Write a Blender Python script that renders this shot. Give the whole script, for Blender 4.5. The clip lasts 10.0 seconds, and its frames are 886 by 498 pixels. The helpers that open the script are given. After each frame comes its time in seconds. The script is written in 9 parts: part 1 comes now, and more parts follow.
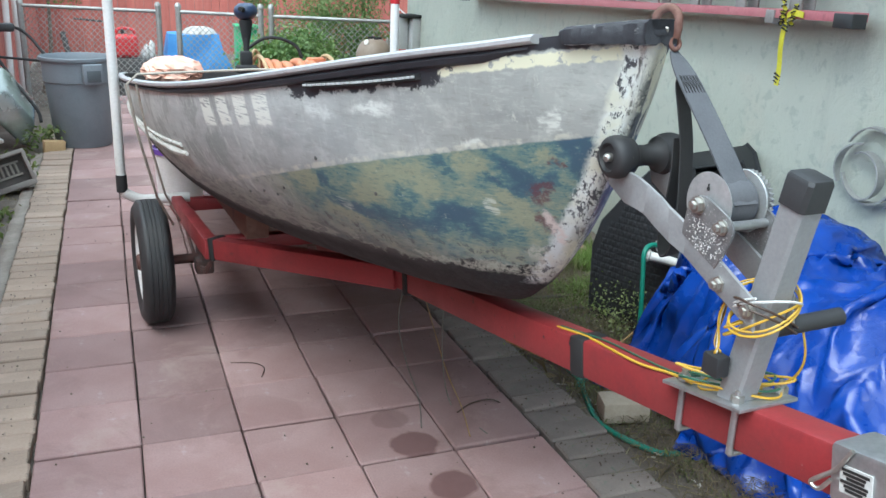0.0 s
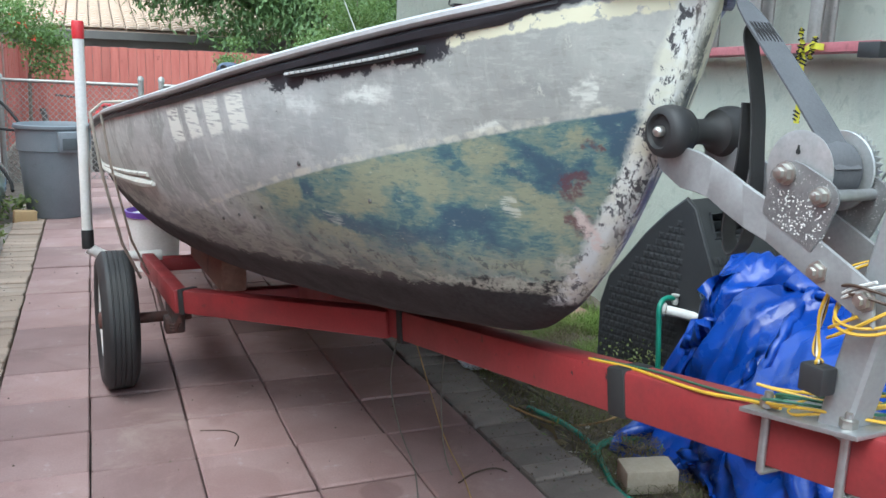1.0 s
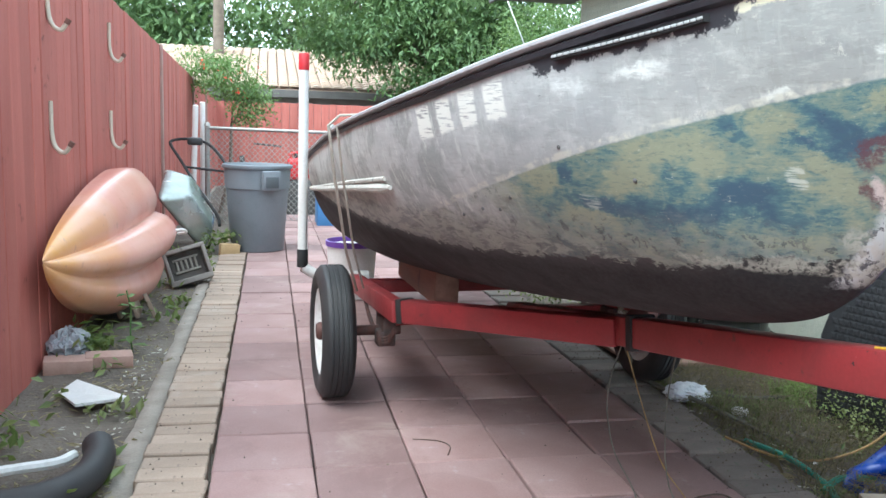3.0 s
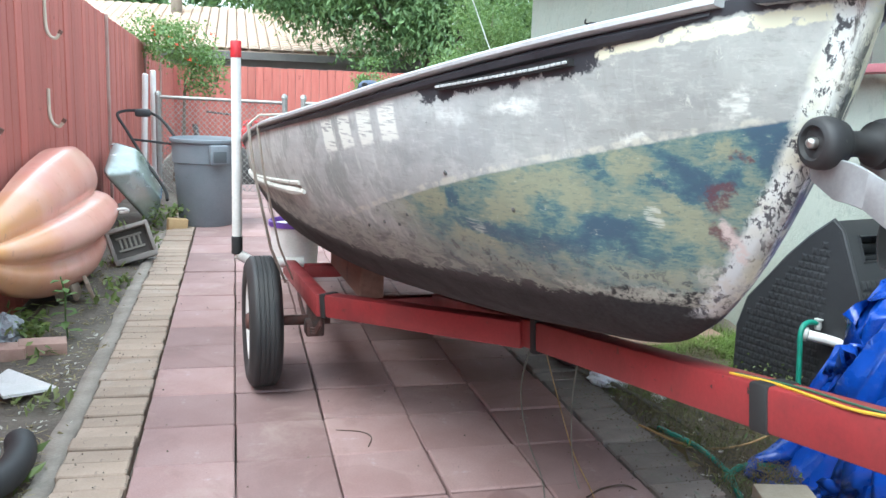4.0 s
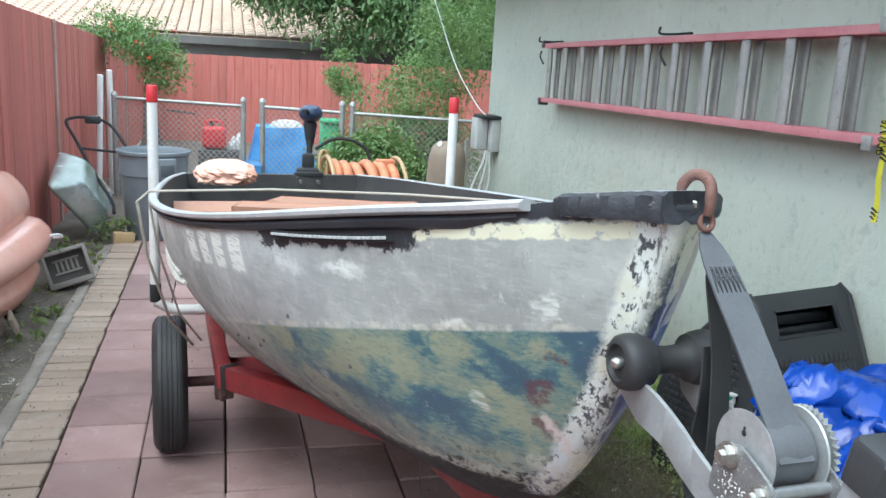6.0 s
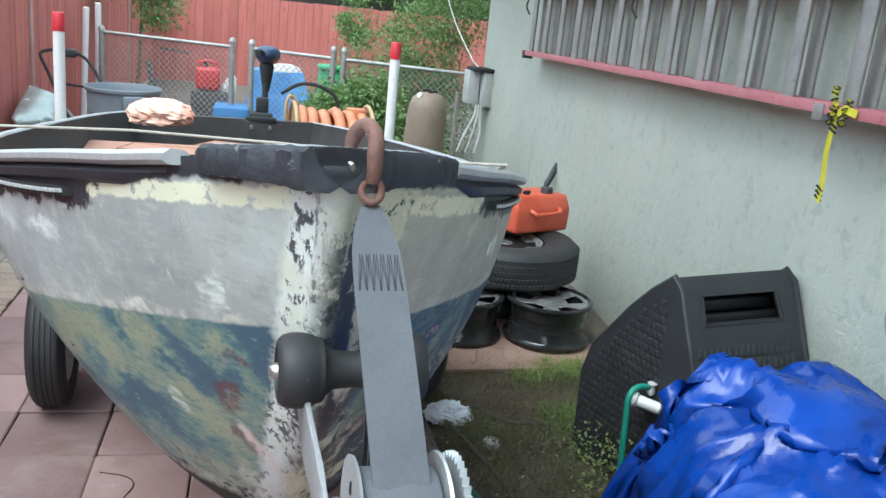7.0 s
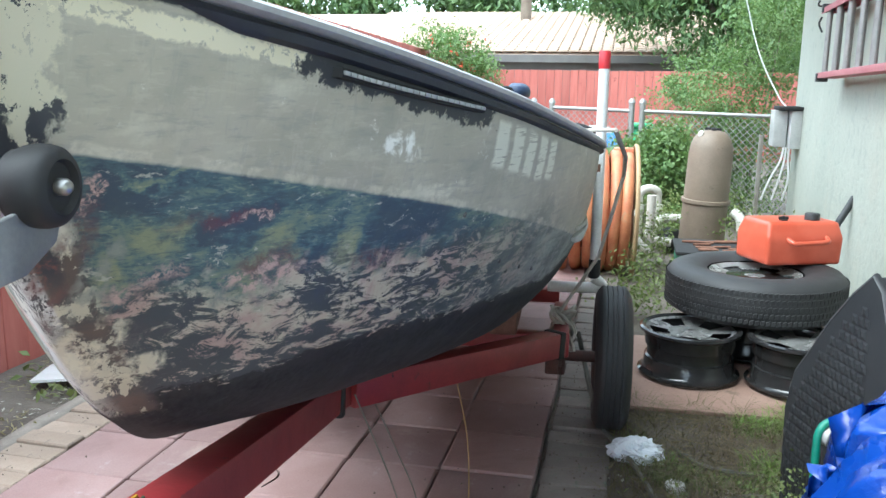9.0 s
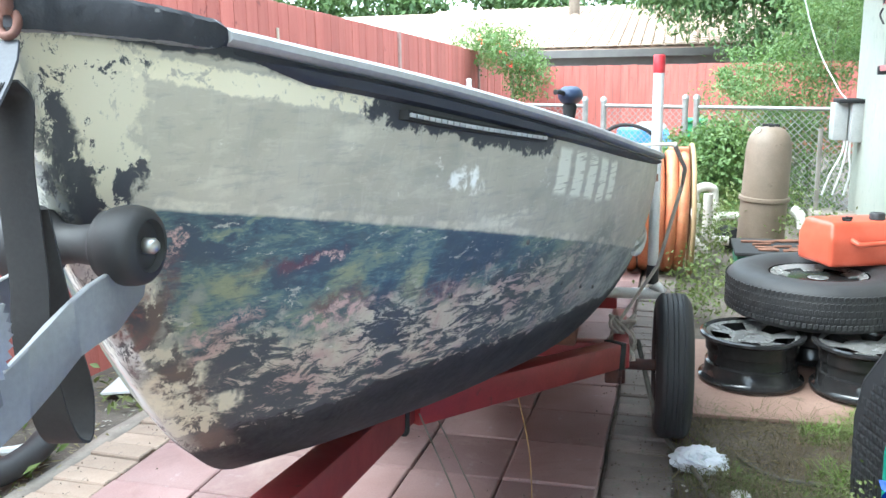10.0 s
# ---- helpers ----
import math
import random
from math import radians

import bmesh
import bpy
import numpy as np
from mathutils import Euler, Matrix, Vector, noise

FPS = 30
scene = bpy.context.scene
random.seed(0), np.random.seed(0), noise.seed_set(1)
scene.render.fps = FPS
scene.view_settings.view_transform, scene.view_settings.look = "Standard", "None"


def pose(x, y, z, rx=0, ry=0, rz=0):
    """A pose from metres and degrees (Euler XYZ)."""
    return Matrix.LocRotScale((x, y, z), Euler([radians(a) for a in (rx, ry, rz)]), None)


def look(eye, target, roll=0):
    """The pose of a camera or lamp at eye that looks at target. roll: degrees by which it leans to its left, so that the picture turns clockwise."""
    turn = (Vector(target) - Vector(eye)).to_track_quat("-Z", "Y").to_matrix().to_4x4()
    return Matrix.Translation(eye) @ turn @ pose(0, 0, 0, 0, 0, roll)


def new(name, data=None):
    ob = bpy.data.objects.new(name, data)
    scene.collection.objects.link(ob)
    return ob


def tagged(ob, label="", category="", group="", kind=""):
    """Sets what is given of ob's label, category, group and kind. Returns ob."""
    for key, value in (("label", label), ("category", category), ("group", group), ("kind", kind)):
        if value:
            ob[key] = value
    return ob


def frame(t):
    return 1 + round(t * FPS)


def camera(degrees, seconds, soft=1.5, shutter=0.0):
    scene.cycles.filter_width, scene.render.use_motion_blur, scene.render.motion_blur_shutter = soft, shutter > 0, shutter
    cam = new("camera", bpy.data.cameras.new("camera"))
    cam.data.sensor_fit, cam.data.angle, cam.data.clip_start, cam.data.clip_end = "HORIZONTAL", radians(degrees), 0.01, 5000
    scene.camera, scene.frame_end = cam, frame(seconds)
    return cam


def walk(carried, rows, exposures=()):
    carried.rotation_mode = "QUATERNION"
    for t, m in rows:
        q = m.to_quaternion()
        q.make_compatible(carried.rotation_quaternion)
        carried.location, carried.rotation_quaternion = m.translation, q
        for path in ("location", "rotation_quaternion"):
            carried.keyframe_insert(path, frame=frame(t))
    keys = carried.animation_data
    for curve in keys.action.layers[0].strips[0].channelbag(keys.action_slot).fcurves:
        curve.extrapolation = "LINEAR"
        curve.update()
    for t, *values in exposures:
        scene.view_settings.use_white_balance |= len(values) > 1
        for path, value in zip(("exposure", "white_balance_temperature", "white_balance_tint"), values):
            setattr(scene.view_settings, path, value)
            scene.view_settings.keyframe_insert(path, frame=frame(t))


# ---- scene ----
cam = camera(55.1, 10.0)
PATH = [
    (0, (-0.062, 0.105, 1.409), (0.641, 1.873, 0.794), 2.3),
    (0.5, (-0.052, 0.23, 1.371), (0.661, 1.996, 0.758), 1.4),
    (1, (-0.002, 0.354, 1.185), (0.748, 2.163, 0.778), 2.2),
    (1.5, (-0.042, 0.384, 1.081), (0.702, 2.217, 0.781), 2.8),
    (2, (-0.119, 0.396, 1.035), (0.478, 2.284, 0.753), 2.2),
    (2.5, (-0.191, 0.396, 1.014), (0.258, 2.328, 0.753), 2.2),
    (2.7, (-0.195, 0.394, 1.023), (0.214, 2.334, 0.76), 1.9),
    (3.8, (-0.095, 0.33, 1.085), (0.302, 2.256, 0.719), 2.0),
    (4, (-0.048, 0.315, 1.171), (0.425, 2.222, 0.797), 2.3),
    (4.5, (0.036, 0.28, 1.433), (0.629, 2.152, 1.053), 1.3),
    (5, (0.073, 0.26, 1.492), (0.671, 2.129, 1.107), 0.5),
    (5.2, (0.078, 0.28, 1.487), (0.662, 2.151, 1.09), 1.4),
    (6.3, (0.386, 0.442, 1.493), (0.857, 2.331, 1.037), 4.1),
    (6.5, (0.507, 0.475, 1.495), (0.969, 2.36, 1.009), 5.4),
    (7, (0.717, 0.567, 1.477), (1.154, 2.443, 0.942), 5.8),
    (7.5, (0.893, 0.648, 1.469), (1.163, 2.56, 0.95), 5.1),
    (7.7, (1.007, 0.668, 1.438), (1.109, 2.608, 0.963), 3.7),
    (8, (1.169, 0.7, 1.384), (0.983, 2.654, 1.004), 2.7),
    (8.5, (1.341, 0.71, 1.296), (1.018, 2.646, 0.917), 1.1),
    (9, (1.39, 0.709, 1.214), (0.979, 2.626, 0.821), 0.8),
    (9.5, (1.4, 0.714, 1.191), (0.927, 2.615, 0.789), 0.3),
    (10, (1.372, 0.699, 1.266), (0.844, 2.586, 0.866), -1.0),
]
walk(cam, [(t, look(eye, target, roll)) for t, eye, target, roll in PATH], exposures=[(0, 1.70, 5750, -1), (0.5, 1.72, 5750, -1), (1, 1.76, 5750, -1), (1.5, 1.87, 5750, -1), (2.5, 2.07, 5750, -1), (4, 2.24, 5750, -1), (4.5, 2.15, 5750, -1), (5, 1.85, 5750, -1), (6.5, 1.75, 5740, -1), (7, 1.72, 5740, -1), (7.5, 1.78, 5740, -1), (8, 1.98, 5740, -1), (8.5, 2.12, 5740, -1), (9, 2.37, 5740, -1), (9.3, 2.82, 5740, -1), (9.5, 2.97, 5740, -1), (10, 2.86, 5740, -1)])

# ---- light ----
SUN_ELEV, SUN_AZ = 58.0, 232.0
world = bpy.data.worlds.new("sky")
scene.world = world
world.use_nodes = True
wn = world.node_tree
sky = wn.nodes.new("ShaderNodeTexSky")
sky.sky_type = 'NISHITA'
sky.sun_disc = False
sky.sun_elevation, sky.sun_rotation = radians(SUN_ELEV), radians(SUN_AZ)
sky.air_density, sky.dust_density, sky.ozone_density = 1.0, 2.0, 1.0
wn.nodes["Background"].inputs[1].default_value = 0.12
# thin even cloud over the clear sky
cloud = wn.nodes.new("ShaderNodeMix")
cloud.data_type = 'RGBA'
cloud.inputs[0].default_value = 0.65
cloud.inputs[7].default_value = (6.6, 6.9, 7.1, 1)
wn.links.new(sky.outputs[0], cloud.inputs[6])
wn.links.new(cloud.outputs[2], wn.nodes["Background"].inputs[0])
sun = new("sun", bpy.data.lights.new("sun", 'SUN'))
sun.data.energy, sun.data.angle, sun.data.color = 1.0, radians(40), (1.0, 0.985, 0.96)
saz, sel = radians(SUN_AZ), radians(SUN_ELEV)
sun.matrix_basis = look((0, 0, 0), (-math.sin(saz) * math.cos(sel), -math.cos(saz) * math.cos(sel), -math.sin(sel)))


# ---- materials ----
def shader(name, rough=0.6, metal=0.0, spec=0.5):
    m = bpy.data.materials.new(name)
    m.use_nodes = True
    t = m.node_tree
    b = t.nodes["Principled BSDF"]
    b.inputs["Roughness"].default_value, b.inputs["Metallic"].default_value = rough, metal
    b.inputs["Specular IOR Level"].default_value = spec
    return m, t, b


def node(t, kind, **settings):
    n = t.nodes.new(kind)
    for k, v in settings.items():
        if k == "op":
            n.operation = v
        elif k == "data":
            n.data_type = v
        elif k == "blend":
            n.blend_type = v
        elif k == "dims":
            n.noise_dimensions = v
    return n


def noise_tex(t, vec, scale, detail=4.0, rough=0.55, distort=0.0, stretch=None):
    if stretch:
        mp = t.nodes.new("ShaderNodeMapping")
        mp.inputs["Scale"].default_value = stretch
        t.links.new(vec, mp.inputs["Vector"])
        vec = mp.outputs[0]
    n = t.nodes.new("ShaderNodeTexNoise")
    n.inputs["Scale"].default_value, n.inputs["Detail"].default_value = scale, detail
    n.inputs["Roughness"].default_value, n.inputs["Distortion"].default_value = rough, distort
    t.links.new(vec, n.inputs["Vector"])
    return n.outputs["Fac"]


def ramp(t, fac, lo, hi, a=0.0, b=1.0):
    n = t.nodes.new("ShaderNodeMapRange")
    for i, v in enumerate((lo, hi, a, b)):
        put(t, v, n.inputs[i + 1])
    t.links.new(fac, n.inputs[0])
    return n.outputs[0]


def put(t, value, socket):
    if isinstance(value, (int, float)):
        socket.default_value = value
    elif isinstance(value, tuple):
        socket.default_value = value if len(value) == 4 else (*value, 1.0)
    else:
        t.links.new(value, socket)


def mixc(t, fac, a, b, blend="MIX"):
    n = t.nodes.new("ShaderNodeMix")
    n.data_type, n.blend_type = 'RGBA', blend
    put(t, fac, n.inputs[0]), put(t, a, n.inputs[6]), put(t, b, n.inputs[7])
    return n.outputs[2]


def calc(t, op, a, b=0.0, c=0.0):
    n = t.nodes.new("ShaderNodeMath")
    n.operation = op
    put(t, a, n.inputs[0]), put(t, b, n.inputs[1]), put(t, c, n.inputs[2])
    return n.outputs[0]


def bump(t, b, height, strength, dist=0.01):
    n = t.nodes.new("ShaderNodeBump")
    n.inputs["Strength"].default_value, n.inputs["Distance"].default_value = strength, dist
    t.links.new(height, n.inputs["Height"])
    t.links.new(n.outputs[0], b.inputs["Normal"])


def surf(name, c1, c2, scale=6.0, rough=0.6, metal=0.0, fine=90.0, relief=0.15, dist=0.003, c3=None, cover=0.62, spots=25.0,
         vary=0.0, stretch=None, spec=0.5):
    """A worn surface: c1 and c2 in broad drifts, c3 in chips and stains, fine grain in bump and gloss."""
    m, t, b = shader(name, rough, metal, spec)
    pos = t.nodes.new("ShaderNodeTexCoord").outputs["Object"]
    broad, grain = noise_tex(t, pos, scale, 5, 0.6, stretch=stretch), noise_tex(t, pos, fine, 3, 0.6, stretch=stretch)
    col = mixc(t, ramp(t, broad, 0.35, 0.65), c1, c2)
    if c3:
        col = mixc(t, ramp(t, noise_tex(t, pos, spots, 6, 0.65, 0.4), cover, cover + 0.05), col, c3)
    col = mixc(t, 1.0, col, mixc(t, grain, (0.82, 0.82, 0.82), (1.15, 1.15, 1.15)), "MULTIPLY")
    if vary:
        rnd = t.nodes.new("ShaderNodeObjectInfo").outputs["Random"]
        g = ramp(t, rnd, 0, 1, 1 - vary, 1 + vary)
        cc = t.nodes.new("ShaderNodeCombineColor")
        for i in range(3):
            t.links.new(g, cc.inputs[i])
        col = mixc(t, 1.0, col, cc.outputs[0], "MULTIPLY")
    t.links.new(col, b.inputs["Base Color"])
    t.links.new(ramp(t, broad, 0.2, 0.8, max(0.02, rough - 0.12), min(1, rough + 0.12)), b.inputs["Roughness"])
    if relief:
        bump(t, b, calc(t, "ADD", grain, calc(t, "MULTIPLY", broad, 0.8)), relief, dist)
    return m


PAVER = surf("red_concrete", (0.25, 0.155, 0.145), (0.31, 0.21, 0.20), 3.0, 0.8, 0, 160, 0.3, 0.002, (0.36, 0.28, 0.27), 0.63, 5.0, 0.22)


def weather(m, dark, light):
    """Broad damp and dusty patches that run on across the pieces."""
    t = m.node_tree
    b = t.nodes["Principled BSDF"]
    at = t.nodes.new("ShaderNodeNewGeometry").outputs["Position"]
    link = b.inputs["Base Color"].links[0].from_socket
    link = mixc(t, ramp(t, noise_tex(t, at, 1.7, 6, 0.65, 0.8), 0.52, 0.68, 0, 0.6), link, dark)
    link = mixc(t, ramp(t, noise_tex(t, at, 2.6, 6, 0.7, 0.6), 0.56, 0.70, 0, 0.45), link, light)
    link = mixc(t, ramp(t, noise_tex(t, at, 40, 6, 0.75, 0.3), 0.66, 0.72, 0, 0.5), link, dark)
    t.links.new(link, b.inputs["Base Color"])


weather(PAVER, (0.165, 0.10, 0.092), (0.40, 0.32, 0.275))


def drip_stains(m, stains):
    """Round oil stains, dark maroon, with soft uneven rims, at places on the drive."""
    t = m.node_tree
    b = t.nodes["Principled BSDF"]
    spot_pos = t.nodes.new("ShaderNodeNewGeometry").outputs["Position"]
    ragged = calc(t, "MULTIPLY", calc(t, "SUBTRACT", noise_tex(t, spot_pos, 14, 4), 0.5), 0.035)
    link = b.inputs["Base Color"].links[0].from_socket
    for x, y, r, amount in stains:
        vd = t.nodes.new("ShaderNodeVectorMath")
        vd.operation = 'DISTANCE'
        vd.inputs[1].default_value = (x, y, 0)
        t.links.new(spot_pos, vd.inputs[0])
        f = ramp(t, calc(t, "ADD", vd.outputs["Value"], ragged), r - 0.006, r + 0.006, amount, 0)
        link = mixc(t, f, link, (0.10, 0.045, 0.042))
    t.links.new(link, b.inputs["Base Color"])


drip_stains(PAVER, [(0.749, 2.318, 0.075, 0.75), (0.783, 2.076, 0.07, 0.75), (0.721, 2.492, 0.06, 0.35), (0.30, 2.62, 0.16, 0.12)])
BRICK = surf("buff_brick", (0.30, 0.228, 0.175), (0.36, 0.28, 0.22), 7.0, 0.85, 0, 130, 0.4, 0.003, (0.24, 0.19, 0.15), 0.6, 14, 0.16)
weather(BRICK, (0.21, 0.165, 0.13), (0.40, 0.35, 0.30))
BRICK_GREY = surf("grey_brick", (0.158, 0.132, 0.114), (0.22, 0.187, 0.163), 7.0, 0.85, 0, 130, 0.4, 0.003, (0.14, 0.16, 0.12), 0.6, 14, 0.2)
STONE_CURB = surf("rough_concrete", (0.30, 0.26, 0.22), (0.22, 0.19, 0.16), 9, 0.9, 0, 90, 0.6, 0.006)
SOIL = surf("soil", (0.095, 0.078, 0.062), (0.165, 0.14, 0.113), 4.0, 0.95, 0, 60, 0.9, 0.012, (0.19, 0.17, 0.14), 0.6, 45)
FENCE_RED = surf("red_fence_paint", (0.37, 0.10, 0.078), (0.43, 0.14, 0.11), 3, 0.75, 0, 60, 0.3, 0.003, (0.22, 0.062, 0.05), 0.64, 10, 0.12, (6, 6, 0.6))
FENCE_GREY = surf("bare_batten", (0.42, 0.30, 0.26), (0.34, 0.22, 0.19), 6, 0.8, 0, 80, 0.3, 0.003)
STEEL = surf("galvanised_steel", (0.50, 0.51, 0.52), (0.40, 0.41, 0.42), 25, 0.42, 0.85, 120, 0.08, 0.001)
STEEL_PLATE = surf("plated_winch_steel", (0.52, 0.53, 0.53), (0.42, 0.43, 0.43), 30, 0.38, 0.55, 200, 0.1, 0.001, (0.30, 0.29, 0.27), 0.66, 60)
SILVER_PAINT = surf("silver_grey_paint", (0.34, 0.345, 0.35), (0.29, 0.295, 0.30), 9, 0.45, 0.25, 150, 0.08, 0.001, (0.24, 0.24, 0.24), 0.68, 30)
TRAILER_RED = surf("red_trailer_paint", (0.265, 0.026, 0.030), (0.21, 0.030, 0.031), 6, 0.5, 0, 120, 0.12, 0.002, (0.13, 0.035, 0.03), 0.64, 22)
chip_t = TRAILER_RED.node_tree
chip_b = chip_t.nodes["Principled BSDF"]
chip_at = chip_t.nodes.new("ShaderNodeTexCoord").outputs["Object"]
chip_c = chip_b.inputs["Base Color"].links[0].from_socket
chip_c = mixc(chip_t, ramp(chip_t, noise_tex(chip_t, chip_at, 5, 5, 0.65, 0.4), 0.52, 0.66, 0, 0.5), chip_c, (0.15, 0.022, 0.026))
chip_c = mixc(chip_t, ramp(chip_t, noise_tex(chip_t, chip_at, 15, 7, 0.72, 0.3), 0.665, 0.68), chip_c, (0.035, 0.02, 0.018))
chip_c = mixc(chip_t, ramp(chip_t, noise_tex(chip_t, chip_at, 60, 6, 0.7, 0.3), 0.70, 0.72, 0, 0.8), chip_c, (0.30, 0.17, 0.15))
chip_t.links.new(chip_c, chip_b.inputs["Base Color"])
TRAILER_DARK = surf("rusty_dark_steel", (0.12, 0.05, 0.04), (0.08, 0.06, 0.055), 20, 0.8, 0.2, 90, 0.4, 0.003)
RUBBER = surf("black_rubber", (0.022, 0.022, 0.024), (0.034, 0.033, 0.033), 12, 0.62, 0, 140, 0.15, 0.001, (0.07, 0.065, 0.06), 0.68, 30)
BLACK_PLASTIC = surf("black_plastic", (0.025, 0.026, 0.028), (0.037, 0.038, 0.04), 9, 0.5, 0, 150, 0.12, 0.001)
TAPE = surf("black_tape", (0.014, 0.014, 0.015), (0.021, 0.021, 0.021), 30, 0.78, 0, 120, 0.15, 0.001)
WHITE_PVC = surf("white_pvc", (0.72, 0.71, 0.70), (0.66, 0.65, 0.62), 8, 0.4, 0, 90, 0.03, 0.001, (0.5, 0.46, 0.40), 0.70, 14)
RED_CAP = surf("red_tape", (0.55, 0.03, 0.04), (0.48, 0.03, 0.04), 20, 0.4)
WHITE_PAINT = surf("white_wheel_paint", (0.75, 0.75, 0.74), (0.62, 0.61, 0.58), 15, 0.45, 0, 90, 0.05, 0.001, (0.30, 0.2, 0.14), 0.7, 40)


# ---- building helpers ----
PLACED = {}


def thing(name, at, label, category, group="", kind=""):
    ob = new(name)
    ob.matrix_basis = Matrix.Translation(at)
    PLACED[ob] = Matrix.Translation(at)
    return tagged(ob, label, category, group, kind)


def mesh_of(bm, smooth=None):
    me = bpy.data.meshes.new("shape")
    bmesh.ops.recalc_face_normals(bm, faces=bm.faces[:])
    if smooth is not None:
        for f in bm.faces:
            f.smooth = True
        for e in bm.edges:
            e.smooth = not (len(e.link_faces) == 2 and e.calc_face_angle(0) > radians(smooth))
    bm.to_mesh(me)
    bm.free()
    return me


def part(name, bm, material, parent=None, label="", smooth=40, m=None):
    """One mesh object in world places, under a thing or a part."""
    if m is not None:
        bm.transform(m)
    me = mesh_of(bm, smooth)
    me.materials.append(material)
    ob = new(name, me)
    if parent is not None:
        ob.parent = parent
        ob.matrix_parent_inverse = PLACED.get(parent, Matrix()).inverted()
    if label:
        ob["label"] = label
    return ob


def sheet(name, verts, faces, material, parent=None, smooth=False):
    me = bpy.data.meshes.new("shape")
    me.from_pydata(verts, [], faces)
    if smooth:
        me.polygons.foreach_set("use_smooth", [True] * len(me.polygons))
    me.materials.append(material)
    ob = new(name, me)
    if parent is not None:
        ob.parent = parent
        ob.matrix_parent_inverse = PLACED.get(parent, Matrix()).inverted()
    return ob


def box(bm, c, s, m=None, bevel=0.0, segs=2):
    r = bmesh.ops.create_cube(bm, size=1.0)
    vs = r["verts"]
    t = Matrix.Translation(c) @ Matrix.Diagonal((*s, 1))
    for v in vs:
        v.co = t @ v.co
        if m is not None:
            v.co = m @ v.co
    if bevel:
        es = list({e for v in vs for e in v.link_edges})
        bmesh.ops.bevel(bm, geom=es, offset=bevel, segments=segs, affect='EDGES', profile=0.5)
    return bm


def along(p, q, up=(0, 0, 1)):
    """A pose at p whose y axis runs to q and whose z axis is near up."""
    y = (Vector(q) - Vector(p)).normalized()
    x = y.cross(Vector(up)).normalized()
    z = x.cross(y)
    return Matrix(((x.x, y.x, z.x, p[0]), (x.y, y.y, z.y, p[1]), (x.z, y.z, z.z, p[2]), (0, 0, 0, 1)))


def beam(bm, p, q, w, h, bevel=0.004, up=(0, 0, 1)):
    n = (Vector(q) - Vector(p)).length
    return box(bm, (0, n / 2, 0), (w, n, h), along(p, q, up), bevel)


def tube(bm, pts, r, seg=8, closed=False, radii=None):
    """A round bar or cable along points."""
    pts = [Vector(p) for p in pts]
    n = len(pts)
    rings, ref = [], None
    for i, p in enumerate(pts):
        a, b = pts[(i - 1) % n if closed else max(i - 1, 0)], pts[(i + 1) % n if closed else min(i + 1, n - 1)]
        d = (b - a).normalized()
        if ref is None:
            ref = d.orthogonal().normalized()
        ref = (ref - d * ref.dot(d)).normalized()
        o = d.cross(ref)
        rr = radii[i] if radii else r
        rings.append([bm.verts.new(p + (ref * math.cos(k * math.tau / seg) + o * math.sin(k * math.tau / seg)) * rr) for k in range(seg)])
    for i in range(n if closed else n - 1):
        a, b = rings[i], rings[(i + 1) % n]
        for k in range(seg):
            bm.faces.new((a[k], a[(k + 1) % seg], b[(k + 1) % seg], b[k]))
    if not closed:
        bm.faces.new(rings[0])
        bm.faces.new(rings[-1])
    return bm


def lathe(bm, profile, seg=32, m=None, cap=True):
    """Turn (radius, height) pairs round z."""
    rings = []
    for r, z in profile:
        ring = [bm.verts.new(Vector((r * math.cos(k * math.tau / seg), r * math.sin(k * math.tau / seg), z))) for k in range(seg)]
        rings.append(ring)
    for a, b in zip(rings, rings[1:]):
        for k in range(seg):
            bm.faces.new((a[k], a[(k + 1) % seg], b[(k + 1) % seg], b[k]))
    if cap:
        bm.faces.new(rings[0])
        bm.faces.new(rings[-1])
    if m is not None:
        for ring in rings:
            for v in ring:
                v.co = m @ v.co
    return bm


def smooth_line(pts, n):
    """Points along a curve through pts."""
    pts = [Vector(p) for p in pts]
    ext = [2 * pts[0] - pts[1]] + pts + [2 * pts[-1] - pts[-2]]
    out = []
    for i in range(1, len(ext) - 2):
        a, b, c, d = ext[i - 1:i + 3]
        for k in range(n):
            t = k / n
            out.append(0.5 * (2 * b + (c - a) * t + (2 * a - 5 * b + 4 * c - d) * t * t + (3 * b - a - 3 * c + d) * t ** 3))
    return out + [pts[-1]]


def spline(xs, ys, x):
    """Smooth value at x through the knots."""
    i = min(max(sum(k <= x for k in xs) - 1, 0), len(xs) - 2)
    t = (x - xs[i]) / (xs[i + 1] - xs[i])
    slope = lambda j: (ys[min(j + 1, len(xs) - 1)] - ys[max(j - 1, 0)]) / (xs[min(j + 1, len(xs) - 1)] - xs[max(j - 1, 0)])
    d = xs[i + 1] - xs[i]
    h = (2 * t ** 3 - 3 * t * t + 1, t ** 3 - 2 * t * t + t, -2 * t ** 3 + 3 * t * t, t ** 3 - t * t)
    return h[0] * ys[i] + h[1] * d * slope(i) + h[2] * ys[i + 1] + h[3] * d * slope(i + 1)


def fresh():
    return bmesh.new()


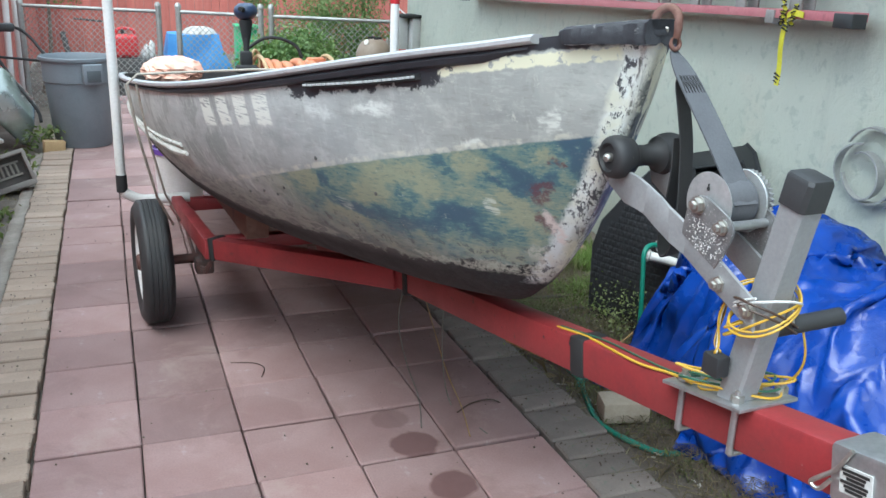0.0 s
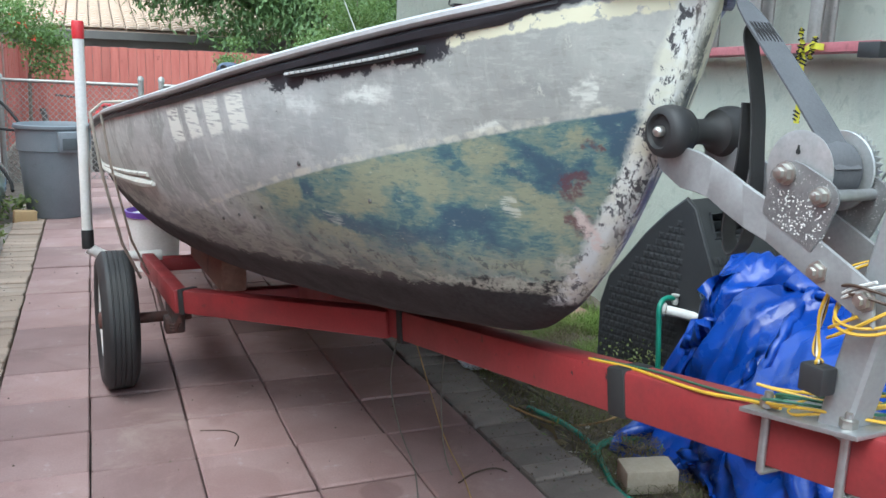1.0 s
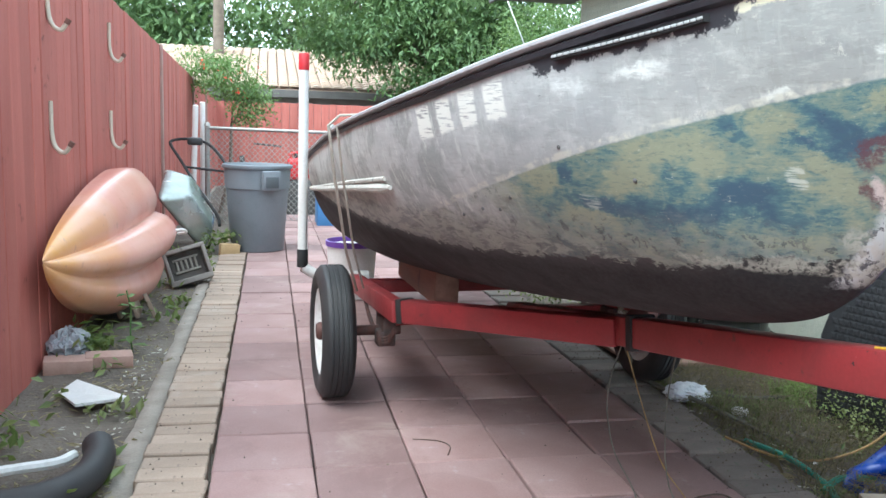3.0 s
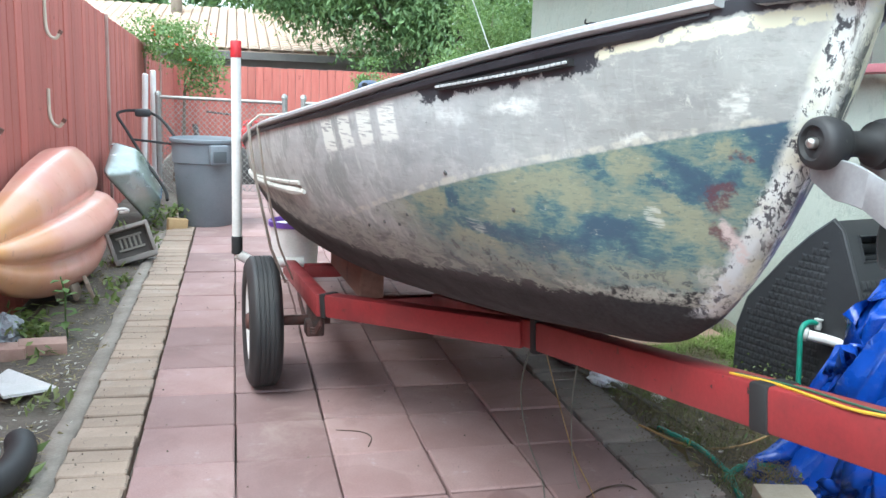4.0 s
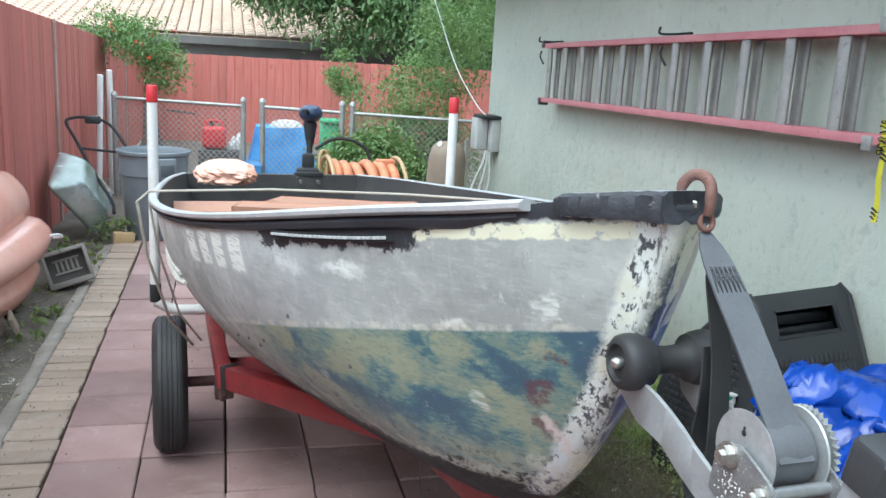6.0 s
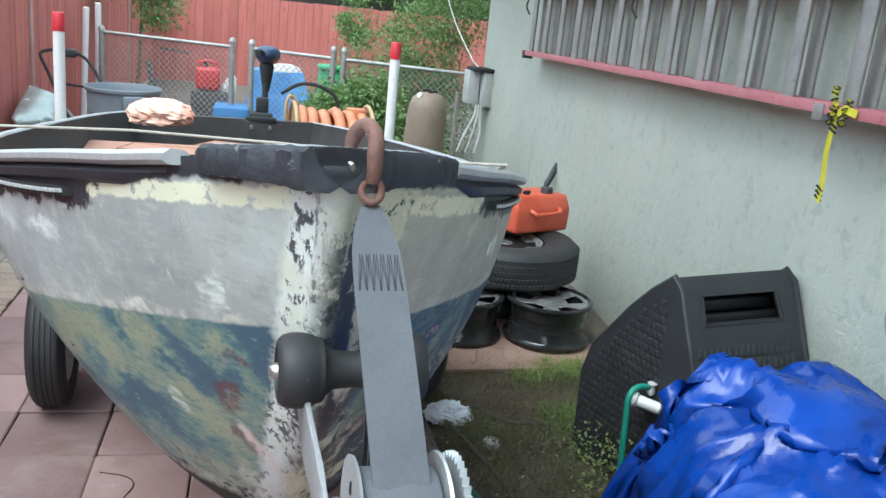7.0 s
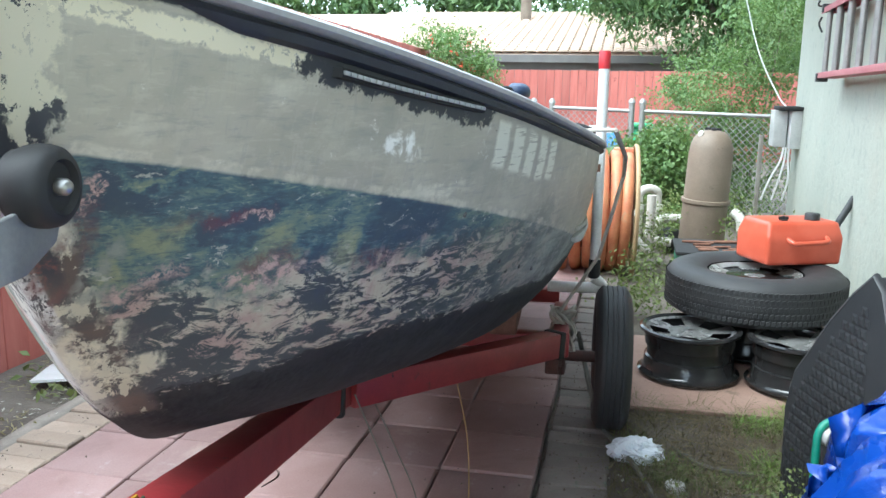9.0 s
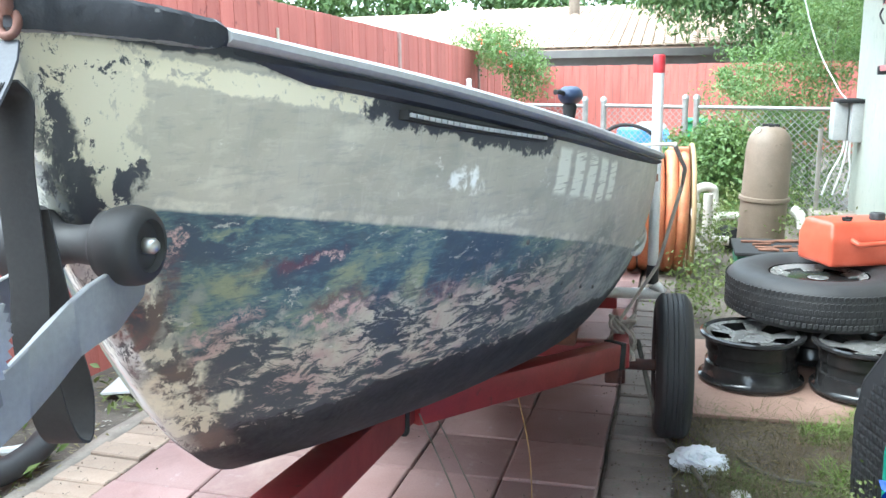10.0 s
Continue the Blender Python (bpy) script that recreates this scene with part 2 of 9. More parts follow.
# ---- ground ----
def ground_height(x, y):
    bed = (-1.2 < x < -0.58) or (1.40 < x < 2.75)
    rough = 0.018 * noise.fractal(Vector((x * 5, y * 5, 0)), 1.0, 2.0, 4)
    base = -0.045
    if 1.40 < x < 2.75 and -1 < y < 9:
        base = -0.03
    if -1.2 < x < -0.6 and -1 < y < 9:
        base = -0.025
    return base + (rough if bed else 0.0) - 0.10 * min(max((y - 9) / 4, 0), 1)


gx = [-150, -60, -20, -6, -2] + [-1.25 + 0.045 * i for i in range(18)] + [-0.3, 0.4, 1.1] + [1.36 + 0.05 * i for i in range(29)] + [3.2, 6, 20, 60, 150]
gy = [-60, -15, -4, -1] + [-0.5 + 0.055 * i for i in range(180)] + [10, 11, 12, 14, 18, 30, 80, 200]
gv = [(x, y, ground_height(x, y)) for y in gy for x in gx]
gf = [(j * len(gx) + i, j * len(gx) + i + 1, (j + 1) * len(gx) + i + 1, (j + 1) * len(gx) + i) for j in range(len(gy) - 1) for i in range(len(gx) - 1)]
ground = tagged(sheet("ground", gv, gf, SOIL, smooth=True), "dark bare soil with litter beside the paved drive", "ground", kind="structure")

# ---- house wall ----
WALL_X, WALL_END = 2.68, 8.4
# the house stands slightly askew to the drive: built along x = WALL_X, then turned about its corner
HOUSE = Matrix.Translation((2.75, WALL_END, 0)) @ Matrix.Rotation(radians(-2.63), 4, 'Z') @ Matrix.Translation((-WALL_X, -WALL_END, 0))


def wall_face(y):
    return 2.75 - 0.0459 * (WALL_END - y)


m, t, b = shader("pale_green_stucco", 0.9)
pos = t.nodes.new("ShaderNodeTexCoord").outputs["Object"]
big, mid, fine = noise_tex(t, pos, 1.3, 4), noise_tex(t, pos, 15, 6, 0.66, 0.3), noise_tex(t, pos, 70, 4)
streak = noise_tex(t, pos, 3.0, 4, 0.6, stretch=(1, 3, 0.4))
col = mixc(t, ramp(t, big, 0.35, 0.65), (0.455, 0.475, 0.40), (0.51, 0.525, 0.445))
col = mixc(t, ramp(t, noise_tex(t, pos, 2.4, 4, 0.6, 0.6), 0.54, 0.66, 0, 0.45), col, (0.50, 0.485, 0.40))
col = mixc(t, ramp(t, streak, 0.6, 0.75, 0, 0.35), col, (0.34, 0.36, 0.31))
col = mixc(t, ramp(t, mid, 0.44, 0.36, 0, 0.55), col, (0.36, 0.385, 0.33))
t.links.new(mixc(t, ramp(t, mid, 0.62, 0.75, 0, 0.5), col, (0.55, 0.57, 0.51)), b.inputs["Base Color"])
vor = node(t, "ShaderNodeTexVoronoi")
vor.inputs["Scale"].default_value = 14
vor.feature = 'SMOOTH_F1'
t.links.new(pos, vor.inputs["Vector"])
trowel = calc(t, "ADD", calc(t, "MULTIPLY", ramp(t, mid, 0.46, 0.6), 0.8), calc(t, "ADD", calc(t, "MULTIPLY", fine, 0.35), calc(t, "MULTIPLY", vor.outputs["Distance"], 0.3)))
lace = noise_tex(t, pos, 7.5, 5, 0.62, 1.2)
trowel = calc(t, "ADD", trowel, calc(t, "MULTIPLY", ramp(t, lace, 0.47, 0.53), 0.6))
bump(t, b, trowel, 0.27, 0.012)
STUCCO = m
bm = fresh()
box(bm, (WALL_X + 0.1, (WALL_END - 4) / 2 + 0.0, 1.3), (0.2, WALL_END + 4, 2.75), bevel=0.012)
wall_e = tagged(part("wall_east", bm, STUCCO, m=HOUSE), "pale green rough-trowelled stucco house wall", "wall", kind="structure")
bm = fresh()
box(bm, (WALL_X + 3.1, WALL_END - 0.1, 1.3), (5.8, 0.2, 2.75))
tagged(part("wall_north", bm, STUCCO, m=HOUSE), "pale green stucco end wall of the house", "wall", kind="structure")
EAVE = surf("dark_eave", (0.10, 0.10, 0.10), (0.14, 0.135, 0.13), 6, 0.8)
bm = fresh()
for k in range(8):
    box(bm, (WALL_X - 0.55 + 0.42 * k, 2.4, 2.42 + 0.1 * k), (0.46, 13.2, 0.06), bevel=0.008)
box(bm, (WALL_X - 0.77, 2.4, 2.38), (0.03, 13.2, 0.16), bevel=0.004)
box(bm, (WALL_X - 0.35, 2.4, 2.34), (0.84, 13.1, 0.02))
tagged(part("eave", bm, EAVE, m=HOUSE), "dark overhanging roof eave above the stucco wall", "roof", kind="structure")

# ---- side fence and back fence ----
FX = -1.12


def fence_top(y):
    return 1.66 - 0.033 * (y - 8.2)


fence = thing("fence", (FX, 6, -0.1), "tall red-brown board fence along the drive", "fence", kind="structure")
y = -2.0
i = 0
while y < 16.5:
    w = 0.138 + 0.012 * random.random()
    bm = fresh()
    box(bm, (FX - 0.012 + 0.004 * random.uniform(-1, 1), y + w / 2, (fence_top(y) - 0.1) / 2), (0.02, w - 0.004, fence_top(y) + 0.1 + 0.01 * random.random()), bevel=0.003, segs=1)
    part("board", bm, FENCE_RED, fence, smooth=None)
    y += w
for yy in (3.1, 8.22, 11.4, 13.6):
    bm = fresh()
    box(bm, (FX + 0.012, yy, (fence_top(yy) - 0.1) / 2), (0.022, 0.05, fence_top(yy) + 0.12), bevel=0.003, segs=1)
    part("batten", bm, FENCE_GREY, fence, "weathered pale batten", smooth=None)
BY = 16.5
back = thing("fence", (1.0, BY, -0.1), "weathered red board fence closing the yard", "fence", kind="structure")
x = -1.3
while x < 7.4:
    w = 0.14 + 0.012 * random.random()
    bm = fresh()
    box(bm, (x + w / 2, BY + 0.006 * random.uniform(-1, 1), 0.61), (w - 0.005, 0.022, 1.55 + 0.03 * random.random()), bevel=0.003, segs=1)
    part("board", bm, FENCE_RED, back, smooth=None)
    x += w

# ---- boat ----
BOAT = Matrix.Translation((0.789, 1.36, 0)) @ Matrix.Rotation(math.atan(0.063), 4, 'Z') @ Matrix.Translation((0, -1.36, 0))
# stations: keel y, keel z, gunwale y, half beam, gunwale z, section powers
ST = [(1.326, 1.325, 1.322, 0.020, 1.338, 1.1, 1.4), (1.350, 1.24, 1.40, 0.105, 1.325, 1.1, 1.4), (1.388, 1.13, 1.48, 0.170, 1.308, 1.15, 1.45),
      (1.444, 1.02, 1.56, 0.225, 1.290, 1.2, 1.5), (1.507, 0.91, 1.66, 0.285, 1.270, 1.2, 1.5), (1.592, 0.80, 1.78, 0.350, 1.245, 1.3, 1.5),
      (1.712, 0.715, 1.92, 0.420, 1.215, 1.45, 1.55), (1.950, 0.655, 2.10, 0.495, 1.178, 1.6, 1.6), (2.300, 0.600, 2.38, 0.570, 1.128, 1.95, 1.6),
      (2.700, 0.555, 2.72, 0.630, 1.080, 2.35, 1.65), (3.200, 0.500, 3.20, 0.662, 1.028, 2.55, 1.7), (4.000, 0.425, 4.00, 0.645, 0.945, 2.7, 1.7),
      (4.800, 0.365, 4.80, 0.595, 0.865, 2.7, 1.7), (5.450, 0.320, 5.45, 0.520, 0.795, 2.7, 1.7)]
SX = list(range(len(ST)))


def station(s):
    return [spline(SX, [r[i] for r in ST], s) for i in range(7)]


def hull_point(s, h, side, grow=0.0):
    """h: 0 at the gunwale, 1 at the keel."""
    ky, kz, y, b, z, n, mm = station(s)
    b = max(b - 0.022, 0.004)
    if side > 0:  # the starboard bilge is dented out fuller towards the stern
        n *= 1 + 0.7 * min(max((s - 6.3) / 2.5, 0), 1)
    v = max(b * (1 - h ** mm) ** (1 / n), 0.0)
    stem = 0.016 * min(1, h * 4)
    v = max(v, stem if h < 1 else 0)
    return Vector((side * (v + grow), y + (ky - y) * h ** 1.3, z + (kz - z) * h))


NS, NH = 78, 26
verts, uvs = [], []
for i in range(NS + 1):
    s = (len(ST) - 1) * (i / NS) ** 1.0
    row = [(-1, j / NH) for j in range(NH)] + [(1, 1 - j / NH) for j in range(NH + 1)]
    zg = station(s)[4]
    for side, h in row:
        p = hull_point(s, h, side)
        p.x += 0.0025 * noise.noise(Vector((side * 3, p.y * 4, p.z * 5))) * min(1, h * 6)
        verts.append(p), uvs.append((p.y, zg - p.z, h, p.x))
W_ = 2 * NH + 1
faces = [(i * W_ + j, i * W_ + j + 1, (i + 1) * W_ + j + 1, (i + 1) * W_ + j) for i in range(NS) for j in range(W_ - 1)]

# worn paint of the hull
m, t, b = shader("worn_hull_paint", 0.62, 0.0, 0.5)
u1, u2 = t.nodes.new("ShaderNodeUVMap"), t.nodes.new("ShaderNodeUVMap")
u1.uv_map, u2.uv_map = "place", "girth"
sep1, sep2 = t.nodes.new("ShaderNodeSeparateXYZ"), t.nodes.new("ShaderNodeSeparateXYZ")
t.links.new(u1.outputs[0], sep1.inputs[0]), t.links.new(u2.outputs[0], sep2.inputs[0])
hy, hd, hh, hv = sep1.outputs[0], sep1.outputs[1], sep2.outputs[0], sep2.outputs[1]
tc = t.nodes.new("ShaderNodeTexCoord")
pos = tc.outputs["Object"]
px = t.nodes.new("ShaderNodeSeparateXYZ")
t.links.new(pos, px.inputs[0])
hz = px.outputs[2]
port = ramp(t, hv, 0.02, -0.02)          # 1 on the port side
star = ramp(t, hv, -0.02, 0.02)
n2, n5, n12, n30, n80 = [noise_tex(t, pos, s, 5, 0.6, d) for s, d in ((2.2, 0.2), (5.5, 0.5), (13, 0.6), (34, 0.4), (95, 0.2))]
streaks = noise_tex(t, pos, 16, 5, 0.65, 0.3, (1, 0.35, 2.2))
brush = noise_tex(t, pos, 60, 4, 0.6, 0.2, (0.25, 0.25, 3.0))
chip = noise_tex(t, pos, 42, 7, 0.7, 0.3)


def wob(value, amount, tex=None):
    return calc(t, "ADD", value, calc(t, "MULTIPLY", calc(t, "SUBTRACT", tex or n30, 0.5), amount))


def band(value, a, b_, soft):
    return calc(t, "MULTIPLY", ramp(t, value, a - soft, a + soft), ramp(t, value, b_ + soft, b_ - soft))


# hull places shifted a little by noise, so that no blotch has a clean outline
wy, wz = wob(wob(hy, 0.10, n12), 0.06, n30), wob(wob(hz, 0.09, noise_tex(t, pos, 11, 5, 0.6, 0.4)), 0.05, chip)


def blot(y0, z0, ry, rz, amount, side, y_=None, z_=None):
    """A soft blotch at a place on one side of the hull."""
    d = calc(t, "ADD", calc(t, "POWER", calc(t, "ABSOLUTE", calc(t, "DIVIDE", calc(t, "SUBTRACT", y_ or wy, y0), ry)), 2.0), calc(t, "POWER", calc(t, "ABSOLUTE", calc(t, "DIVIDE", calc(t, "SUBTRACT", z_ or wz, z0), rz)), 2.0))
    return calc(t, "MULTIPLY", calc(t, "MULTIPLY", calc(t, "POWER", 0.37, d), amount), side)


def total(parts):
    out = parts[0]
    for p in parts[1:]:
        out = calc(t, "ADD", out, p)
    return out


# upper grey primer: broad rubbed fields, faint brush strokes, few crisp scuffs
mott = noise_tex(t, pos, 10.5, 8, 0.72, 0.25)
field = noise_tex(t, pos, 3.2, 4, 0.55, 0.5, (1, 0.7, 1.5))
stroke_h = noise_tex(t, pos, 40, 5, 0.65, 0.2, (1, 0.22, 2.6))
stroke_v = noise_tex(t, pos, 34, 5, 0.65, 0.3, (1, 2.0, 0.35))
upper = mixc(t, ramp(t, field, 0.38, 0.62), mixc(t, port, (0.252, 0.236, 0.192), (0.262, 0.262, 0.266)), mixc(t, port, (0.325, 0.302, 0.246), (0.345, 0.344, 0.345)))
upper = mixc(t, ramp(t, mott, 0.53, 0.60, 0, 0.30), upper, mixc(t, port, (0.385, 0.37, 0.305), (0.44, 0.438, 0.435)))
upper = mixc(t, ramp(t, mott, 0.47, 0.38, 0, 0.30), upper, mixc(t, port, (0.205, 0.198, 0.165), (0.20, 0.20, 0.205)))
upper = mixc(t, ramp(t, stroke_h, 0.55, 0.66, 0, 0.34), upper, mixc(t, port, (0.40, 0.38, 0.31), (0.43, 0.43, 0.425)))
upper = mixc(t, ramp(t, stroke_h, 0.44, 0.36, 0, 0.34), upper, (0.19, 0.187, 0.18))
upper = mixc(t, ramp(t, stroke_v, 0.58, 0.68, 0, 0.26), upper, mixc(t, port, (0.37, 0.35, 0.29), (0.40, 0.40, 0.395)))
upper = mixc(t, ramp(t, stroke_v, 0.42, 0.34, 0, 0.26), upper, (0.20, 0.197, 0.188))
rub = total([blot(1.801, 1.144, 0.05, 0.016, 0.55, port), blot(1.612, 1.098, 0.022, 0.010, 0.7, port), blot(1.468, 1.164, 0.012, 0.020, 0.85, port), blot(1.95, 1.12, 0.04, 0.02, 0.4, port), blot(1.70, 1.20, 0.05, 0.010, 0.35, port), blot(1.62, 1.19, 0.03, 0.03, 0.35, star), blot(1.90, 1.05, 0.10, 0.012, 0.5, star), blot(1.50, 1.16, 0.03, 0.02, 0.3, star)])
upper = mixc(t, calc(t, "MULTIPLY", ramp(t, rub, 0.12, 0.5), ramp(t, stroke_h, 0.40, 0.52, 0.35, 1)), upper, mixc(t, port, (0.44, 0.42, 0.35), (0.50, 0.50, 0.495)))
shade = total([blot(1.527, 1.165, 0.045, 0.018, 0.6, port), blot(1.90, 1.06, 0.06, 0.03, 0.4, port), blot(2.10, 1.03, 0.10, 0.02, 0.5, port), blot(2.35, 0.98, 0.10, 0.03, 0.4, port), blot(1.75, 1.14, 0.05, 0.03, 0.45, star), blot(2.02, 1.08, 0.08, 0.03, 0.35, star)])
upper = mixc(t, ramp(t, shade, 0.1, 0.6, 0, 0.6), upper, mixc(t, port, (0.20, 0.195, 0.168), (0.205, 0.207, 0.215)))
upper = mixc(t, ramp(t, noise_tex(t, pos, 21, 7, 0.75, 0.3), 0.63, 0.67, 0, 0.55), upper, (0.50, 0.49, 0.455))
upper = mixc(t, ramp(t, chip, 0.69, 0.70, 0, 0.75), upper, (0.60, 0.59, 0.56))
upper = mixc(t, ramp(t, chip, 0.295, 0.285, 0, 0.8), upper, (0.09, 0.09, 0.088))
# the port upper coat is multiplied darker and browner towards the bow
upper = mixc(t, calc(t, "MULTIPLY", port, ramp(t, wob(hy, 0.5, n5), 2.05, 1.60)), upper, mixc(t, 1.0, upper, (0.90, 0.885, 0.84), "MULTIPLY"))
# lower coat: olive-yellow sponged over blue, with the grain of the skin showing as fine level lines
ripple = noise_tex(t, pos, 30, 7, 0.7, 0.5, (1, 0.55, 1.7))
grainy = noise_tex(t, pos, 75, 5, 0.7, 0.6, (1, 0.16, 2.4))
yellow = total([blot(1.768, 1.007, 0.060, 0.034, 0.34, port), blot(2.071, 0.935, 0.045, 0.024, 0.34, port), blot(1.987, 0.871, 0.060, 0.016, 0.26, port), blot(1.566, 0.972, 0.024, 0.045, 0.30, port), blot(1.646, 0.860, 0.060, 0.020, 0.26, port), blot(1.491, 1.095, 0.020, 0.012, 0.30, port), blot(1.85, 0.955, 0.05, 0.02, 0.22, port), blot(1.62, 1.05, 0.03, 0.02, 0.22, port), blot(2.20, 0.90, 0.06, 0.02, 0.2, port),
                blot(1.936, 0.899, 0.075, 0.020, -0.30, port), blot(1.678, 0.927, 0.034, 0.020, -0.30, port), blot(1.433, 1.09, 0.022, 0.05, -0.42, port), blot(1.579, 1.023, 0.030, 0.009, -0.26, port), blot(1.674, 1.051, 0.026, 0.014, -0.16, port), blot(2.00, 0.955, 0.022, 0.016, -0.28, port), blot(1.53, 1.045, 0.03, 0.02, -0.26, port), blot(1.78, 0.90, 0.05, 0.018, -0.2, port),
                blot(1.543, 1.040, 0.036, 0.026, 0.32, star), blot(1.758, 0.985, 0.024, 0.030, 0.36, star), blot(1.518, 1.107, 0.024, 0.008, 0.26, star), blot(1.66, 1.03, 0.02, 0.02, 0.16, star),
                blot(1.488, 1.094, 0.018, 0.020, -0.30, star), blot(1.637, 1.050, 0.045, 0.024, -0.24, star), blot(1.585, 1.034, 0.014, 0.016, -0.28, star), blot(1.85, 1.00, 0.06, 0.03, -0.24, star), blot(1.71, 0.995, 0.02, 0.03, -0.2, star)])
blend_f = total([calc(t, "MULTIPLY", n5, 0.44), calc(t, "MULTIPLY", ripple, 0.34), calc(t, "MULTIPLY", grainy, 0.22), calc(t, "MULTIPLY", yellow, ramp(t, port, 0, 1, 0.55, 0.62)), ramp(t, port, 0, 1, -0.035, -0.006)])
lower = mixc(t, ramp(t, blend_f, 0.39, 0.49), mixc(t, port, (0.040, 0.056, 0.074), (0.042, 0.074, 0.108)), mixc(t, port, (0.065, 0.110, 0.118), (0.068, 0.130, 0.138)))
lower = mixc(t, ramp(t, blend_f, 0.455, 0.585), lower, mixc(t, port, (0.175, 0.19, 0.118), (0.20, 0.206, 0.148)))
lower = mixc(t, ramp(t, grainy, 0.44, 0.38, 0, 0.38), lower, mixc(t, port, (0.030, 0.045, 0.065), (0.045, 0.085, 0.105)))
lower = mixc(t, ramp(t, grainy, 0.60, 0.68, 0, 0.32), lower, (0.30, 0.305, 0.245))
lower = mixc(t, ramp(t, noise_tex(t, pos, 48, 7, 0.75, 0.5, (1, 0.5, 2.0)), 0.60, 0.66, 0, 0.5), lower, (0.035, 0.05, 0.065))
lower = mixc(t, ramp(t, noise_tex(t, pos, 44, 7, 0.75, 0.7, (1, 0.6, 1.8)), 0.63, 0.67, 0, 0.5), lower, (0.34, 0.345, 0.28))
flecks = noise_tex(t, pos, 60, 8, 0.78, 0.4, (1, 0.8, 1.0))
maroon = total([blot(1.516, 1.023, 0.018, 0.022, 0.9, port), blot(1.525, 0.952, 0.016, 0.026, 0.8, port), blot(1.475, 1.085, 0.012, 0.01, 0.6, port), blot(1.60, 1.055, 0.06, 0.012, 0.5, star), blot(1.83, 0.965, 0.06, 0.018, 0.55, star), blot(1.66, 0.985, 0.05, 0.02, 0.5, star), blot(1.47, 1.05, 0.02, 0.06, 0.45, star)])
lower = mixc(t, calc(t, "MULTIPLY", ramp(t, maroon, 0.18, 0.5), ramp(t, flecks, 0.42, 0.50, 0.25, 0.85)), lower, (0.085, 0.036, 0.045))
pinks = total([blot(1.624, 1.052, 0.026, 0.007, 0.9, star), blot(1.859, 0.951, 0.050, 0.013, 0.8, star), blot(1.472, 1.091, 0.007, 0.014, 0.8, star), blot(1.664, 0.966, 0.050, 0.020, 0.7, star), blot(1.54, 0.985, 0.03, 0.02, 0.5, star)])
lower = mixc(t, calc(t, "MULTIPLY", ramp(t, pinks, 0.2, 0.5), ramp(t, flecks, 0.46, 0.52)), lower, (0.36, 0.25, 0.225))
lower = mixc(t, ramp(t, chip, 0.68, 0.695, 0, 0.8), lower, (0.48, 0.455, 0.41))
# scraped dark and pale flakes, denser on the starboard side
lower = mixc(t, calc(t, "MULTIPLY", ramp(t, noise_tex(t, pos, 22, 7, 0.72, 0.5, (1, 0.5, 1.5)), 0.54, 0.62), ramp(t, star, 0, 1, 0.10, 0.7)), lower, (0.045, 0.060, 0.072))
lower = mixc(t, calc(t, "MULTIPLY", ramp(t, noise_tex(t, pos, 30, 7, 0.75, 0.4, (1, 0.45, 1.6)), 0.61, 0.635), ramp(t, star, 0, 1, 0.12, 0.75)), lower, (0.36, 0.34, 0.285))
# aft the colours are scraped back to grey
aft = ramp(t, wob(wob(hy, 0.5, n5), 0.25, chip), 2.12, 2.36)
scraped = mixc(t, ramp(t, streaks, 0.42, 0.58), (0.115, 0.118, 0.108), (0.265, 0.265, 0.24))
scraped = mixc(t, ramp(t, chip, 0.55, 0.62, 0, 0.7), scraped, (0.06, 0.065, 0.065))
scraped = mixc(t, ramp(t, stroke_v, 0.56, 0.66, 0, 0.6), scraped, (0.34, 0.335, 0.31))
lower = mixc(t, calc(t, "MULTIPLY", aft, ramp(t, port, 0, 1, 0.75, 1.0)), lower, scraped)
# towards the chine the port coat is scuffed grey and flecked black
scuff = calc(t, "MULTIPLY", port, ramp(t, wob(wob(hz, 0.10, n12), 0.08, n5), 0.90, 0.83))
lower = mixc(t, calc(t, "MULTIPLY", scuff, ramp(t, flecks, 0.45, 0.55, 0.2, 0.75)), lower, (0.17, 0.18, 0.165))
lower = mixc(t, calc(t, "MULTIPLY", scuff, ramp(t, chip, 0.56, 0.60)), lower, (0.05, 0.055, 0.06))
# the edge between them falls aft
edge = calc(t, "SUBTRACT", hz, calc(t, "ADD", ramp(t, star, 0, 1, 1.074, 1.088), calc(t, "MULTIPLY", calc(t, "SUBTRACT", hy, 1.662), ramp(t, star, 0, 1, -0.28, -0.225))))
aft_up = calc(t, "MULTIPLY", port, ramp(t, wob(hy, 0.3, n5), 2.0, 2.4))
upper = mixc(t, calc(t, "MULTIPLY", port, ramp(t, hy, 2.6, 3.4, 0, 0.45)), upper, (0.46, 0.47, 0.445))
upper = mixc(t, calc(t, "MULTIPLY", aft_up, ramp(t, noise_tex(t, pos, 8.0, 6, 0.7, 0.5, (1, 0.8, 0.8)), 0.50, 0.58, 0, 0.62)), upper, (0.165, 0.17, 0.165))
upper = mixc(t, calc(t, "MULTIPLY", aft_up, ramp(t, noise_tex(t, pos, 22, 6, 0.72, 0.3, (1, 1.6, 0.4)), 0.55, 0.63, 0, 0.6)), upper, (0.45, 0.455, 0.43))
scraped = mixc(t, ramp(t, n12, 0.42, 0.58), scraped, upper)
lower = mixc(t, calc(t, "MULTIPLY", aft, calc(t, "MULTIPLY", port, ramp(t, edge, -0.16, -0.02))), lower, scraped)
col = mixc(t, ramp(t, wob(edge, 0.006, n30), -0.002, 0.002), lower, upper)
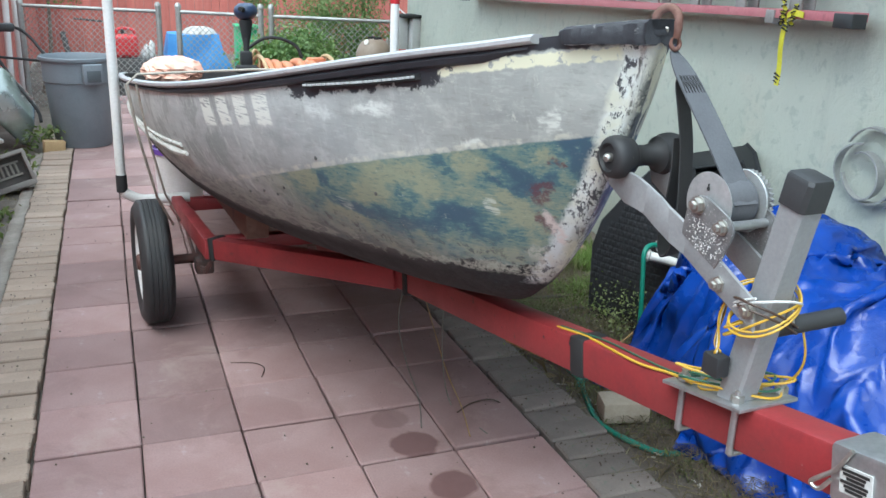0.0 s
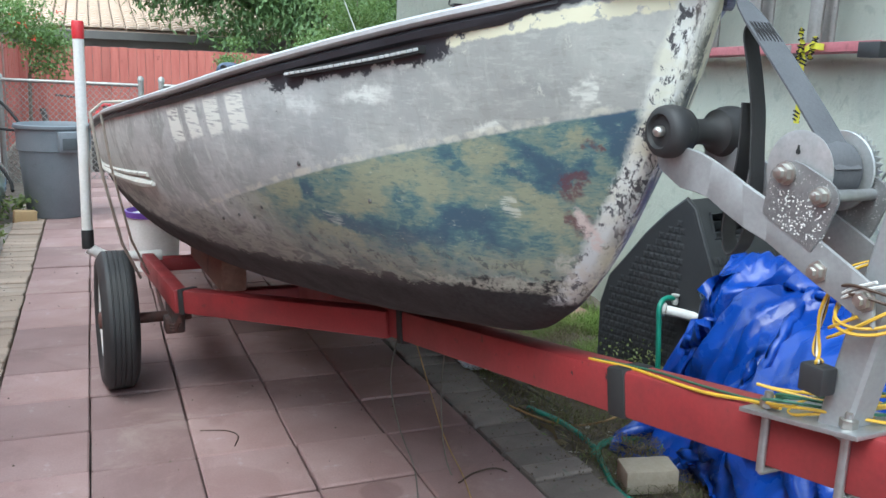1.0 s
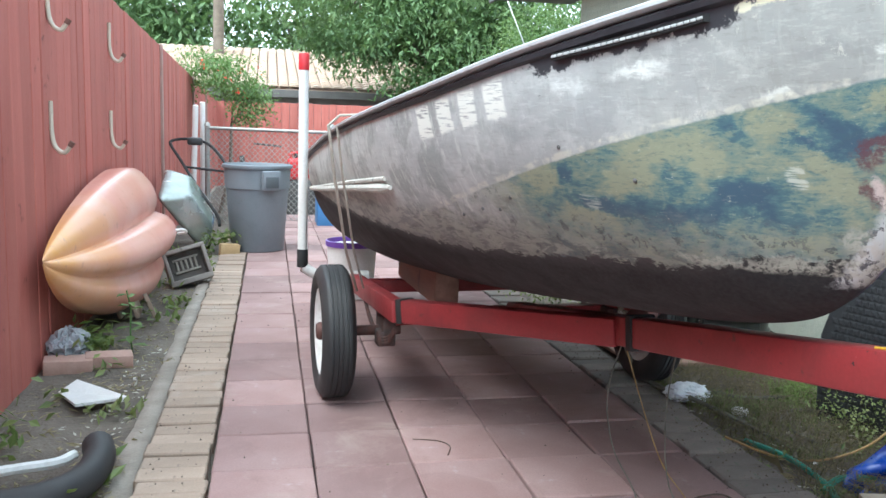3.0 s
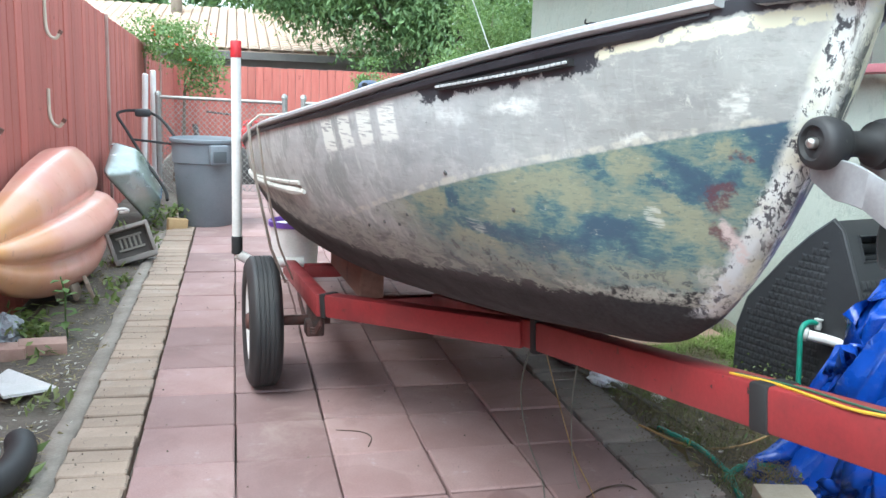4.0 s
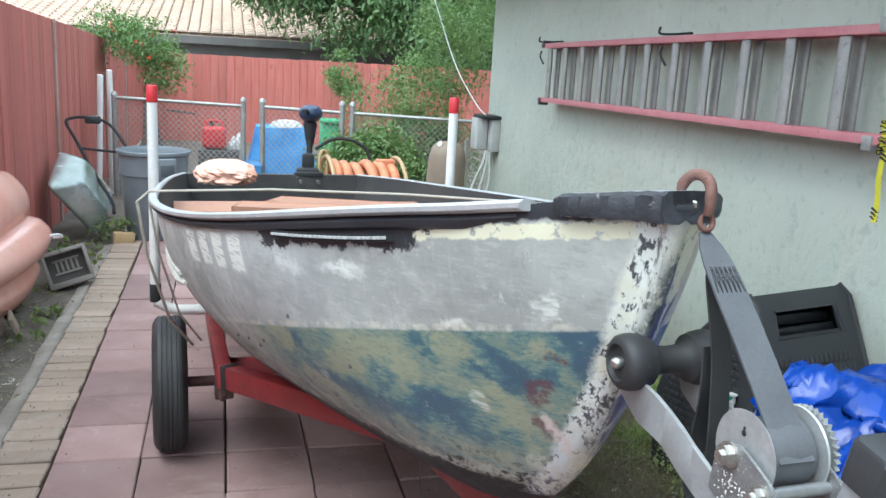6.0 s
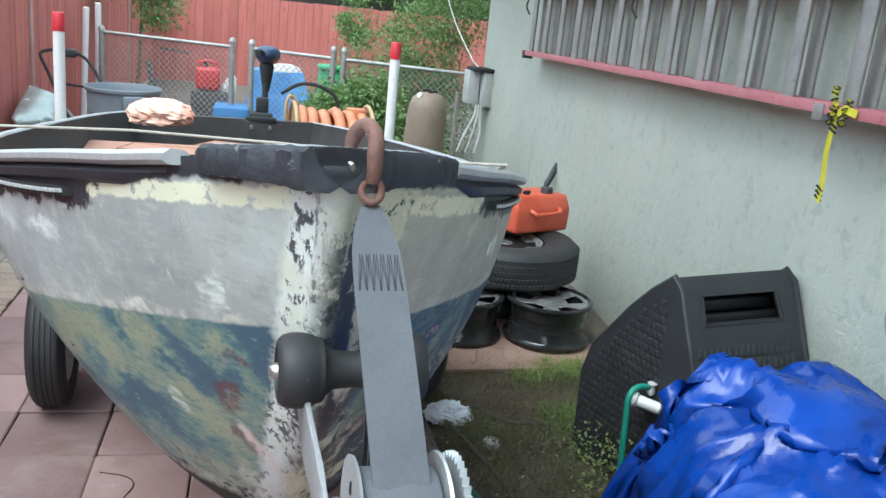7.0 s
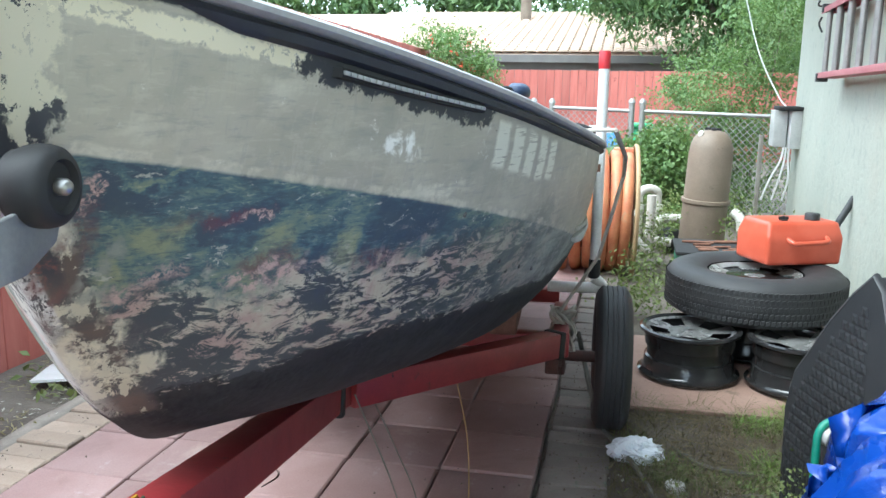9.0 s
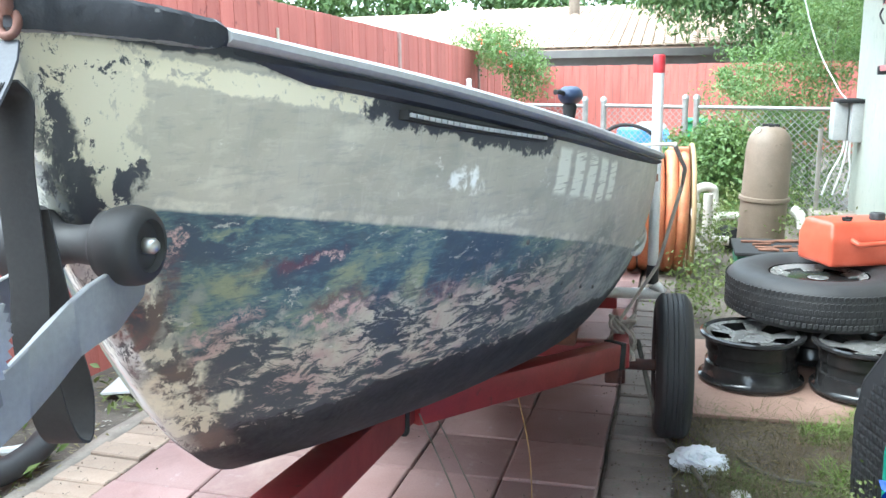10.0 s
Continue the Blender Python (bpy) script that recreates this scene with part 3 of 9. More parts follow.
col = mixc(t, calc(t, "MULTIPLY", band(wob(edge, 0.016, n12), 0.0, 0.012, 0.002), ramp(t, n30, 0.45, 0.6, 0, 0.5)), col, (0.50, 0.47, 0.39))
# pale scraped band and pink primer over the black bottom
pale = mixc(t, ramp(t, n12, 0.4, 0.6), (0.22, 0.22, 0.19), (0.16, 0.17, 0.145))
pale = mixc(t, ramp(t, noise_tex(t, pos, 24, 7, 0.72, 0.5, (1, 0.4, 1.6)), 0.49, 0.53), pale, (0.04, 0.042, 0.045))
col = mixc(t, calc(t, "MULTIPLY", ramp(t, wob(wob(hz, 0.09, n30), 0.10, n5), 0.845, 0.80), ramp(t, star, 0, 1, 0.55, 0.0)), col, pale)
# the starboard bottom: beige and pink streaks scraped through to dark, then black
streaky = noise_tex(t, pos, 36, 8, 0.78, 0.6, (1, 0.32, 1.5))
beige = mixc(t, ramp(t, noise_tex(t, pos, 11, 4, 0.6, 0.5), 0.45, 0.6), (0.34, 0.305, 0.24), (0.29, 0.205, 0.18))
flaked = mixc(t, ramp(t, calc(t, "ADD", streaky, calc(t, "MULTIPLY", calc(t, "SUBTRACT", n5, 0.5), 0.35)), 0.50, 0.55), (0.045, 0.05, 0.054), beige)
col = mixc(t, calc(t, "MULTIPLY", calc(t, "MULTIPLY", ramp(t, wob(wob(wob(hz, 0.12, n12), 0.10, chip), 0.12, n5), 0.985, 0.945), star), ramp(t, hy, 2.6, 1.95)), col, flaked)
bottom = calc(t, "ADD", ramp(t, star, 0, 1, 0.812, 0.825), ramp(t, hy, 1.95, 2.6, 0.0, -0.06))
bottom = calc(t, "SUBTRACT", bottom, calc(t, "MULTIPLY", port, ramp(t, hy, 1.62, 1.95, 0.0, 0.03)))
bottom = calc(t, "SUBTRACT", bottom, calc(t, "MULTIPLY", star, ramp(t, hy, 1.62, 1.54, 0.0, 0.02)))
bottom = calc(t, "ADD", bottom, calc(t, "MULTIPLY", port, ramp(t, hy, 1.82, 1.68, 0.0, 0.026)))
col = mixc(t, ramp(t, calc(t, "SUBTRACT", wob(wob(hz, 0.06, n12), 0.06, streaky), bottom), 0.002, -0.002), col, mixc(t, ramp(t, n80, 0.3, 0.7), (0.012, 0.012, 0.013), (0.024, 0.024, 0.025)))
# cream strip below the gunwale towards the bow, black under the light bars
strip = calc(t, "SUBTRACT", wob(wob(hd, 0.012, n12), 0.022, chip), calc(t, "MULTIPLY", star, 0.006))
cream = calc(t, "MULTIPLY", band(strip, 0.024, 0.045, 0.0015), ramp(t, wob(hy, 0.12, n12), ramp(t, star, 0, 1, 1.74, 1.66), ramp(t, star, 0, 1, 1.66, 1.63)))
col = mixc(t, calc(t, "MULTIPLY", cream, ramp(t, chip, 0.60, 0.57)), col, (0.50, 0.465, 0.355))
dark = calc(t, "MULTIPLY", band(wob(wob(hy, 0.12, n12), 0.12, chip), 1.635, 2.02, 0.006), ramp(t, wob(wob(hd, 0.05, n12), 0.05, chip), 0.058, 0.054))
dark = calc(t, "MAXIMUM", dark, calc(t, "MULTIPLY", ramp(t, wob(hd, 0.025, n30), 0.024, 0.020), ramp(t, wob(hy, 0.3, n12), 2.3, 2.1)))
col = mixc(t, dark, col, (0.022, 0.023, 0.028))
# stem: white and cream flakes over black
stem_w = calc(t, "ABSOLUTE", hv)
near = ramp(t, wob(calc(t, "SUBTRACT", stem_w, calc(t, "MULTIPLY", hd, 0.0)), 0.024, n30), ramp(t, star, 0, 1, 0.046, 0.056), ramp(t, star, 0, 1, 0.036, 0.046))
near = calc(t, "MULTIPLY", near, ramp(t, hy, 1.80, 1.60))
flake = mixc(t, ramp(t, calc(t, "ADD", noise_tex(t, pos, 80, 7, 0.78, 0.3, (1, 1, 0.5)), calc(t, "MULTIPLY", calc(t, "SUBTRACT", n12, 0.5), ramp(t, star, 0, 1, 0.42, 0.8))), 0.445, 0.46), mixc(t, ramp(t, hd, 0.24, 0.34), (0.05, 0.05, 0.055), (0.07, 0.07, 0.08)), mixc(t, ramp(t, hd, 0.26, 0.36), mixc(t, ramp(t, n12, 0.4, 0.6), mixc(t, star, (0.52, 0.52, 0.52), (0.42, 0.40, 0.34)), (0.47, 0.45, 0.38)), mixc(t, star, (0.40, 0.40, 0.41), (0.36, 0.345, 0.30))))
foot = calc(t, "MULTIPLY", star, ramp(t, wob(hz, 0.06, n12), 1.06, 1.02))
brown = mixc(t, ramp(t, calc(t, "ADD", noise_tex(t, pos, 34, 7, 0.75, 0.4, (1, 1, 0.7)), calc(t, "MULTIPLY", calc(t, "SUBTRACT", n12, 0.5), 0.7)), 0.55, 0.58), mixc(t, ramp(t, n12, 0.45, 0.6), (0.085, 0.065, 0.055), (0.055, 0.055, 0.055)), (0.36, 0.335, 0.26))
flake = mixc(t, foot, flake, brown)
col = mixc(t, calc(t, "MULTIPLY", near, ramp(t, wob(hz, 0.05, chip), 0.785, 0.80)), col, flake)


# the bare front face of the stem, cracked
crack = noise_tex(t, pos, 62, 7, 0.78, 0.5, (1, 1, 0.45))
face = mixc(t, ramp(t, crack, 0.44, 0.47), (0.04, 0.04, 0.045), mixc(t, ramp(t, n30, 0.45, 0.6), (0.40, 0.40, 0.40), (0.52, 0.51, 0.49)))
face_f = calc(t, "MULTIPLY", ramp(t, wob(stem_w, 0.008, chip), 0.0165, 0.0135), ramp(t, wob(hz, 0.06, n12), 0.93, 0.97))
col = mixc(t, face_f, col, face)


# cream paint flaking off round the starboard bow
scab = calc(t, "MULTIPLY", calc(t, "MULTIPLY", ramp(t, wob(wob(hd, 0.12, n12), 0.10, chip), 0.20, 0.17), star), ramp(t, wob(wob(hy, 0.07, n12), 0.05, chip), 1.430, 1.424))
scab = calc(t, "MULTIPLY", scab, ramp(t, hd, 0.020, 0.026))
col = mixc(t, calc(t, "MULTIPLY", scab, ramp(t, noise_tex(t, pos, 30, 8, 0.78, 0.4, (1, 1, 0.7)), 0.43, 0.445)), col, (0.43, 0.40, 0.31))
blacks = total([blot(1.382, 1.165, 0.014, 0.045, 1.0, star), blot(1.419, 1.168, 0.011, 0.024, 0.9, star), blot(1.365, 1.215, 0.010, 0.03, 0.7, star), blot(1.40, 1.27, 0.03, 0.008, 0.5, star)])
col = mixc(t, calc(t, "MULTIPLY", scab, ramp(t, calc(t, "ADD", noise_tex(t, pos, 24, 8, 0.78, 0.4, (1, 1, 0.6)), calc(t, "MULTIPLY", blacks, 0.22)), 0.605, 0.62)), col, (0.04, 0.042, 0.048))
bare = calc(t, "MULTIPLY", calc(t, "MULTIPLY", ramp(t, wob(wob(stem_w, 0.03, chip), 0.03, n12), 0.036, 0.030), star), ramp(t, wob(hd, 0.06, n12), 0.05, 0.07))
bare = calc(t, "MULTIPLY", bare, ramp(t, wob(hz, 0.06, n12), 0.97, 1.01))
col = mixc(t, calc(t, "MULTIPLY", bare, ramp(t, noise_tex(t, pos, 26, 8, 0.78, 0.4, (1, 1, 0.5)), 0.455, 0.475)), col, (0.035, 0.037, 0.043))


def patch(y0, y1, d0, d1, colour, keep=0.5, side=None):
    global col
    f = calc(t, "MULTIPLY", band(wob(hy, 0.02, n30), y0, y1, 0.004), band(wob(hd, 0.02, n12), d0, d1, 0.004))
    f = calc(t, "MULTIPLY", f, ramp(t, brush, keep + 0.04, keep - 0.04))
    col = mixc(t, calc(t, "MULTIPLY", f, side) if side is not None else f, col, colour)


def spot(y0, z0, ry, rz, colour, side, amount=0.9, tex=None):
    """A worn patch with a ragged edge."""
    global col
    d = calc(t, "ADD", calc(t, "POWER", calc(t, "ABSOLUTE", calc(t, "DIVIDE", calc(t, "SUBTRACT", hy, y0), ry)), 2.0), calc(t, "POWER", calc(t, "ABSOLUTE", calc(t, "DIVIDE", calc(t, "SUBTRACT", hz, z0), rz)), 2.0))
    f = calc(t, "MULTIPLY", ramp(t, wob(wob(d, 4.0, n12), 3.0, chip), 1.3, 0.5, 0, amount), ramp(t, tex or chip, 0.44, 0.54))
    col = mixc(t, calc(t, "MULTIPLY", f, side), col, colour)


spot(1.520, 0.935, 0.011, 0.040, (0.43, 0.35, 0.335), port, 0.95)
spot(1.55, 0.860, 0.030, 0.030, (0.38, 0.345, 0.31), port, 0.65)
spot(1.62, 0.825, 0.080, 0.016, (0.36, 0.345, 0.30), port, 0.7)
spot(1.75, 0.812, 0.10, 0.012, (0.36, 0.345, 0.30), port, 0.6)
spot(1.608, 0.973, 0.012, 0.020, (0.40, 0.395, 0.35), port, 0.8, brush)
spot(1.966, 0.901, 0.022, 0.016, (0.36, 0.365, 0.33), port, 0.6, brush)
spot(1.803, 1.127, 0.024, 0.016, (0.60, 0.60, 0.58), star, 0.95, n30)
spot(1.826, 1.112, 0.016, 0.012, (0.60, 0.60, 0.58), star, 0.9, n30)
spot(1.525, 0.885, 0.035, 0.045, (0.40, 0.37, 0.29), star, 0.9, n30)
spot(1.552, 0.915, 0.03, 0.02, (0.05, 0.05, 0.055), star, 0.9, n30)
spot(1.516, 0.908, 0.016, 0.045, (0.38, 0.345, 0.265), star, 0.9, n30)
spot(1.481, 0.930, 0.010, 0.06, (0.10, 0.052, 0.05), star, 0.8)
spot(1.462, 1.00, 0.009, 0.06, (0.13, 0.058, 0.05), star, 0.85)
spot(1.500, 0.985, 0.014, 0.05, (0.19, 0.195, 0.17), star, 0.8, n30)
spot(1.535, 0.90, 0.016, 0.035, (0.42, 0.39, 0.30), star, 0.95, n30)
spot(1.575, 0.865, 0.022, 0.020, (0.42, 0.39, 0.30), star, 0.95, n30)
for k in range(4):
    patch(2.11 + 0.10 * k, 2.175 + 0.10 * k, 0.037, 0.11, (0.54, 0.53, 0.50), 0.57, port)
for k in range(5):
    patch(2.03 + 0.062 * k, 2.072 + 0.062 * k, 0.040, 0.112, (0.48, 0.475, 0.41), 0.60, star)
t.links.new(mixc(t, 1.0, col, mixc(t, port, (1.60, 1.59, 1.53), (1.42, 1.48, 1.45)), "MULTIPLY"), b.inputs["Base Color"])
relief = calc(t, "ADD", calc(t, "MULTIPLY", ramp(t, chip, 0.62, 0.66), 0.5), calc(t, "ADD", calc(t, "MULTIPLY", brush, 0.12), calc(t, "ADD", calc(t, "MULTIPLY", n12, 0.7), calc(t, "MULTIPLY", n30, 0.5))))
bump(t, b, relief, 0.35, 0.004)
# the black bottom paint is flat, without gloss
flat_f = ramp(t, calc(t, "SUBTRACT", hz, bottom), 0.01, -0.03)
t.links.new(calc(t, "ADD", ramp(t, n12, 0.2, 0.8, 0.36, 0.62), calc(t, "MULTIPLY", flat_f, 0.25)), b.inputs["Roughness"])
t.links.new(ramp(t, flat_f, 0, 1, 0.5, 0.3), b.inputs["Specular IOR Level"])
HULL = m
ALLOY = surf("dull_alloy_rail", (0.47, 0.47, 0.47), (0.40, 0.40, 0.41), 12, 0.45, 0.5, 120, 0.1, 0.001, (0.25, 0.25, 0.26), 0.66, 40)
INNER = surf("dark_painted_inside", (0.035, 0.033, 0.033), (0.06, 0.055, 0.052), 8, 0.7, 0, 90, 0.2, 0.002, (0.14, 0.13, 0.12), 0.66, 22)
BLACKPAINT = surf("chipped_black_paint", (0.022, 0.023, 0.028), (0.034, 0.035, 0.042), 10, 0.5, 0, 110, 0.3, 0.002, (0.22, 0.22, 0.21), 0.70, 55)
PLYWOOD = surf("reddish_board", (0.32, 0.155, 0.095), (0.40, 0.21, 0.14), 4, 0.7, 0, 60, 0.2, 0.002, (0.24, 0.13, 0.09), 0.64, 9, 0, (1, 8, 8))
LED = surf("frosted_led_strip", (0.46, 0.47, 0.47), (0.36, 0.37, 0.37), 60, 0.3)
RUST = surf("rusty_steel", (0.16, 0.075, 0.055), (0.22, 0.13, 0.11), 30, 0.75, 0.3, 120, 0.4, 0.002, (0.10, 0.05, 0.04), 0.6, 50)

boat = thing("rowing_boat", BOAT @ Vector((0, 3.2, 0.5)), "old aluminium boat with flaking grey, blue and yellow paint", "boat")
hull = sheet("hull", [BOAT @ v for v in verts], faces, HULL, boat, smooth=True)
for lname, a, c in (("place", 0, 1), ("girth", 2, 3)):
    layer = hull.data.uv_layers.new(name=lname)
    layer.data.foreach_set("uv", [w for l in hull.data.loops for w in (uvs[l.vertex_index][a], uvs[l.vertex_index][c])])
# inner skin
iv, keep = [], []
for i in range(NS + 1):
    s = (len(ST) - 1) * i / NS
    for side, h in [(-1, j / NH) for j in range(NH)] + [(1, 1 - j / NH) for j in range(NH + 1)]:
        p = hull_point(s, min(h, 0.93), side)
        p.x -= side * min(0.012, abs(p.x) * 0.5)
        p.y += 0.01
        p.z += 0.012 if h > 0.5 else 0.0
        iv.append(BOAT @ p)
inner = sheet("inner_skin", iv, [tuple(reversed(f)) for f in faces], INNER, boat, smooth=True)
# transom
bm = fresh()
last = [hull_point(len(ST) - 1, h, -1) for h in [j / NH for j in range(NH)]] + [hull_point(len(ST) - 1, 1 - j / NH, 1) for j in range(NH + 1)]
fr = [bm.verts.new(p + Vector((0, -0.035, 0.004 if abs(p.x) > 0.4 else 0))) for p in last]
bk = [bm.verts.new(p + Vector((0, 0.004, 0.004 if abs(p.x) > 0.4 else 0))) for p in last]
bm.faces.new(fr), bm.faces.new(list(reversed(bk)))
for k in range(len(fr)):
    bm.faces.new((fr[k], bk[k], bk[(k + 1) % len(fr)], fr[(k + 1) % len(fr)]))
part("transom", bm, INNER, boat, "dark painted transom board", m=BOAT)
# gunwale rails: rounded alloy cap with a black rubbing band below; aft, its thin strip is the rail's shadow
for side in (-1, 1):
    bm, bb = fresh(), fresh()
    prof = [(-0.008, -0.008), (-0.009, 0.001), (-0.004, 0.006), (0.010, 0.007), (0.017, 0.002), (0.018, -0.005), (0.013, -0.009), (0.003, -0.010)]
    rows, rows2 = [], []
    for i in range(61):
        s = 1.88 + (len(ST) - 1 - 1.88) * i / 60
        p = hull_point(s, 0.0, side)
        q = hull_point(s, 0.02, side)
        rows.append([bm.verts.new(p + Vector((side * a, 0, c))) for a, c in prof])
        if i >= 1:
            rows2.append([bb.verts.new(p + Vector((side * a, 0, c))) for a, c in ((0.002, -0.012), (0.002 + 0.010 * min(1, i / 9), -0.018), (0.001 + 0.008 * min(1, i / 9), -0.010 - (0.018 if i < 22 else 0.018 - 0.0004 * (i - 22)) * min(1, i / 6)), (0.000, -0.012 - (0.020 if i < 22 else 0.020 - 0.0004 * (i - 22)) * min(1, i / 6)))])
    for rr, mb in ((rows, bm), (rows2, bb)):
        n = len(rr[0])
        for a, c in zip(rr, rr[1:]):
            for k in range(n):
                mb.faces.new((a[k], a[(k + 1) % n], c[(k + 1) % n], c[k]))
        mb.faces.new(rr[0]), mb.faces.new(rr[-1])
    part("gunwale", bm, ALLOY, boat, "dull grey aluminium gunwale rail", m=BOAT)
    part("rubbing_band", bb, BLACKPAINT, boat, "chipped black rubbing band, thinning aft into a strip of rail shade", m=BOAT)
    # light bar below the rail
    knots = [hull_point(4.28 + 0.335 * k, 0.113 - 0.0075 * k, side) for k in range(7)]
    bm = fresh()
    line = smooth_line(knots, 3)
    rows = [[bm.verts.new(p + Vector((side * a, 0, c))) for a, c in ((-0.004, -0.006), (0.012, -0.006), (0.012, 0.006), (-0.004, 0.006))] for p in line]
    for a, c in zip(rows, rows[1:]):
        for k in range(4):
            bm.faces.new((a[k], a[(k + 1) % 4], c[(k + 1) % 4], c[k]))
    bm.faces.new(rows[0]), bm.faces.new(rows[-1])
    bar = part("light_bar", bm, TAPE, boat, "thin strip light in a black channel", m=BOAT)
    line = smooth_line(knots, 4)
    for p, q in zip(line, line[1:]):
        d = q - p
        bm = fresh()
        beam(bm, p + d * 0.06 + Vector((side * 0.013, 0, 0)), p + d * 0.9 + Vector((side * 0.013, 0, 0)), 0.0040, 0.005, 0.001)
        part("led", bm, LED, bar, "frosted light segment", m=BOAT)
CAPTOP = surf("light_grey_cap_top", (0.30, 0.305, 0.315), (0.20, 0.205, 0.215), 16, 0.5, 0.2, 90, 0.4, 0.002, (0.06, 0.06, 0.065), 0.56, 40)
CAPPAINT = surf("thick_chipped_black_paint", (0.020, 0.021, 0.026), (0.038, 0.039, 0.046), 14, 0.62, 0, 55, 0.6, 0.004, (0.17, 0.17, 0.165), 0.655, 48)
# bow cap: two thick black wings meeting at the stem
for side in (-1, 1):
    bm = fresh()
    rows = []
    for i in range(43):
        s = 0.02 + (1.38 if side < 0 else 1.84) * i / 42
        p = hull_point(s, 0.0, side)
        f = (1 - 0.0075 * i) * (1 if i < 39 else 1 - 0.07 * (i - 38)) * (1 + 0.07 * noise.noise(Vector((side * 4, s * 3.0, 2))))
        prof = [(-0.03, 0.013), (0.0, 0.016), (0.025, 0.015), (0.031, 0.009), (0.031, -0.014), (0.027, -0.025), (0.006, -0.026), (-0.02, -0.01)]
        rows.append([bm.verts.new(p + Vector((side * a * f, -0.008 if i < 7 else 0, c * f)) + 0.0013 * Vector((side * noise.noise(Vector((a * 90, s * 11, 1))), 0, noise.noise(Vector((a * 90, s * 11, 7)))))) for a, c in prof])
    n = 8
    for a, c in zip(rows, rows[1:]):
        for k in range(n):
            bm.faces.new((a[k], a[(k + 1) % n], c[(k + 1) % n], c[k]))
    bm.faces.new(rows[0]), bm.faces.new(rows[-1])
    cap_ob = part("bow_cap", bm, CAPPAINT, boat, "chipped black bow capping with a lighter grey top", m=BOAT)
    cap_ob.data.materials.append(CAPTOP)
    # faces that point up or down take the lighter grey
    for f in cap_ob.data.polygons:
        f.material_index = 1 if abs(f.normal.z) > 0.72 else 0
# deck eye plate between the wings
bm = fresh()
box(bm, (0, 1.345, 1.332), (0.05, 0.06, 0.026), bevel=0.010)
part("bow_plate", bm, BLACKPAINT, boat, m=BOAT)
# white spray strip on the port side
WHITE_FLAKE = surf("flaking_white_paint", (0.56, 0.55, 0.50), (0.46, 0.45, 0.41), 14, 0.7, 0, 90, 0.3, 0.002, (0.24, 0.23, 0.21), 0.60, 30)
for side in (-1, 1):
    bm = fresh()
    pts = [hull_point(9.15 + 0.13 * k, (0.47 if side > 0 else 0.40) - 0.004 * k, side, 0.006) for k in range(26)]
    tube(bm, pts, 0.009, 8, radii=[(0.006, 0.014, 0.015, 0.014)[k] if k < 4 else 0.012 for k in range(26)])
    tube(bm, [hull_point(9.2 + 0.13 * k, (0.47 if side > 0 else 0.40) - 0.05 - 0.002 * k, side, 0.002) for k in range(25)], 0.007, 6)
    part("spray_strip", bm, WHITE_FLAKE, boat, "flaking white strip along the side", m=BOAT)
# inside boards
for y0, x0, w, z0 in ((2.75, -0.02, 0.95, 0.965), (3.15, 0.0, 1.1, 0.93), (4.3, 0.0, 1.15, 0.80)):
    bm = fresh()
    box(bm, (x0, y0, z0), (w, 0.26, 0.02), bevel=0.004)
    part("seat_board", bm, PLYWOOD, boat, "reddish plywood seat board", m=BOAT)

# pan-head rivets in the lower strakes
RIVET = surf("dull_rivet", (0.10, 0.10, 0.10), (0.16, 0.155, 0.15), 40, 0.5, 0.4)
for side in (-1, 1):
    for s_, h_ in ((6.7, 0.36), (6.1, 0.52), (7.55, 0.50), (7.75, 0.54), (7.95, 0.53), (8.25, 0.55)):
        p = BOAT @ hull_point(s_, h_, side, 0.0)
        q = BOAT @ hull_point(s_, h_, side, 0.01)
        bm = fresh()
        lathe(bm, [(0.005, -0.002), (0.005, 0.0012), (0.003, 0.0026), (0.001, 0.003)], 10, along(p, q) @ Matrix.Rotation(radians(-90), 4, 'X'))
        part("rivet", bm, RIVET, boat, "small dark rivet head")

# ---- trailer ----
BUNKWOOD = surf("stained_timber", (0.15, 0.075, 0.055), (0.21, 0.115, 0.085), 5, 0.75, 0, 60, 0.2, 0.002, (0.10, 0.06, 0.05), 0.62, 12, 0, (8, 1, 8))
TR = Matrix.Translation((0.852, 1.36, 0)) @ Matrix.Rotation(math.atan(0.063), 4, 'Z') @ Matrix.Translation((0, -1.36, 0))


def rail_z(y):
    """Height of the sloping frame's top."""
    return 0.810 - 0.162 * (y - 0.84)


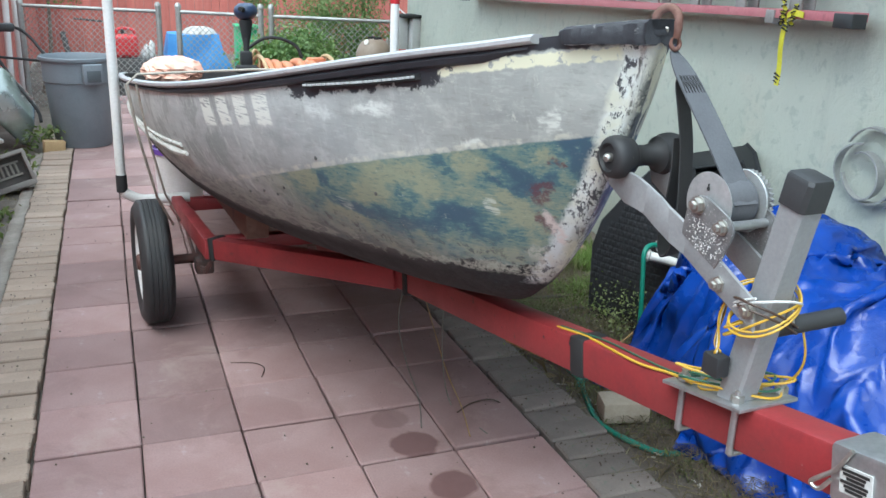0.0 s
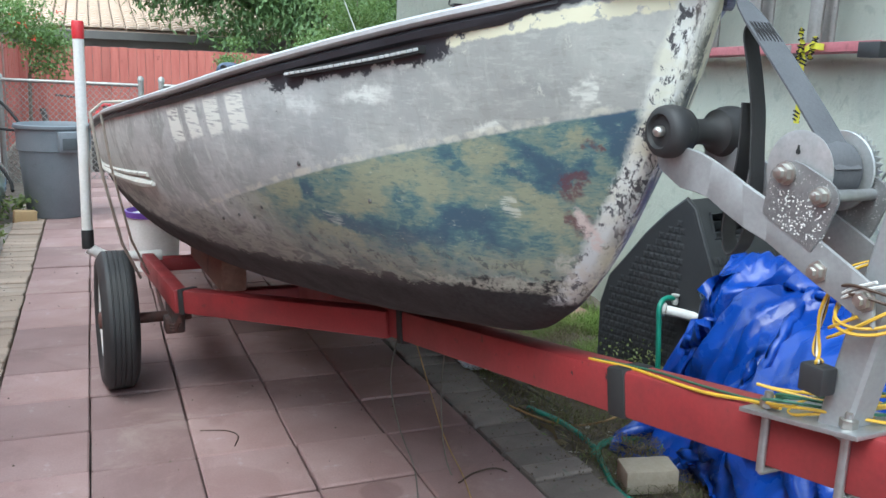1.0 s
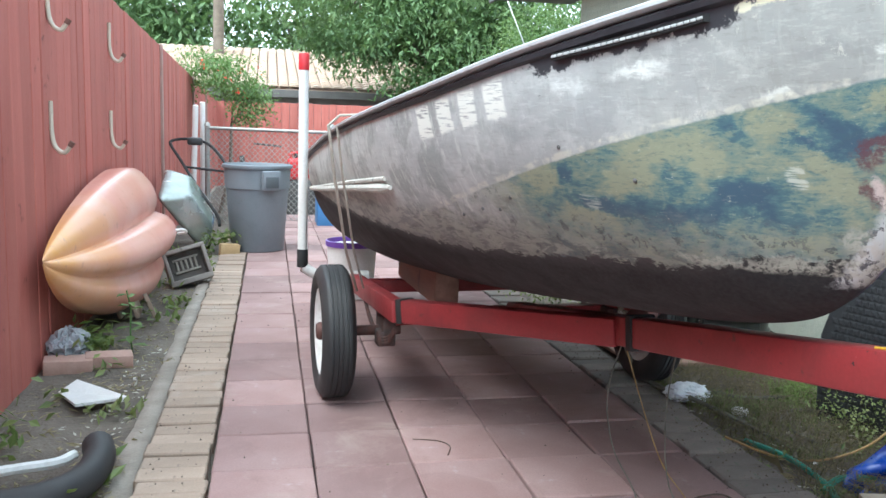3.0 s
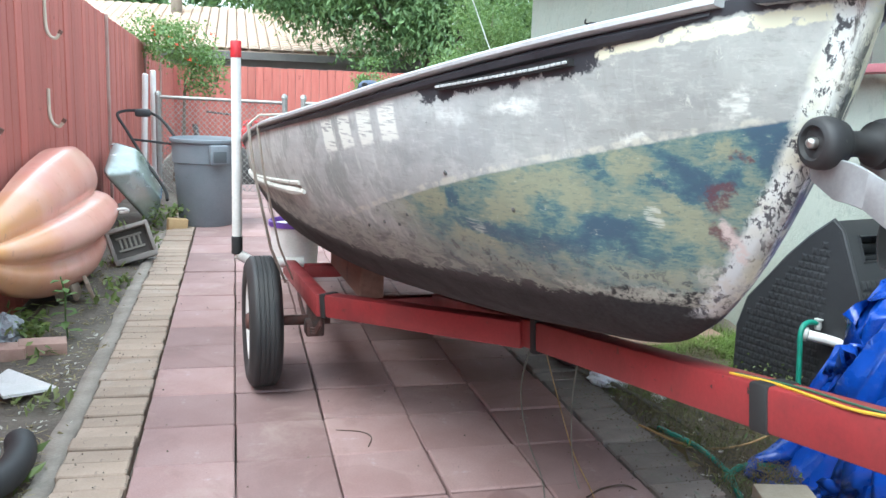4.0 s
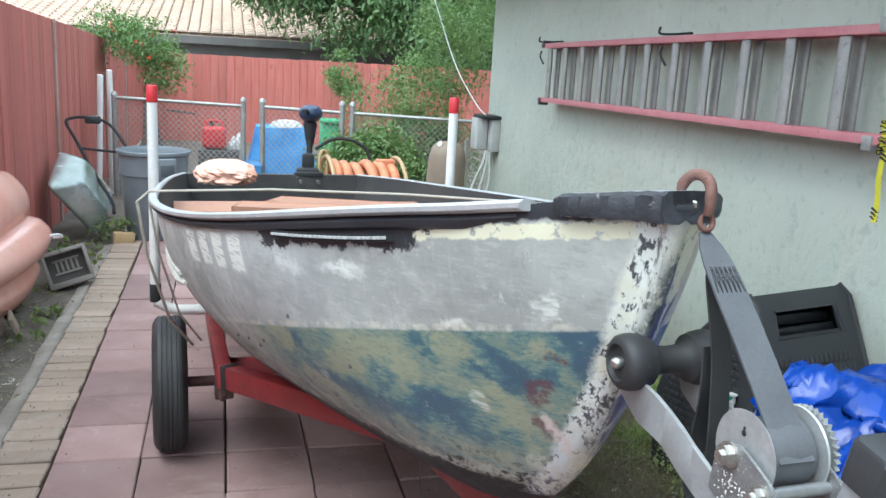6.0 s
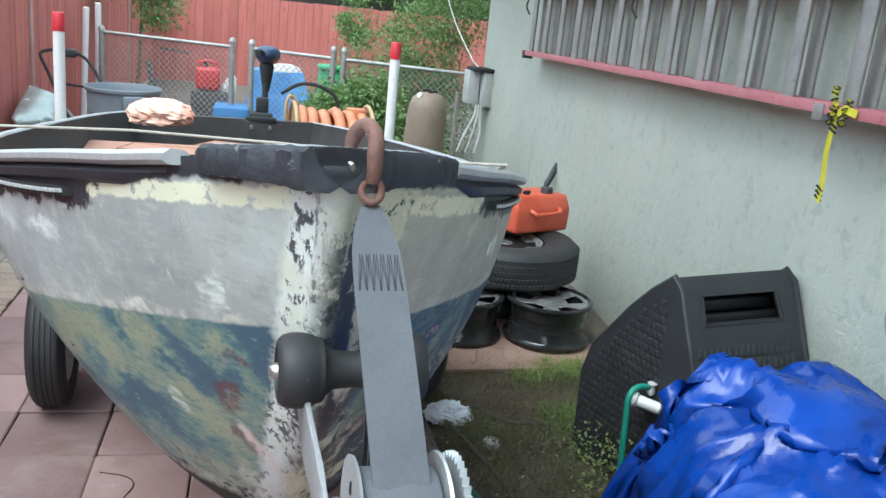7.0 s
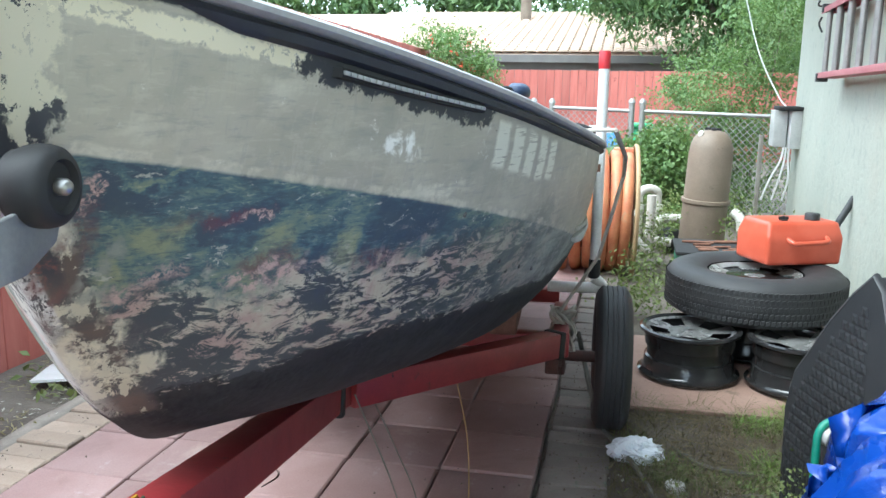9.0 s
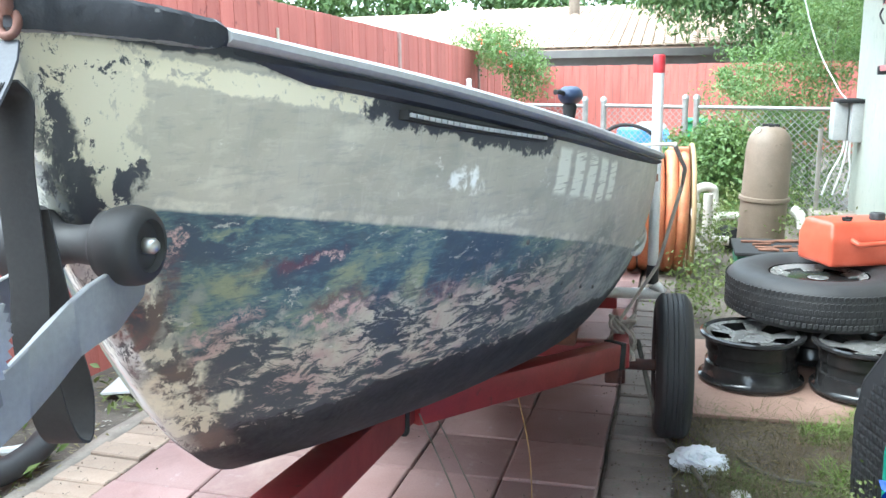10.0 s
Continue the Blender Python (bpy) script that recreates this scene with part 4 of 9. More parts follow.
trailer = thing("boat_trailer", TR @ Vector((0, 3.6, 0)), "red-painted steel boat trailer standing nose-up on two small wheels", "trailer")
B = 0.076
bm = fresh()
TX = -0.016
beam(bm, (TX * 0.4, 0.86, rail_z(0.86) - B / 2), (TX * 1.6, 3.35, rail_z(3.35) - B / 2), 0.066, B + 0.004, 0.007)
tongue = part("tongue", bm, TRAILER_RED, trailer, m=TR)
for side in (-1, 1):
    bm = fresh()
    beam(bm, (side * 0.02 + TX, 2.50, rail_z(2.50) - B / 2 - 0.004), (side * 0.487, 3.265, 0.443 - B / 2), 0.06, 0.078, 0.006)
    arm = part("frame_arm", bm, TRAILER_RED, trailer, m=TR)
    bm = fresh()
    p, q = Vector((side * 0.02 + TX, 2.50, rail_z(2.50) - B / 2 - 0.004)), Vector((side * 0.487, 3.265, 0.443 - B / 2))
    beam(bm, p + (q - p) * 0.945, p + (q - p) * 0.975, 0.066, 0.084, 0.003)
    part("tape_band", bm, TAPE, arm, "black tape wrapped round the beam", m=TR)
    bm = fresh()
    beam(bm, (side * 0.489, 3.24, 0.441 - B / 2), (side * 0.48, 3.95 if side > 0 else 4.3, 0.36 - B / 2), 0.05, 0.076, 0.006)
    part("side_rail", bm, TRAILER_RED, trailer, m=TR)
    # axle bracket, stub axle
    bm = fresh()
    box(bm, (side * 0.46, 3.60, 0.275), (0.05, 0.16, 0.11), bevel=0.012)
    box(bm, (side * 0.47, 3.56, 0.235), (0.07, 0.07, 0.06), bevel=0.008)
    part("axle_bracket", bm, TRAILER_DARK, trailer, "rusty axle bracket", m=TR)
    bm = fresh()
    for k in range(3):
        tube(bm, smooth_line([(side * 0.487, 3.30, 0.335 - 0.008 * k), (side * 0.487, 3.42, 0.27 - 0.010 * k), (side * 0.487, 3.60, 0.235 - 0.010 * k), (side * 0.487, 3.80, 0.27 - 0.010 * k), (side * 0.487, 3.92, 0.32 - 0.008 * k)], 5), 0.006, 6)
    part("leaf_spring", bm, TRAILER_DARK, trailer, "rusty leaf spring under the side rail", m=TR)
    bm = fresh()
    tube(bm, [(side * 0.40, 3.62, 0.25), (side * 0.66, 3.62, 0.25)], 0.02, 12)
    part("stub_axle", bm, TRAILER_DARK, trailer, m=TR)
    # guide pole: elbow on a bent arm, upright pipe with a red top
    px_, py_ = side * 0.665 - 0.053, 4.225
    bm = fresh()
    tube(bm, [(px_, py_, 0.41), (px_, py_, 1.27)], 0.0215, 16)
    pole = part("guide_pole", bm, WHITE_PVC, trailer, "white plastic guide pole", m=TR)
    bm = fresh()
    lathe(bm, [(0.0225, 1.262), (0.0235, 1.266), (0.0235, 1.328), (0.021, 1.333)], 16, Matrix.Translation((px_, py_, 0)))
    part("top_cap", bm, RED_CAP, pole, "red tape top", m=TR)
    bm = fresh()
    lathe(bm, [(0.024, 0.40), (0.0245, 0.405), (0.0245, 0.475), (0.0225, 0.48)], 16, Matrix.Translation((px_, py_, 0)))
    part("pole_sleeve", bm, TAPE, pole, "black tape sleeve", m=TR)
    bm = fresh()
    tube(bm, smooth_line([(side * 0.42, py_, 0.355), (side * 0.58, py_, 0.355), (side * 0.65, py_, 0.362), (px_, py_, 0.40)], 5), 0.0235, 12)
    part("pole_arm", bm, WHITE_PVC, trailer, "white plastic elbow pipe", m=TR)
    # bunk block under the hull
    bm = fresh()
    box(bm, (side * 0.30, 3.62, 0.47), (0.09, 0.62, 0.13), pose(0, 0, 0), 0.008)
    part("bunk", bm, BUNKWOOD, trailer, "stained timber bunk", m=TR)
bm = fresh()
beam(bm, (-0.46, 3.62, 0.30), (0.46, 3.62, 0.30), 0.06, 0.06, 0.006)
part("axle_beam", bm, TRAILER_RED, trailer, m=TR)
bm = fresh()
beam(bm, (-0.47, 4.35, 0.285), (0.47, 4.35, 0.285), 0.06, 0.06, 0.006)
part("rear_beam", bm, TRAILER_RED, trailer, m=TR)
bm = fresh()
beam(bm, (TX * 0.8, 1.475, rail_z(1.475) - B / 2), (TX * 0.8, 1.522, rail_z(1.522) - B / 2), 0.071, B + 0.009, 0.006)
part("tape_band", bm, TAPE, tongue, "black tape wrapped round the beam", m=TR)
bm = fresh()
beam(bm, (TX * 1.2, 2.40, rail_z(2.40) - B / 2), (TX * 1.2, 2.43, rail_z(2.43) - B / 2), 0.078, B + 0.02, 0.006)
part("strap_band", bm, TAPE, tongue, "black band", m=TR)
CHIP = surf("bare_dark_steel", (0.035, 0.028, 0.028), (0.06, 0.04, 0.035), 60, 0.7)
for cy, cz, w_, h_ in ((1.495, -0.026, 0.012, 0.022), (1.503, -0.037, 0.007, 0.014), (1.528, -0.014, 0.006, 0.012), (1.628, -0.026, 0.006, 0.009), (1.715, -0.024, 0.014, 0.022), (1.69, -0.045, 0.006, 0.016)):
    bm = fresh()
    xs = TX * 0.75 - 0.0332
    ring = [bm.verts.new((xs - 0.0004, cy + w_ * 0.5 * (1 + 0.45 * math.sin(3 * a + 40 * cy)) * math.cos(a), rail_z(cy) + cz + h_ * 0.5 * (1 + 0.4 * math.sin(2 * a + 70 * cy)) * math.sin(a))) for a in [k * math.tau / 12 for k in range(12)]]
    bm.faces.new(ring)
    bmesh.ops.solidify(bm, geom=bm.faces[:], thickness=0.0006)
    part("paint_chip", bm, CHIP, tongue, "bare dark chip in the paint", m=TR)


# wheels
def wheel(name, x, out):
    c = TR @ Vector((x, 3.62, 0.253))
    turn = Matrix.Translation(c) @ Matrix.Rotation(math.atan(0.063), 4, 'Z') @ Matrix.Rotation(radians(90), 4, 'Y')
    w = thing(name, c - Vector((0, 0, 0.253)), "small ribbed trailer wheel with a white steel rim", "wheel", "trailer wheels")
    R = 0.253
    hw = 0.062
    half = [(0.158, 0.040), (0.170, 0.052), (0.195, hw), (0.222, 0.060), (0.238, 0.052), (0.247, 0.044)]
    tread = [(R - 0.001, 0.040), (R, 0.029), (R - 0.0035, 0.028), (R - 0.0035, 0.025), (R, 0.023), (R, 0.011), (R - 0.0035, 0.010), (R - 0.0035, 0.007), (R, 0.005)]
    prof = half + tread
    full = prof + [(r, -z) for r, z in reversed(prof)]
    bm = fresh()
    lathe(bm, full, 56, turn, cap=False)
    part("tyre", bm, RUBBER, w, "worn black ribbed tyre", smooth=50)
    bm = fresh()
    s = out
    lathe(bm, [(0.02, 0.018 * s), (0.07, 0.020 * s), (0.085, 0.012 * s), (0.118, 0.008 * s), (0.130, 0.030 * s), (0.150, 0.040 * s), (0.166, 0.048 * s), (0.168, 0.044 * s),
               (0.155, 0.030 * s), (0.150, -0.030 * s), (0.166, -0.048 * s), (0.150, -0.044 * s), (0.128, -0.02 * s), (0.02, -0.004 * s)], 40, turn)
    rim = part("rim", bm, WHITE_PAINT, w, "white painted steel rim")
    bm = fresh()
    lathe(bm, [(0.034, 0.0), (0.034, 0.050 * s), (0.028, 0.060 * s), (0.005, 0.063 * s)], 20, turn)
    part("hub", bm, TRAILER_DARK, rim, "dark greasy hub")
    return w


wheel("trailer_wheel", -0.665, -1)
wheel("trailer_wheel", 0.665, 1)

# ---- winch post, bow roller, winch, strap and coupler on the tongue ----
WEB_GREY = surf("grey_webbing", (0.082, 0.085, 0.095), (0.11, 0.113, 0.123), 14, 0.75, 0, 260, 0.35, 0.0012)
WEB_BLACK = surf("black_webbing", (0.028, 0.028, 0.03), (0.045, 0.044, 0.045), 14, 0.8, 0, 260, 0.3, 0.0012)
ZINC = surf("zinc_bolt", (0.55, 0.54, 0.50), (0.46, 0.45, 0.42), 40, 0.35, 0.9)
YELLOW_WIRE = surf("yellow_wire", (0.62, 0.38, 0.03), (0.55, 0.34, 0.04), 30, 0.45)
WHITE_WIRE = surf("white_wire", (0.66, 0.66, 0.64), (0.58, 0.58, 0.56), 30, 0.45)
GREEN_WIRE = surf("green_wire", (0.04, 0.13, 0.08), (0.03, 0.10, 0.06), 30, 0.45)
BROWN_WIRE = surf("brown_wire", (0.07, 0.04, 0.025), (0.05, 0.03, 0.02), 30, 0.45)
ZP = rail_z(1.1)
bm = fresh()
box(bm, (-0.008, 1.115, rail_z(1.115) + 0.004), (0.122, 0.185, 0.007), Matrix.Translation((0, 1.115, rail_z(1.115))) @ pose(0, 0, 0, -10) @ Matrix.Translation((0, -1.115, -rail_z(1.115))), 0.002)
plate = part("base_plate", bm, STEEL, tongue, "galvanised base plate", m=TR)
for yy in (1.055, 1.178):
    bm = fresh()
    z0 = rail_z(yy)
    for sx in (-1, 1):
        tube(bm, [(sx * 0.0465, yy, z0 + 0.028), (sx * 0.0465, yy, z0 - B - 0.008)], 0.006, 10)
    tube(bm, [(-0.0465, yy, z0 - B - 0.008), (0.0465, yy, z0 - B - 0.008)], 0.006, 10)
    ub = part("u_bolt", bm, STEEL, tongue, "galvanised u-bolt", m=TR)
    for sx in (-1, 1):
        bm = fresh()
        lathe(bm, [(0.011, 0), (0.011, 0.010), (0.006, 0.011), (0.006, 0.02)], 6, Matrix.Translation((sx * 0.0465, yy, z0 + 0.010)))
        part("nut", bm, ZINC, ub, m=TR)
P0, P1 = Vector((-0.028, 1.078, rail_z(1.078) - 0.002)), Vector((-0.031, 1.006, 1.136))
bm = fresh()
pm = along(P0, P1, (0, 1, 0))
n_ = (P1 - P0).length
rows = []
for off in (0.0, 0.1, 0.2, n_ - 0.004):
    rows.append([bm.verts.new(pm @ Vector((x_, off, z_))) for x_, z_ in ((0.0225, -0.018), (0.0225, 0.018), (0.018, 0.0225), (-0.018, 0.0225), (-0.0225, 0.018), (-0.0225, -0.018), (-0.018, -0.0225), (0.018, -0.0225))])
for p_, q_ in zip(rows, rows[1:]):
    for k in range(8):
        bm.faces.new((p_[k], p_[(k + 1) % 8], q_[(k + 1) % 8], q_[k]))
bm.faces.new(rows[0]), bm.faces.new(rows[-1])
post = part("winch_post", bm, SILVER_PAINT, trailer, "silver-grey square winch post", m=TR)
bm = fresh()
d = (P1 - P0).normalized()
cap_m = along(P1, P1 + d, (0, 1, 0))
rows = []
for off, half in ((-0.022, 0.0255), (0.020, 0.0255), (0.026, 0.023), (0.028, 0.018)):
    c_ = half - 0.006
    rows.append([bm.verts.new(cap_m @ Vector((x_, off, z_))) for x_, z_ in ((half, -c_), (half, c_), (c_, half), (-c_, half), (-half, c_), (-half, -c_), (-c_, -half), (c_, -half))])
for p_, q_ in zip(rows, rows[1:]):
    for k in range(8):
        bm.faces.new((p_[k], p_[(k + 1) % 8], q_[(k + 1) % 8], q_[k]))
bm.faces.new(rows[0]), bm.faces.new(rows[-1])
part("post_cap", bm, BLACK_PLASTIC, post, "black plastic post cap", smooth=25, m=TR)
bm = fresh()
tube(bm, [(-0.006, 1.050, 0.905), (0.118, 1.03, 0.918)], 0.0145, 14)
part("grip", bm, BLACK_PLASTIC, post, "black rubber handle grip", m=TR)
# two flat arms up to the roller
ROLL = Vector((-0.030, 1.376, 1.114))
ARM_UP = [(1.405, 1.098), (1.383, 1.106), (1.349, 1.094), (1.318, 1.090), (1.293, 1.082), (1.262, 1.069), (1.237, 1.058), (1.194, 1.041), (1.128, 1.013), (1.060, 0.982), (1.030, 0.968)]
ARM_LOW = [(1.412, 1.086), (1.400, 1.058), (1.352, 1.036), (1.322, 1.034), (1.297, 1.030), (1.262, 1.014), (1.228, 0.999), (1.190, 0.988), (1.122, 0.959), (1.052, 0.930), (1.022, 0.920)]
for sx in (-1, 1):
    bm = fresh()
    rows = []
    for k, ((ya, za), (yb, zb)) in enumerate(zip(ARM_UP, ARM_LOW)):
        out = 0.040 + 0.007 * min(max((ya - 1.20) / 0.12, 0), 1)  # the arms bow out round the roller
        x0 = -0.030 + sx * out
        rows.append([bm.verts.new((x0 + o, y_, z_)) for y_, z_, o in ((ya, za, -0.003), (ya, za, 0.003), (yb, zb, 0.003), (yb, zb, -0.003))])
    for a, c in zip(rows, rows[1:]):
        for k in range(4):
            bm.faces.new((a[k], a[(k + 1) % 4], c[(k + 1) % 4], c[k]))
    bm.faces.new(rows[0]), bm.faces.new(rows[-1])
    bmesh.ops.bevel(bm, geom=[e for e in bm.edges if abs(e.verts[0].co.x - e.verts[1].co.x) < 0.004], offset=0.0012, segments=1, affect='EDGES')
    arm = part("roller_arm", bm, SILVER_PAINT, post, "flat silver-grey arm", m=TR)
    for y_, z_ in ((1.105, 0.968), (1.037, 0.950)):
        bm = fresh()
        lathe(bm, [(0.014, 0.003), (0.014, 0.005), (0.010, 0.0055), (0.010, 0.012), (0.006, 0.013), (0.006, 0.018), (0.002, 0.019)], 6, Matrix.Translation((-0.030 + sx * 0.040, y_, z_)) @ Matrix.Rotation(radians(90 * sx), 4, 'Y'))
        part("bolt", bm, ZINC, arm, "zinc bolt and washer", m=TR)
# rubber bow roller, waisted
turnx = Matrix.Translation(ROLL) @ Matrix.Rotation(radians(90), 4, 'Y')
bm = fresh()
prof = [(0.008, -0.079), (0.023, -0.079), (0.026, -0.086), (0.033, -0.084), (0.0375, -0.079), (0.0395, -0.070), (0.0398, -0.060), (0.038, -0.048), (0.0355, -0.042), (0.0345, -0.039), (0.034, -0.035), (0.028, -0.031), (0.021, -0.022), (0.019, 0.0),
        (0.021, 0.022), (0.028, 0.031), (0.034, 0.035), (0.0345, 0.039), (0.0355, 0.042), (0.038, 0.048), (0.0398, 0.060), (0.0395, 0.070), (0.0375, 0.079), (0.033, 0.084), (0.026, 0.086), (0.023, 0.079), (0.008, 0.079)]
lathe(bm, [(r * 0.97, z * 0.89) for r, z in prof], 36, turnx)
roller = part("bow_roller", bm, RUBBER, trailer, "black rubber bow roller", m=TR)
for e in (-1, 1):
    bm = fresh()
    lathe(bm, [(0.008, 0.070 * e), (0.008, 0.079 * e), (0.005, 0.083 * e), (0.002, 0.084 * e)], 14, turnx)
    part("axle_end", bm, ZINC, roller, "shiny axle end", m=TR)
# winch between two cheeks
PITTED = surf("etched_winch_plate", (0.20, 0.20, 0.205), (0.27, 0.27, 0.27), 20, 0.45, 0.5, 160, 0.3, 0.001, (0.62, 0.62, 0.60), 0.60, 300)
WC = Vector((-0.027, 1.160, 1.082))
tw = Matrix.Translation(WC) @ Matrix.Rotation(radians(90), 4, 'Y')
winch = part("winch", lathe(fresh(), [(0.012, -0.034), (0.012, 0.034)], 16, tw), STEEL_PLATE, trailer, "zinc-plated hand winch", m=TR)
for e in (-1, 1):
    bm = fresh()
    x0 = -0.029 + e * 0.0435
    outl = [(1.193, 1.078), (1.184, 1.088), (1.172, 1.094), (1.158, 1.095), (1.144, 1.092), (1.105, 1.077), (1.096, 1.071), (1.090, 1.063), (1.089, 1.052), (1.104, 1.012), (1.118, 0.990), (1.200, 1.024)]
    fa = [bm.verts.new((x0 - 0.002, a, c)) for a, c in outl]
    fb = [bm.verts.new((x0 + 0.002, a, c)) for a, c in outl]
    bm.faces.new(fa), bm.faces.new(list(reversed(fb)))
    for k in range(len(outl)):
        bm.faces.new((fa[k], fa[(k + 1) % len(outl)], fb[(k + 1) % len(outl)], fb[k]))
    cheek = part("cheek", bm, PITTED, winch, "pitted plated cheek", m=TR)
    bm = fresh()
    lathe(bm, [(0.050, 0.034 * e), (0.051, 0.0365 * e), (0.048, 0.0372 * e), (0.020, 0.0372 * e), (0.012, 0.0385 * e)], 40, tw)
    part("drum_flange", bm, STEEL_PLATE, winch, "bright round drum flange", m=TR)
for a, c, r in ((1.168, 1.079, 0.012), (1.111, 1.058, 0.010)):
    bm = fresh()
    mb_ = Matrix.Translation((-0.0305, a, c)) @ Matrix.Rotation(radians(-90), 4, 'Y')
    lathe(bm, [(r * 1.25, 0.044), (r * 1.25, 0.0465), (r, 0.047)], 18, mb_)
    lathe(bm, [(r, 0.0465), (r, 0.055), (r * 0.62, 0.0555), (r * 0.60, 0.061), (r * 0.3, 0.062)], 6, mb_)
    part("bolt", bm, ZINC, winch, "bright zinc nut", m=TR)
# raised dots of worn lettering on the port cheek
rd = random.Random(12)
dots = fresh()
for k in range(150):
    u, v = rd.random(), rd.random()
    y_, z_ = 1.187 - 0.085 * u + 0.004 * rd.gauss(0, 1), 1.062 - 0.045 * v - 0.018 * u + 0.003 * rd.gauss(0, 1)
    if (y_ - 1.111) ** 2 + (z_ - 1.058) ** 2 < 0.0003 or (y_ - 1.168) ** 2 + (z_ - 1.079) ** 2 < 0.0004 or z_ < 0.992 + 0.40 * abs(y_ - 1.118):
        continue
    r = rd.uniform(0.0007, 0.0016)
    lathe(dots, [(r, 0.0), (r * 0.8, 0.0006), (r * 0.3, 0.0008)], 6, Matrix.Translation((-0.0746, y_, z_)) @ Matrix.Rotation(radians(-90), 4, 'Y'))
dots_ob = part("worn_stamping", dots, WHITE_PAINT, winch, "pale specks of worn stamped plating", m=TR)
dots_ob["kind"] = "stuff"
bm = fresh()
lathe(bm, [(0.0035, 0.0), (0.0035, 0.0008), (0.001, 0.0009)], 10, Matrix.Translation((-0.0645, 1.163, 1.106)) @ Matrix.Rotation(radians(-90), 4, 'Y'))
box(bm, (-0.0649, 1.163, 1.110), (0.0012, 0.0025, 0.008))
part("key_slot", bm, TAPE, winch, "dark key slot in the flange", m=TR)
bm = fresh()
ring_o, N = [], 36
for k in range(N * 2):
    r = 0.050 if k % 2 else 0.044
    ring_o.append((r * math.cos(k * math.pi / N), r * math.sin(k * math.pi / N)))
fa = [bm.verts.new(tw @ Vector((a, c, 0.046))) for a, c in ring_o]
fb = [bm.verts.new(tw @ Vector((a, c, 0.052))) for a, c in ring_o]
bm.faces.new(fa), bm.faces.new(list(reversed(fb)))
for k in range(2 * N):
    bm.faces.new((fa[k], fa[(k + 1) % (2 * N)], fb[(k + 1) % (2 * N)], fb[k]))
part("gear", bm, STEEL_PLATE, winch, "toothed ratchet gear", smooth=None, m=TR)
bm = fresh()
tube(bm, [(-0.072, 1.112, 1.058), (0.060, 1.112, 1.058)], 0.0075, 14)
part("tie_rod", bm, STEEL, winch, m=TR)
bm = fresh()
lathe(bm, [(0.015, -0.031), (0.039, -0.031), (0.041, -0.028), (0.0395, -0.012), (0.0415, 0.006), (0.040, 0.024), (0.038, 0.031), (0.015, 0.031)], 40, tw)
part("strap_roll", bm, WEB_GREY, winch, "grey webbing wound on the drum", m=TR)


def ribbon(bm, pts, width, across, thick=0.0022, taper=None):
    pts = [Vector(p) for p in pts]
    rows = []
    for k, p in enumerate(pts):
        tdir = (pts[min(k + 1, len(pts) - 1)] - pts[max(k - 1, 0)]).normalized()
        ac = Vector(across[k] if isinstance(across, list) else across).normalized()
        n = tdir.cross(ac).normalized()
        w = (taper[k] if taper else 1.0) * width / 2
        rows.append([bm.verts.new(p + ac * w * a + n * thick * c) for a, c in ((-1, -1), (1, -1), (1, 1), (-1, 1))])
    for a, c in zip(rows, rows[1:]):
        for k in range(4):
            bm.faces.new((a[k], a[(k + 1) % 4], c[(k + 1) % 4], c[k]))
    bm.faces.new(rows[0]), bm.faces.new(rows[-1])


HOOK = TR.inverted() @ Vector((0.820, 1.320, 1.313))
s0, s1 = Vector((-0.027, 1.1185, 1.088)), HOOK + Vector((0, -0.002, -0.012))
line = [s0.lerp(s1, k / 12) + Vector((0, 0, 0.006 * math.sin(k / 12 * math.pi))) for k in range(13)]
strap = thing("winch_strap", TR @ Vector((0, 1.11, 1.09)), "grey webbing winch strap hooked to the bow", "strap")
bm = fresh()
ribbon(bm, line, 0.046, (1, 0, 0), 0.0014, [1] * 9 + [0.98, 0.93, 0.74, 0.36])
part("webbing", bm, WEB_GREY, strap, m=TR)
# zigzag stitching near the hook
bm = fresh()
nrm = (s1 - s0).cross(Vector((1, 0, 0))).normalized()
zz = []
for k in range(13):
    f = 0.692 + 0.125 * (k % 2)
    zz.append(s0.lerp(s1, f) + Vector((-0.019 + 0.038 * k / 12, 0, 0.006 * math.sin(f * math.pi))) - nrm * 0.0018)
mirror_zz = [Vector((2 * s0.lerp(s1, 0.65).x - p.x, p.y, p.z)) for p in zz]
for run in (zz, mirror_zz):
    tube(bm, run, 0.0006, 5)
    tube(bm, [p + nrm * 0.0036 for p in run], 0.0006, 5)
part("stitching", bm, WEB_BLACK, strap, "dark zigzag stitching", m=TR)
bm = fresh()
loop = smooth_line([(-0.027, 1.290, 1.268), (-0.024, 1.302, 1.250), (-0.021, 1.290, 1.20), (-0.015, 1.283, 1.15), (-0.012, 1.280, 1.10), (-0.012, 1.275, 1.05), (-0.009, 1.278, 1.0), (-0.008, 1.290, 0.958), (-0.008, 1.310, 0.946), (-0.009, 1.320, 0.985), (-0.010, 1.311, 1.036), (-0.012, 1.302, 1.094), (-0.018, 1.298, 1.16)], 5)
ribbon(bm, loop, 0.033, (1, 0.2, 0), 0.0012)
part("tail_webbing", bm, WEB_BLACK, strap, "slack black webbing tail", m=TR)
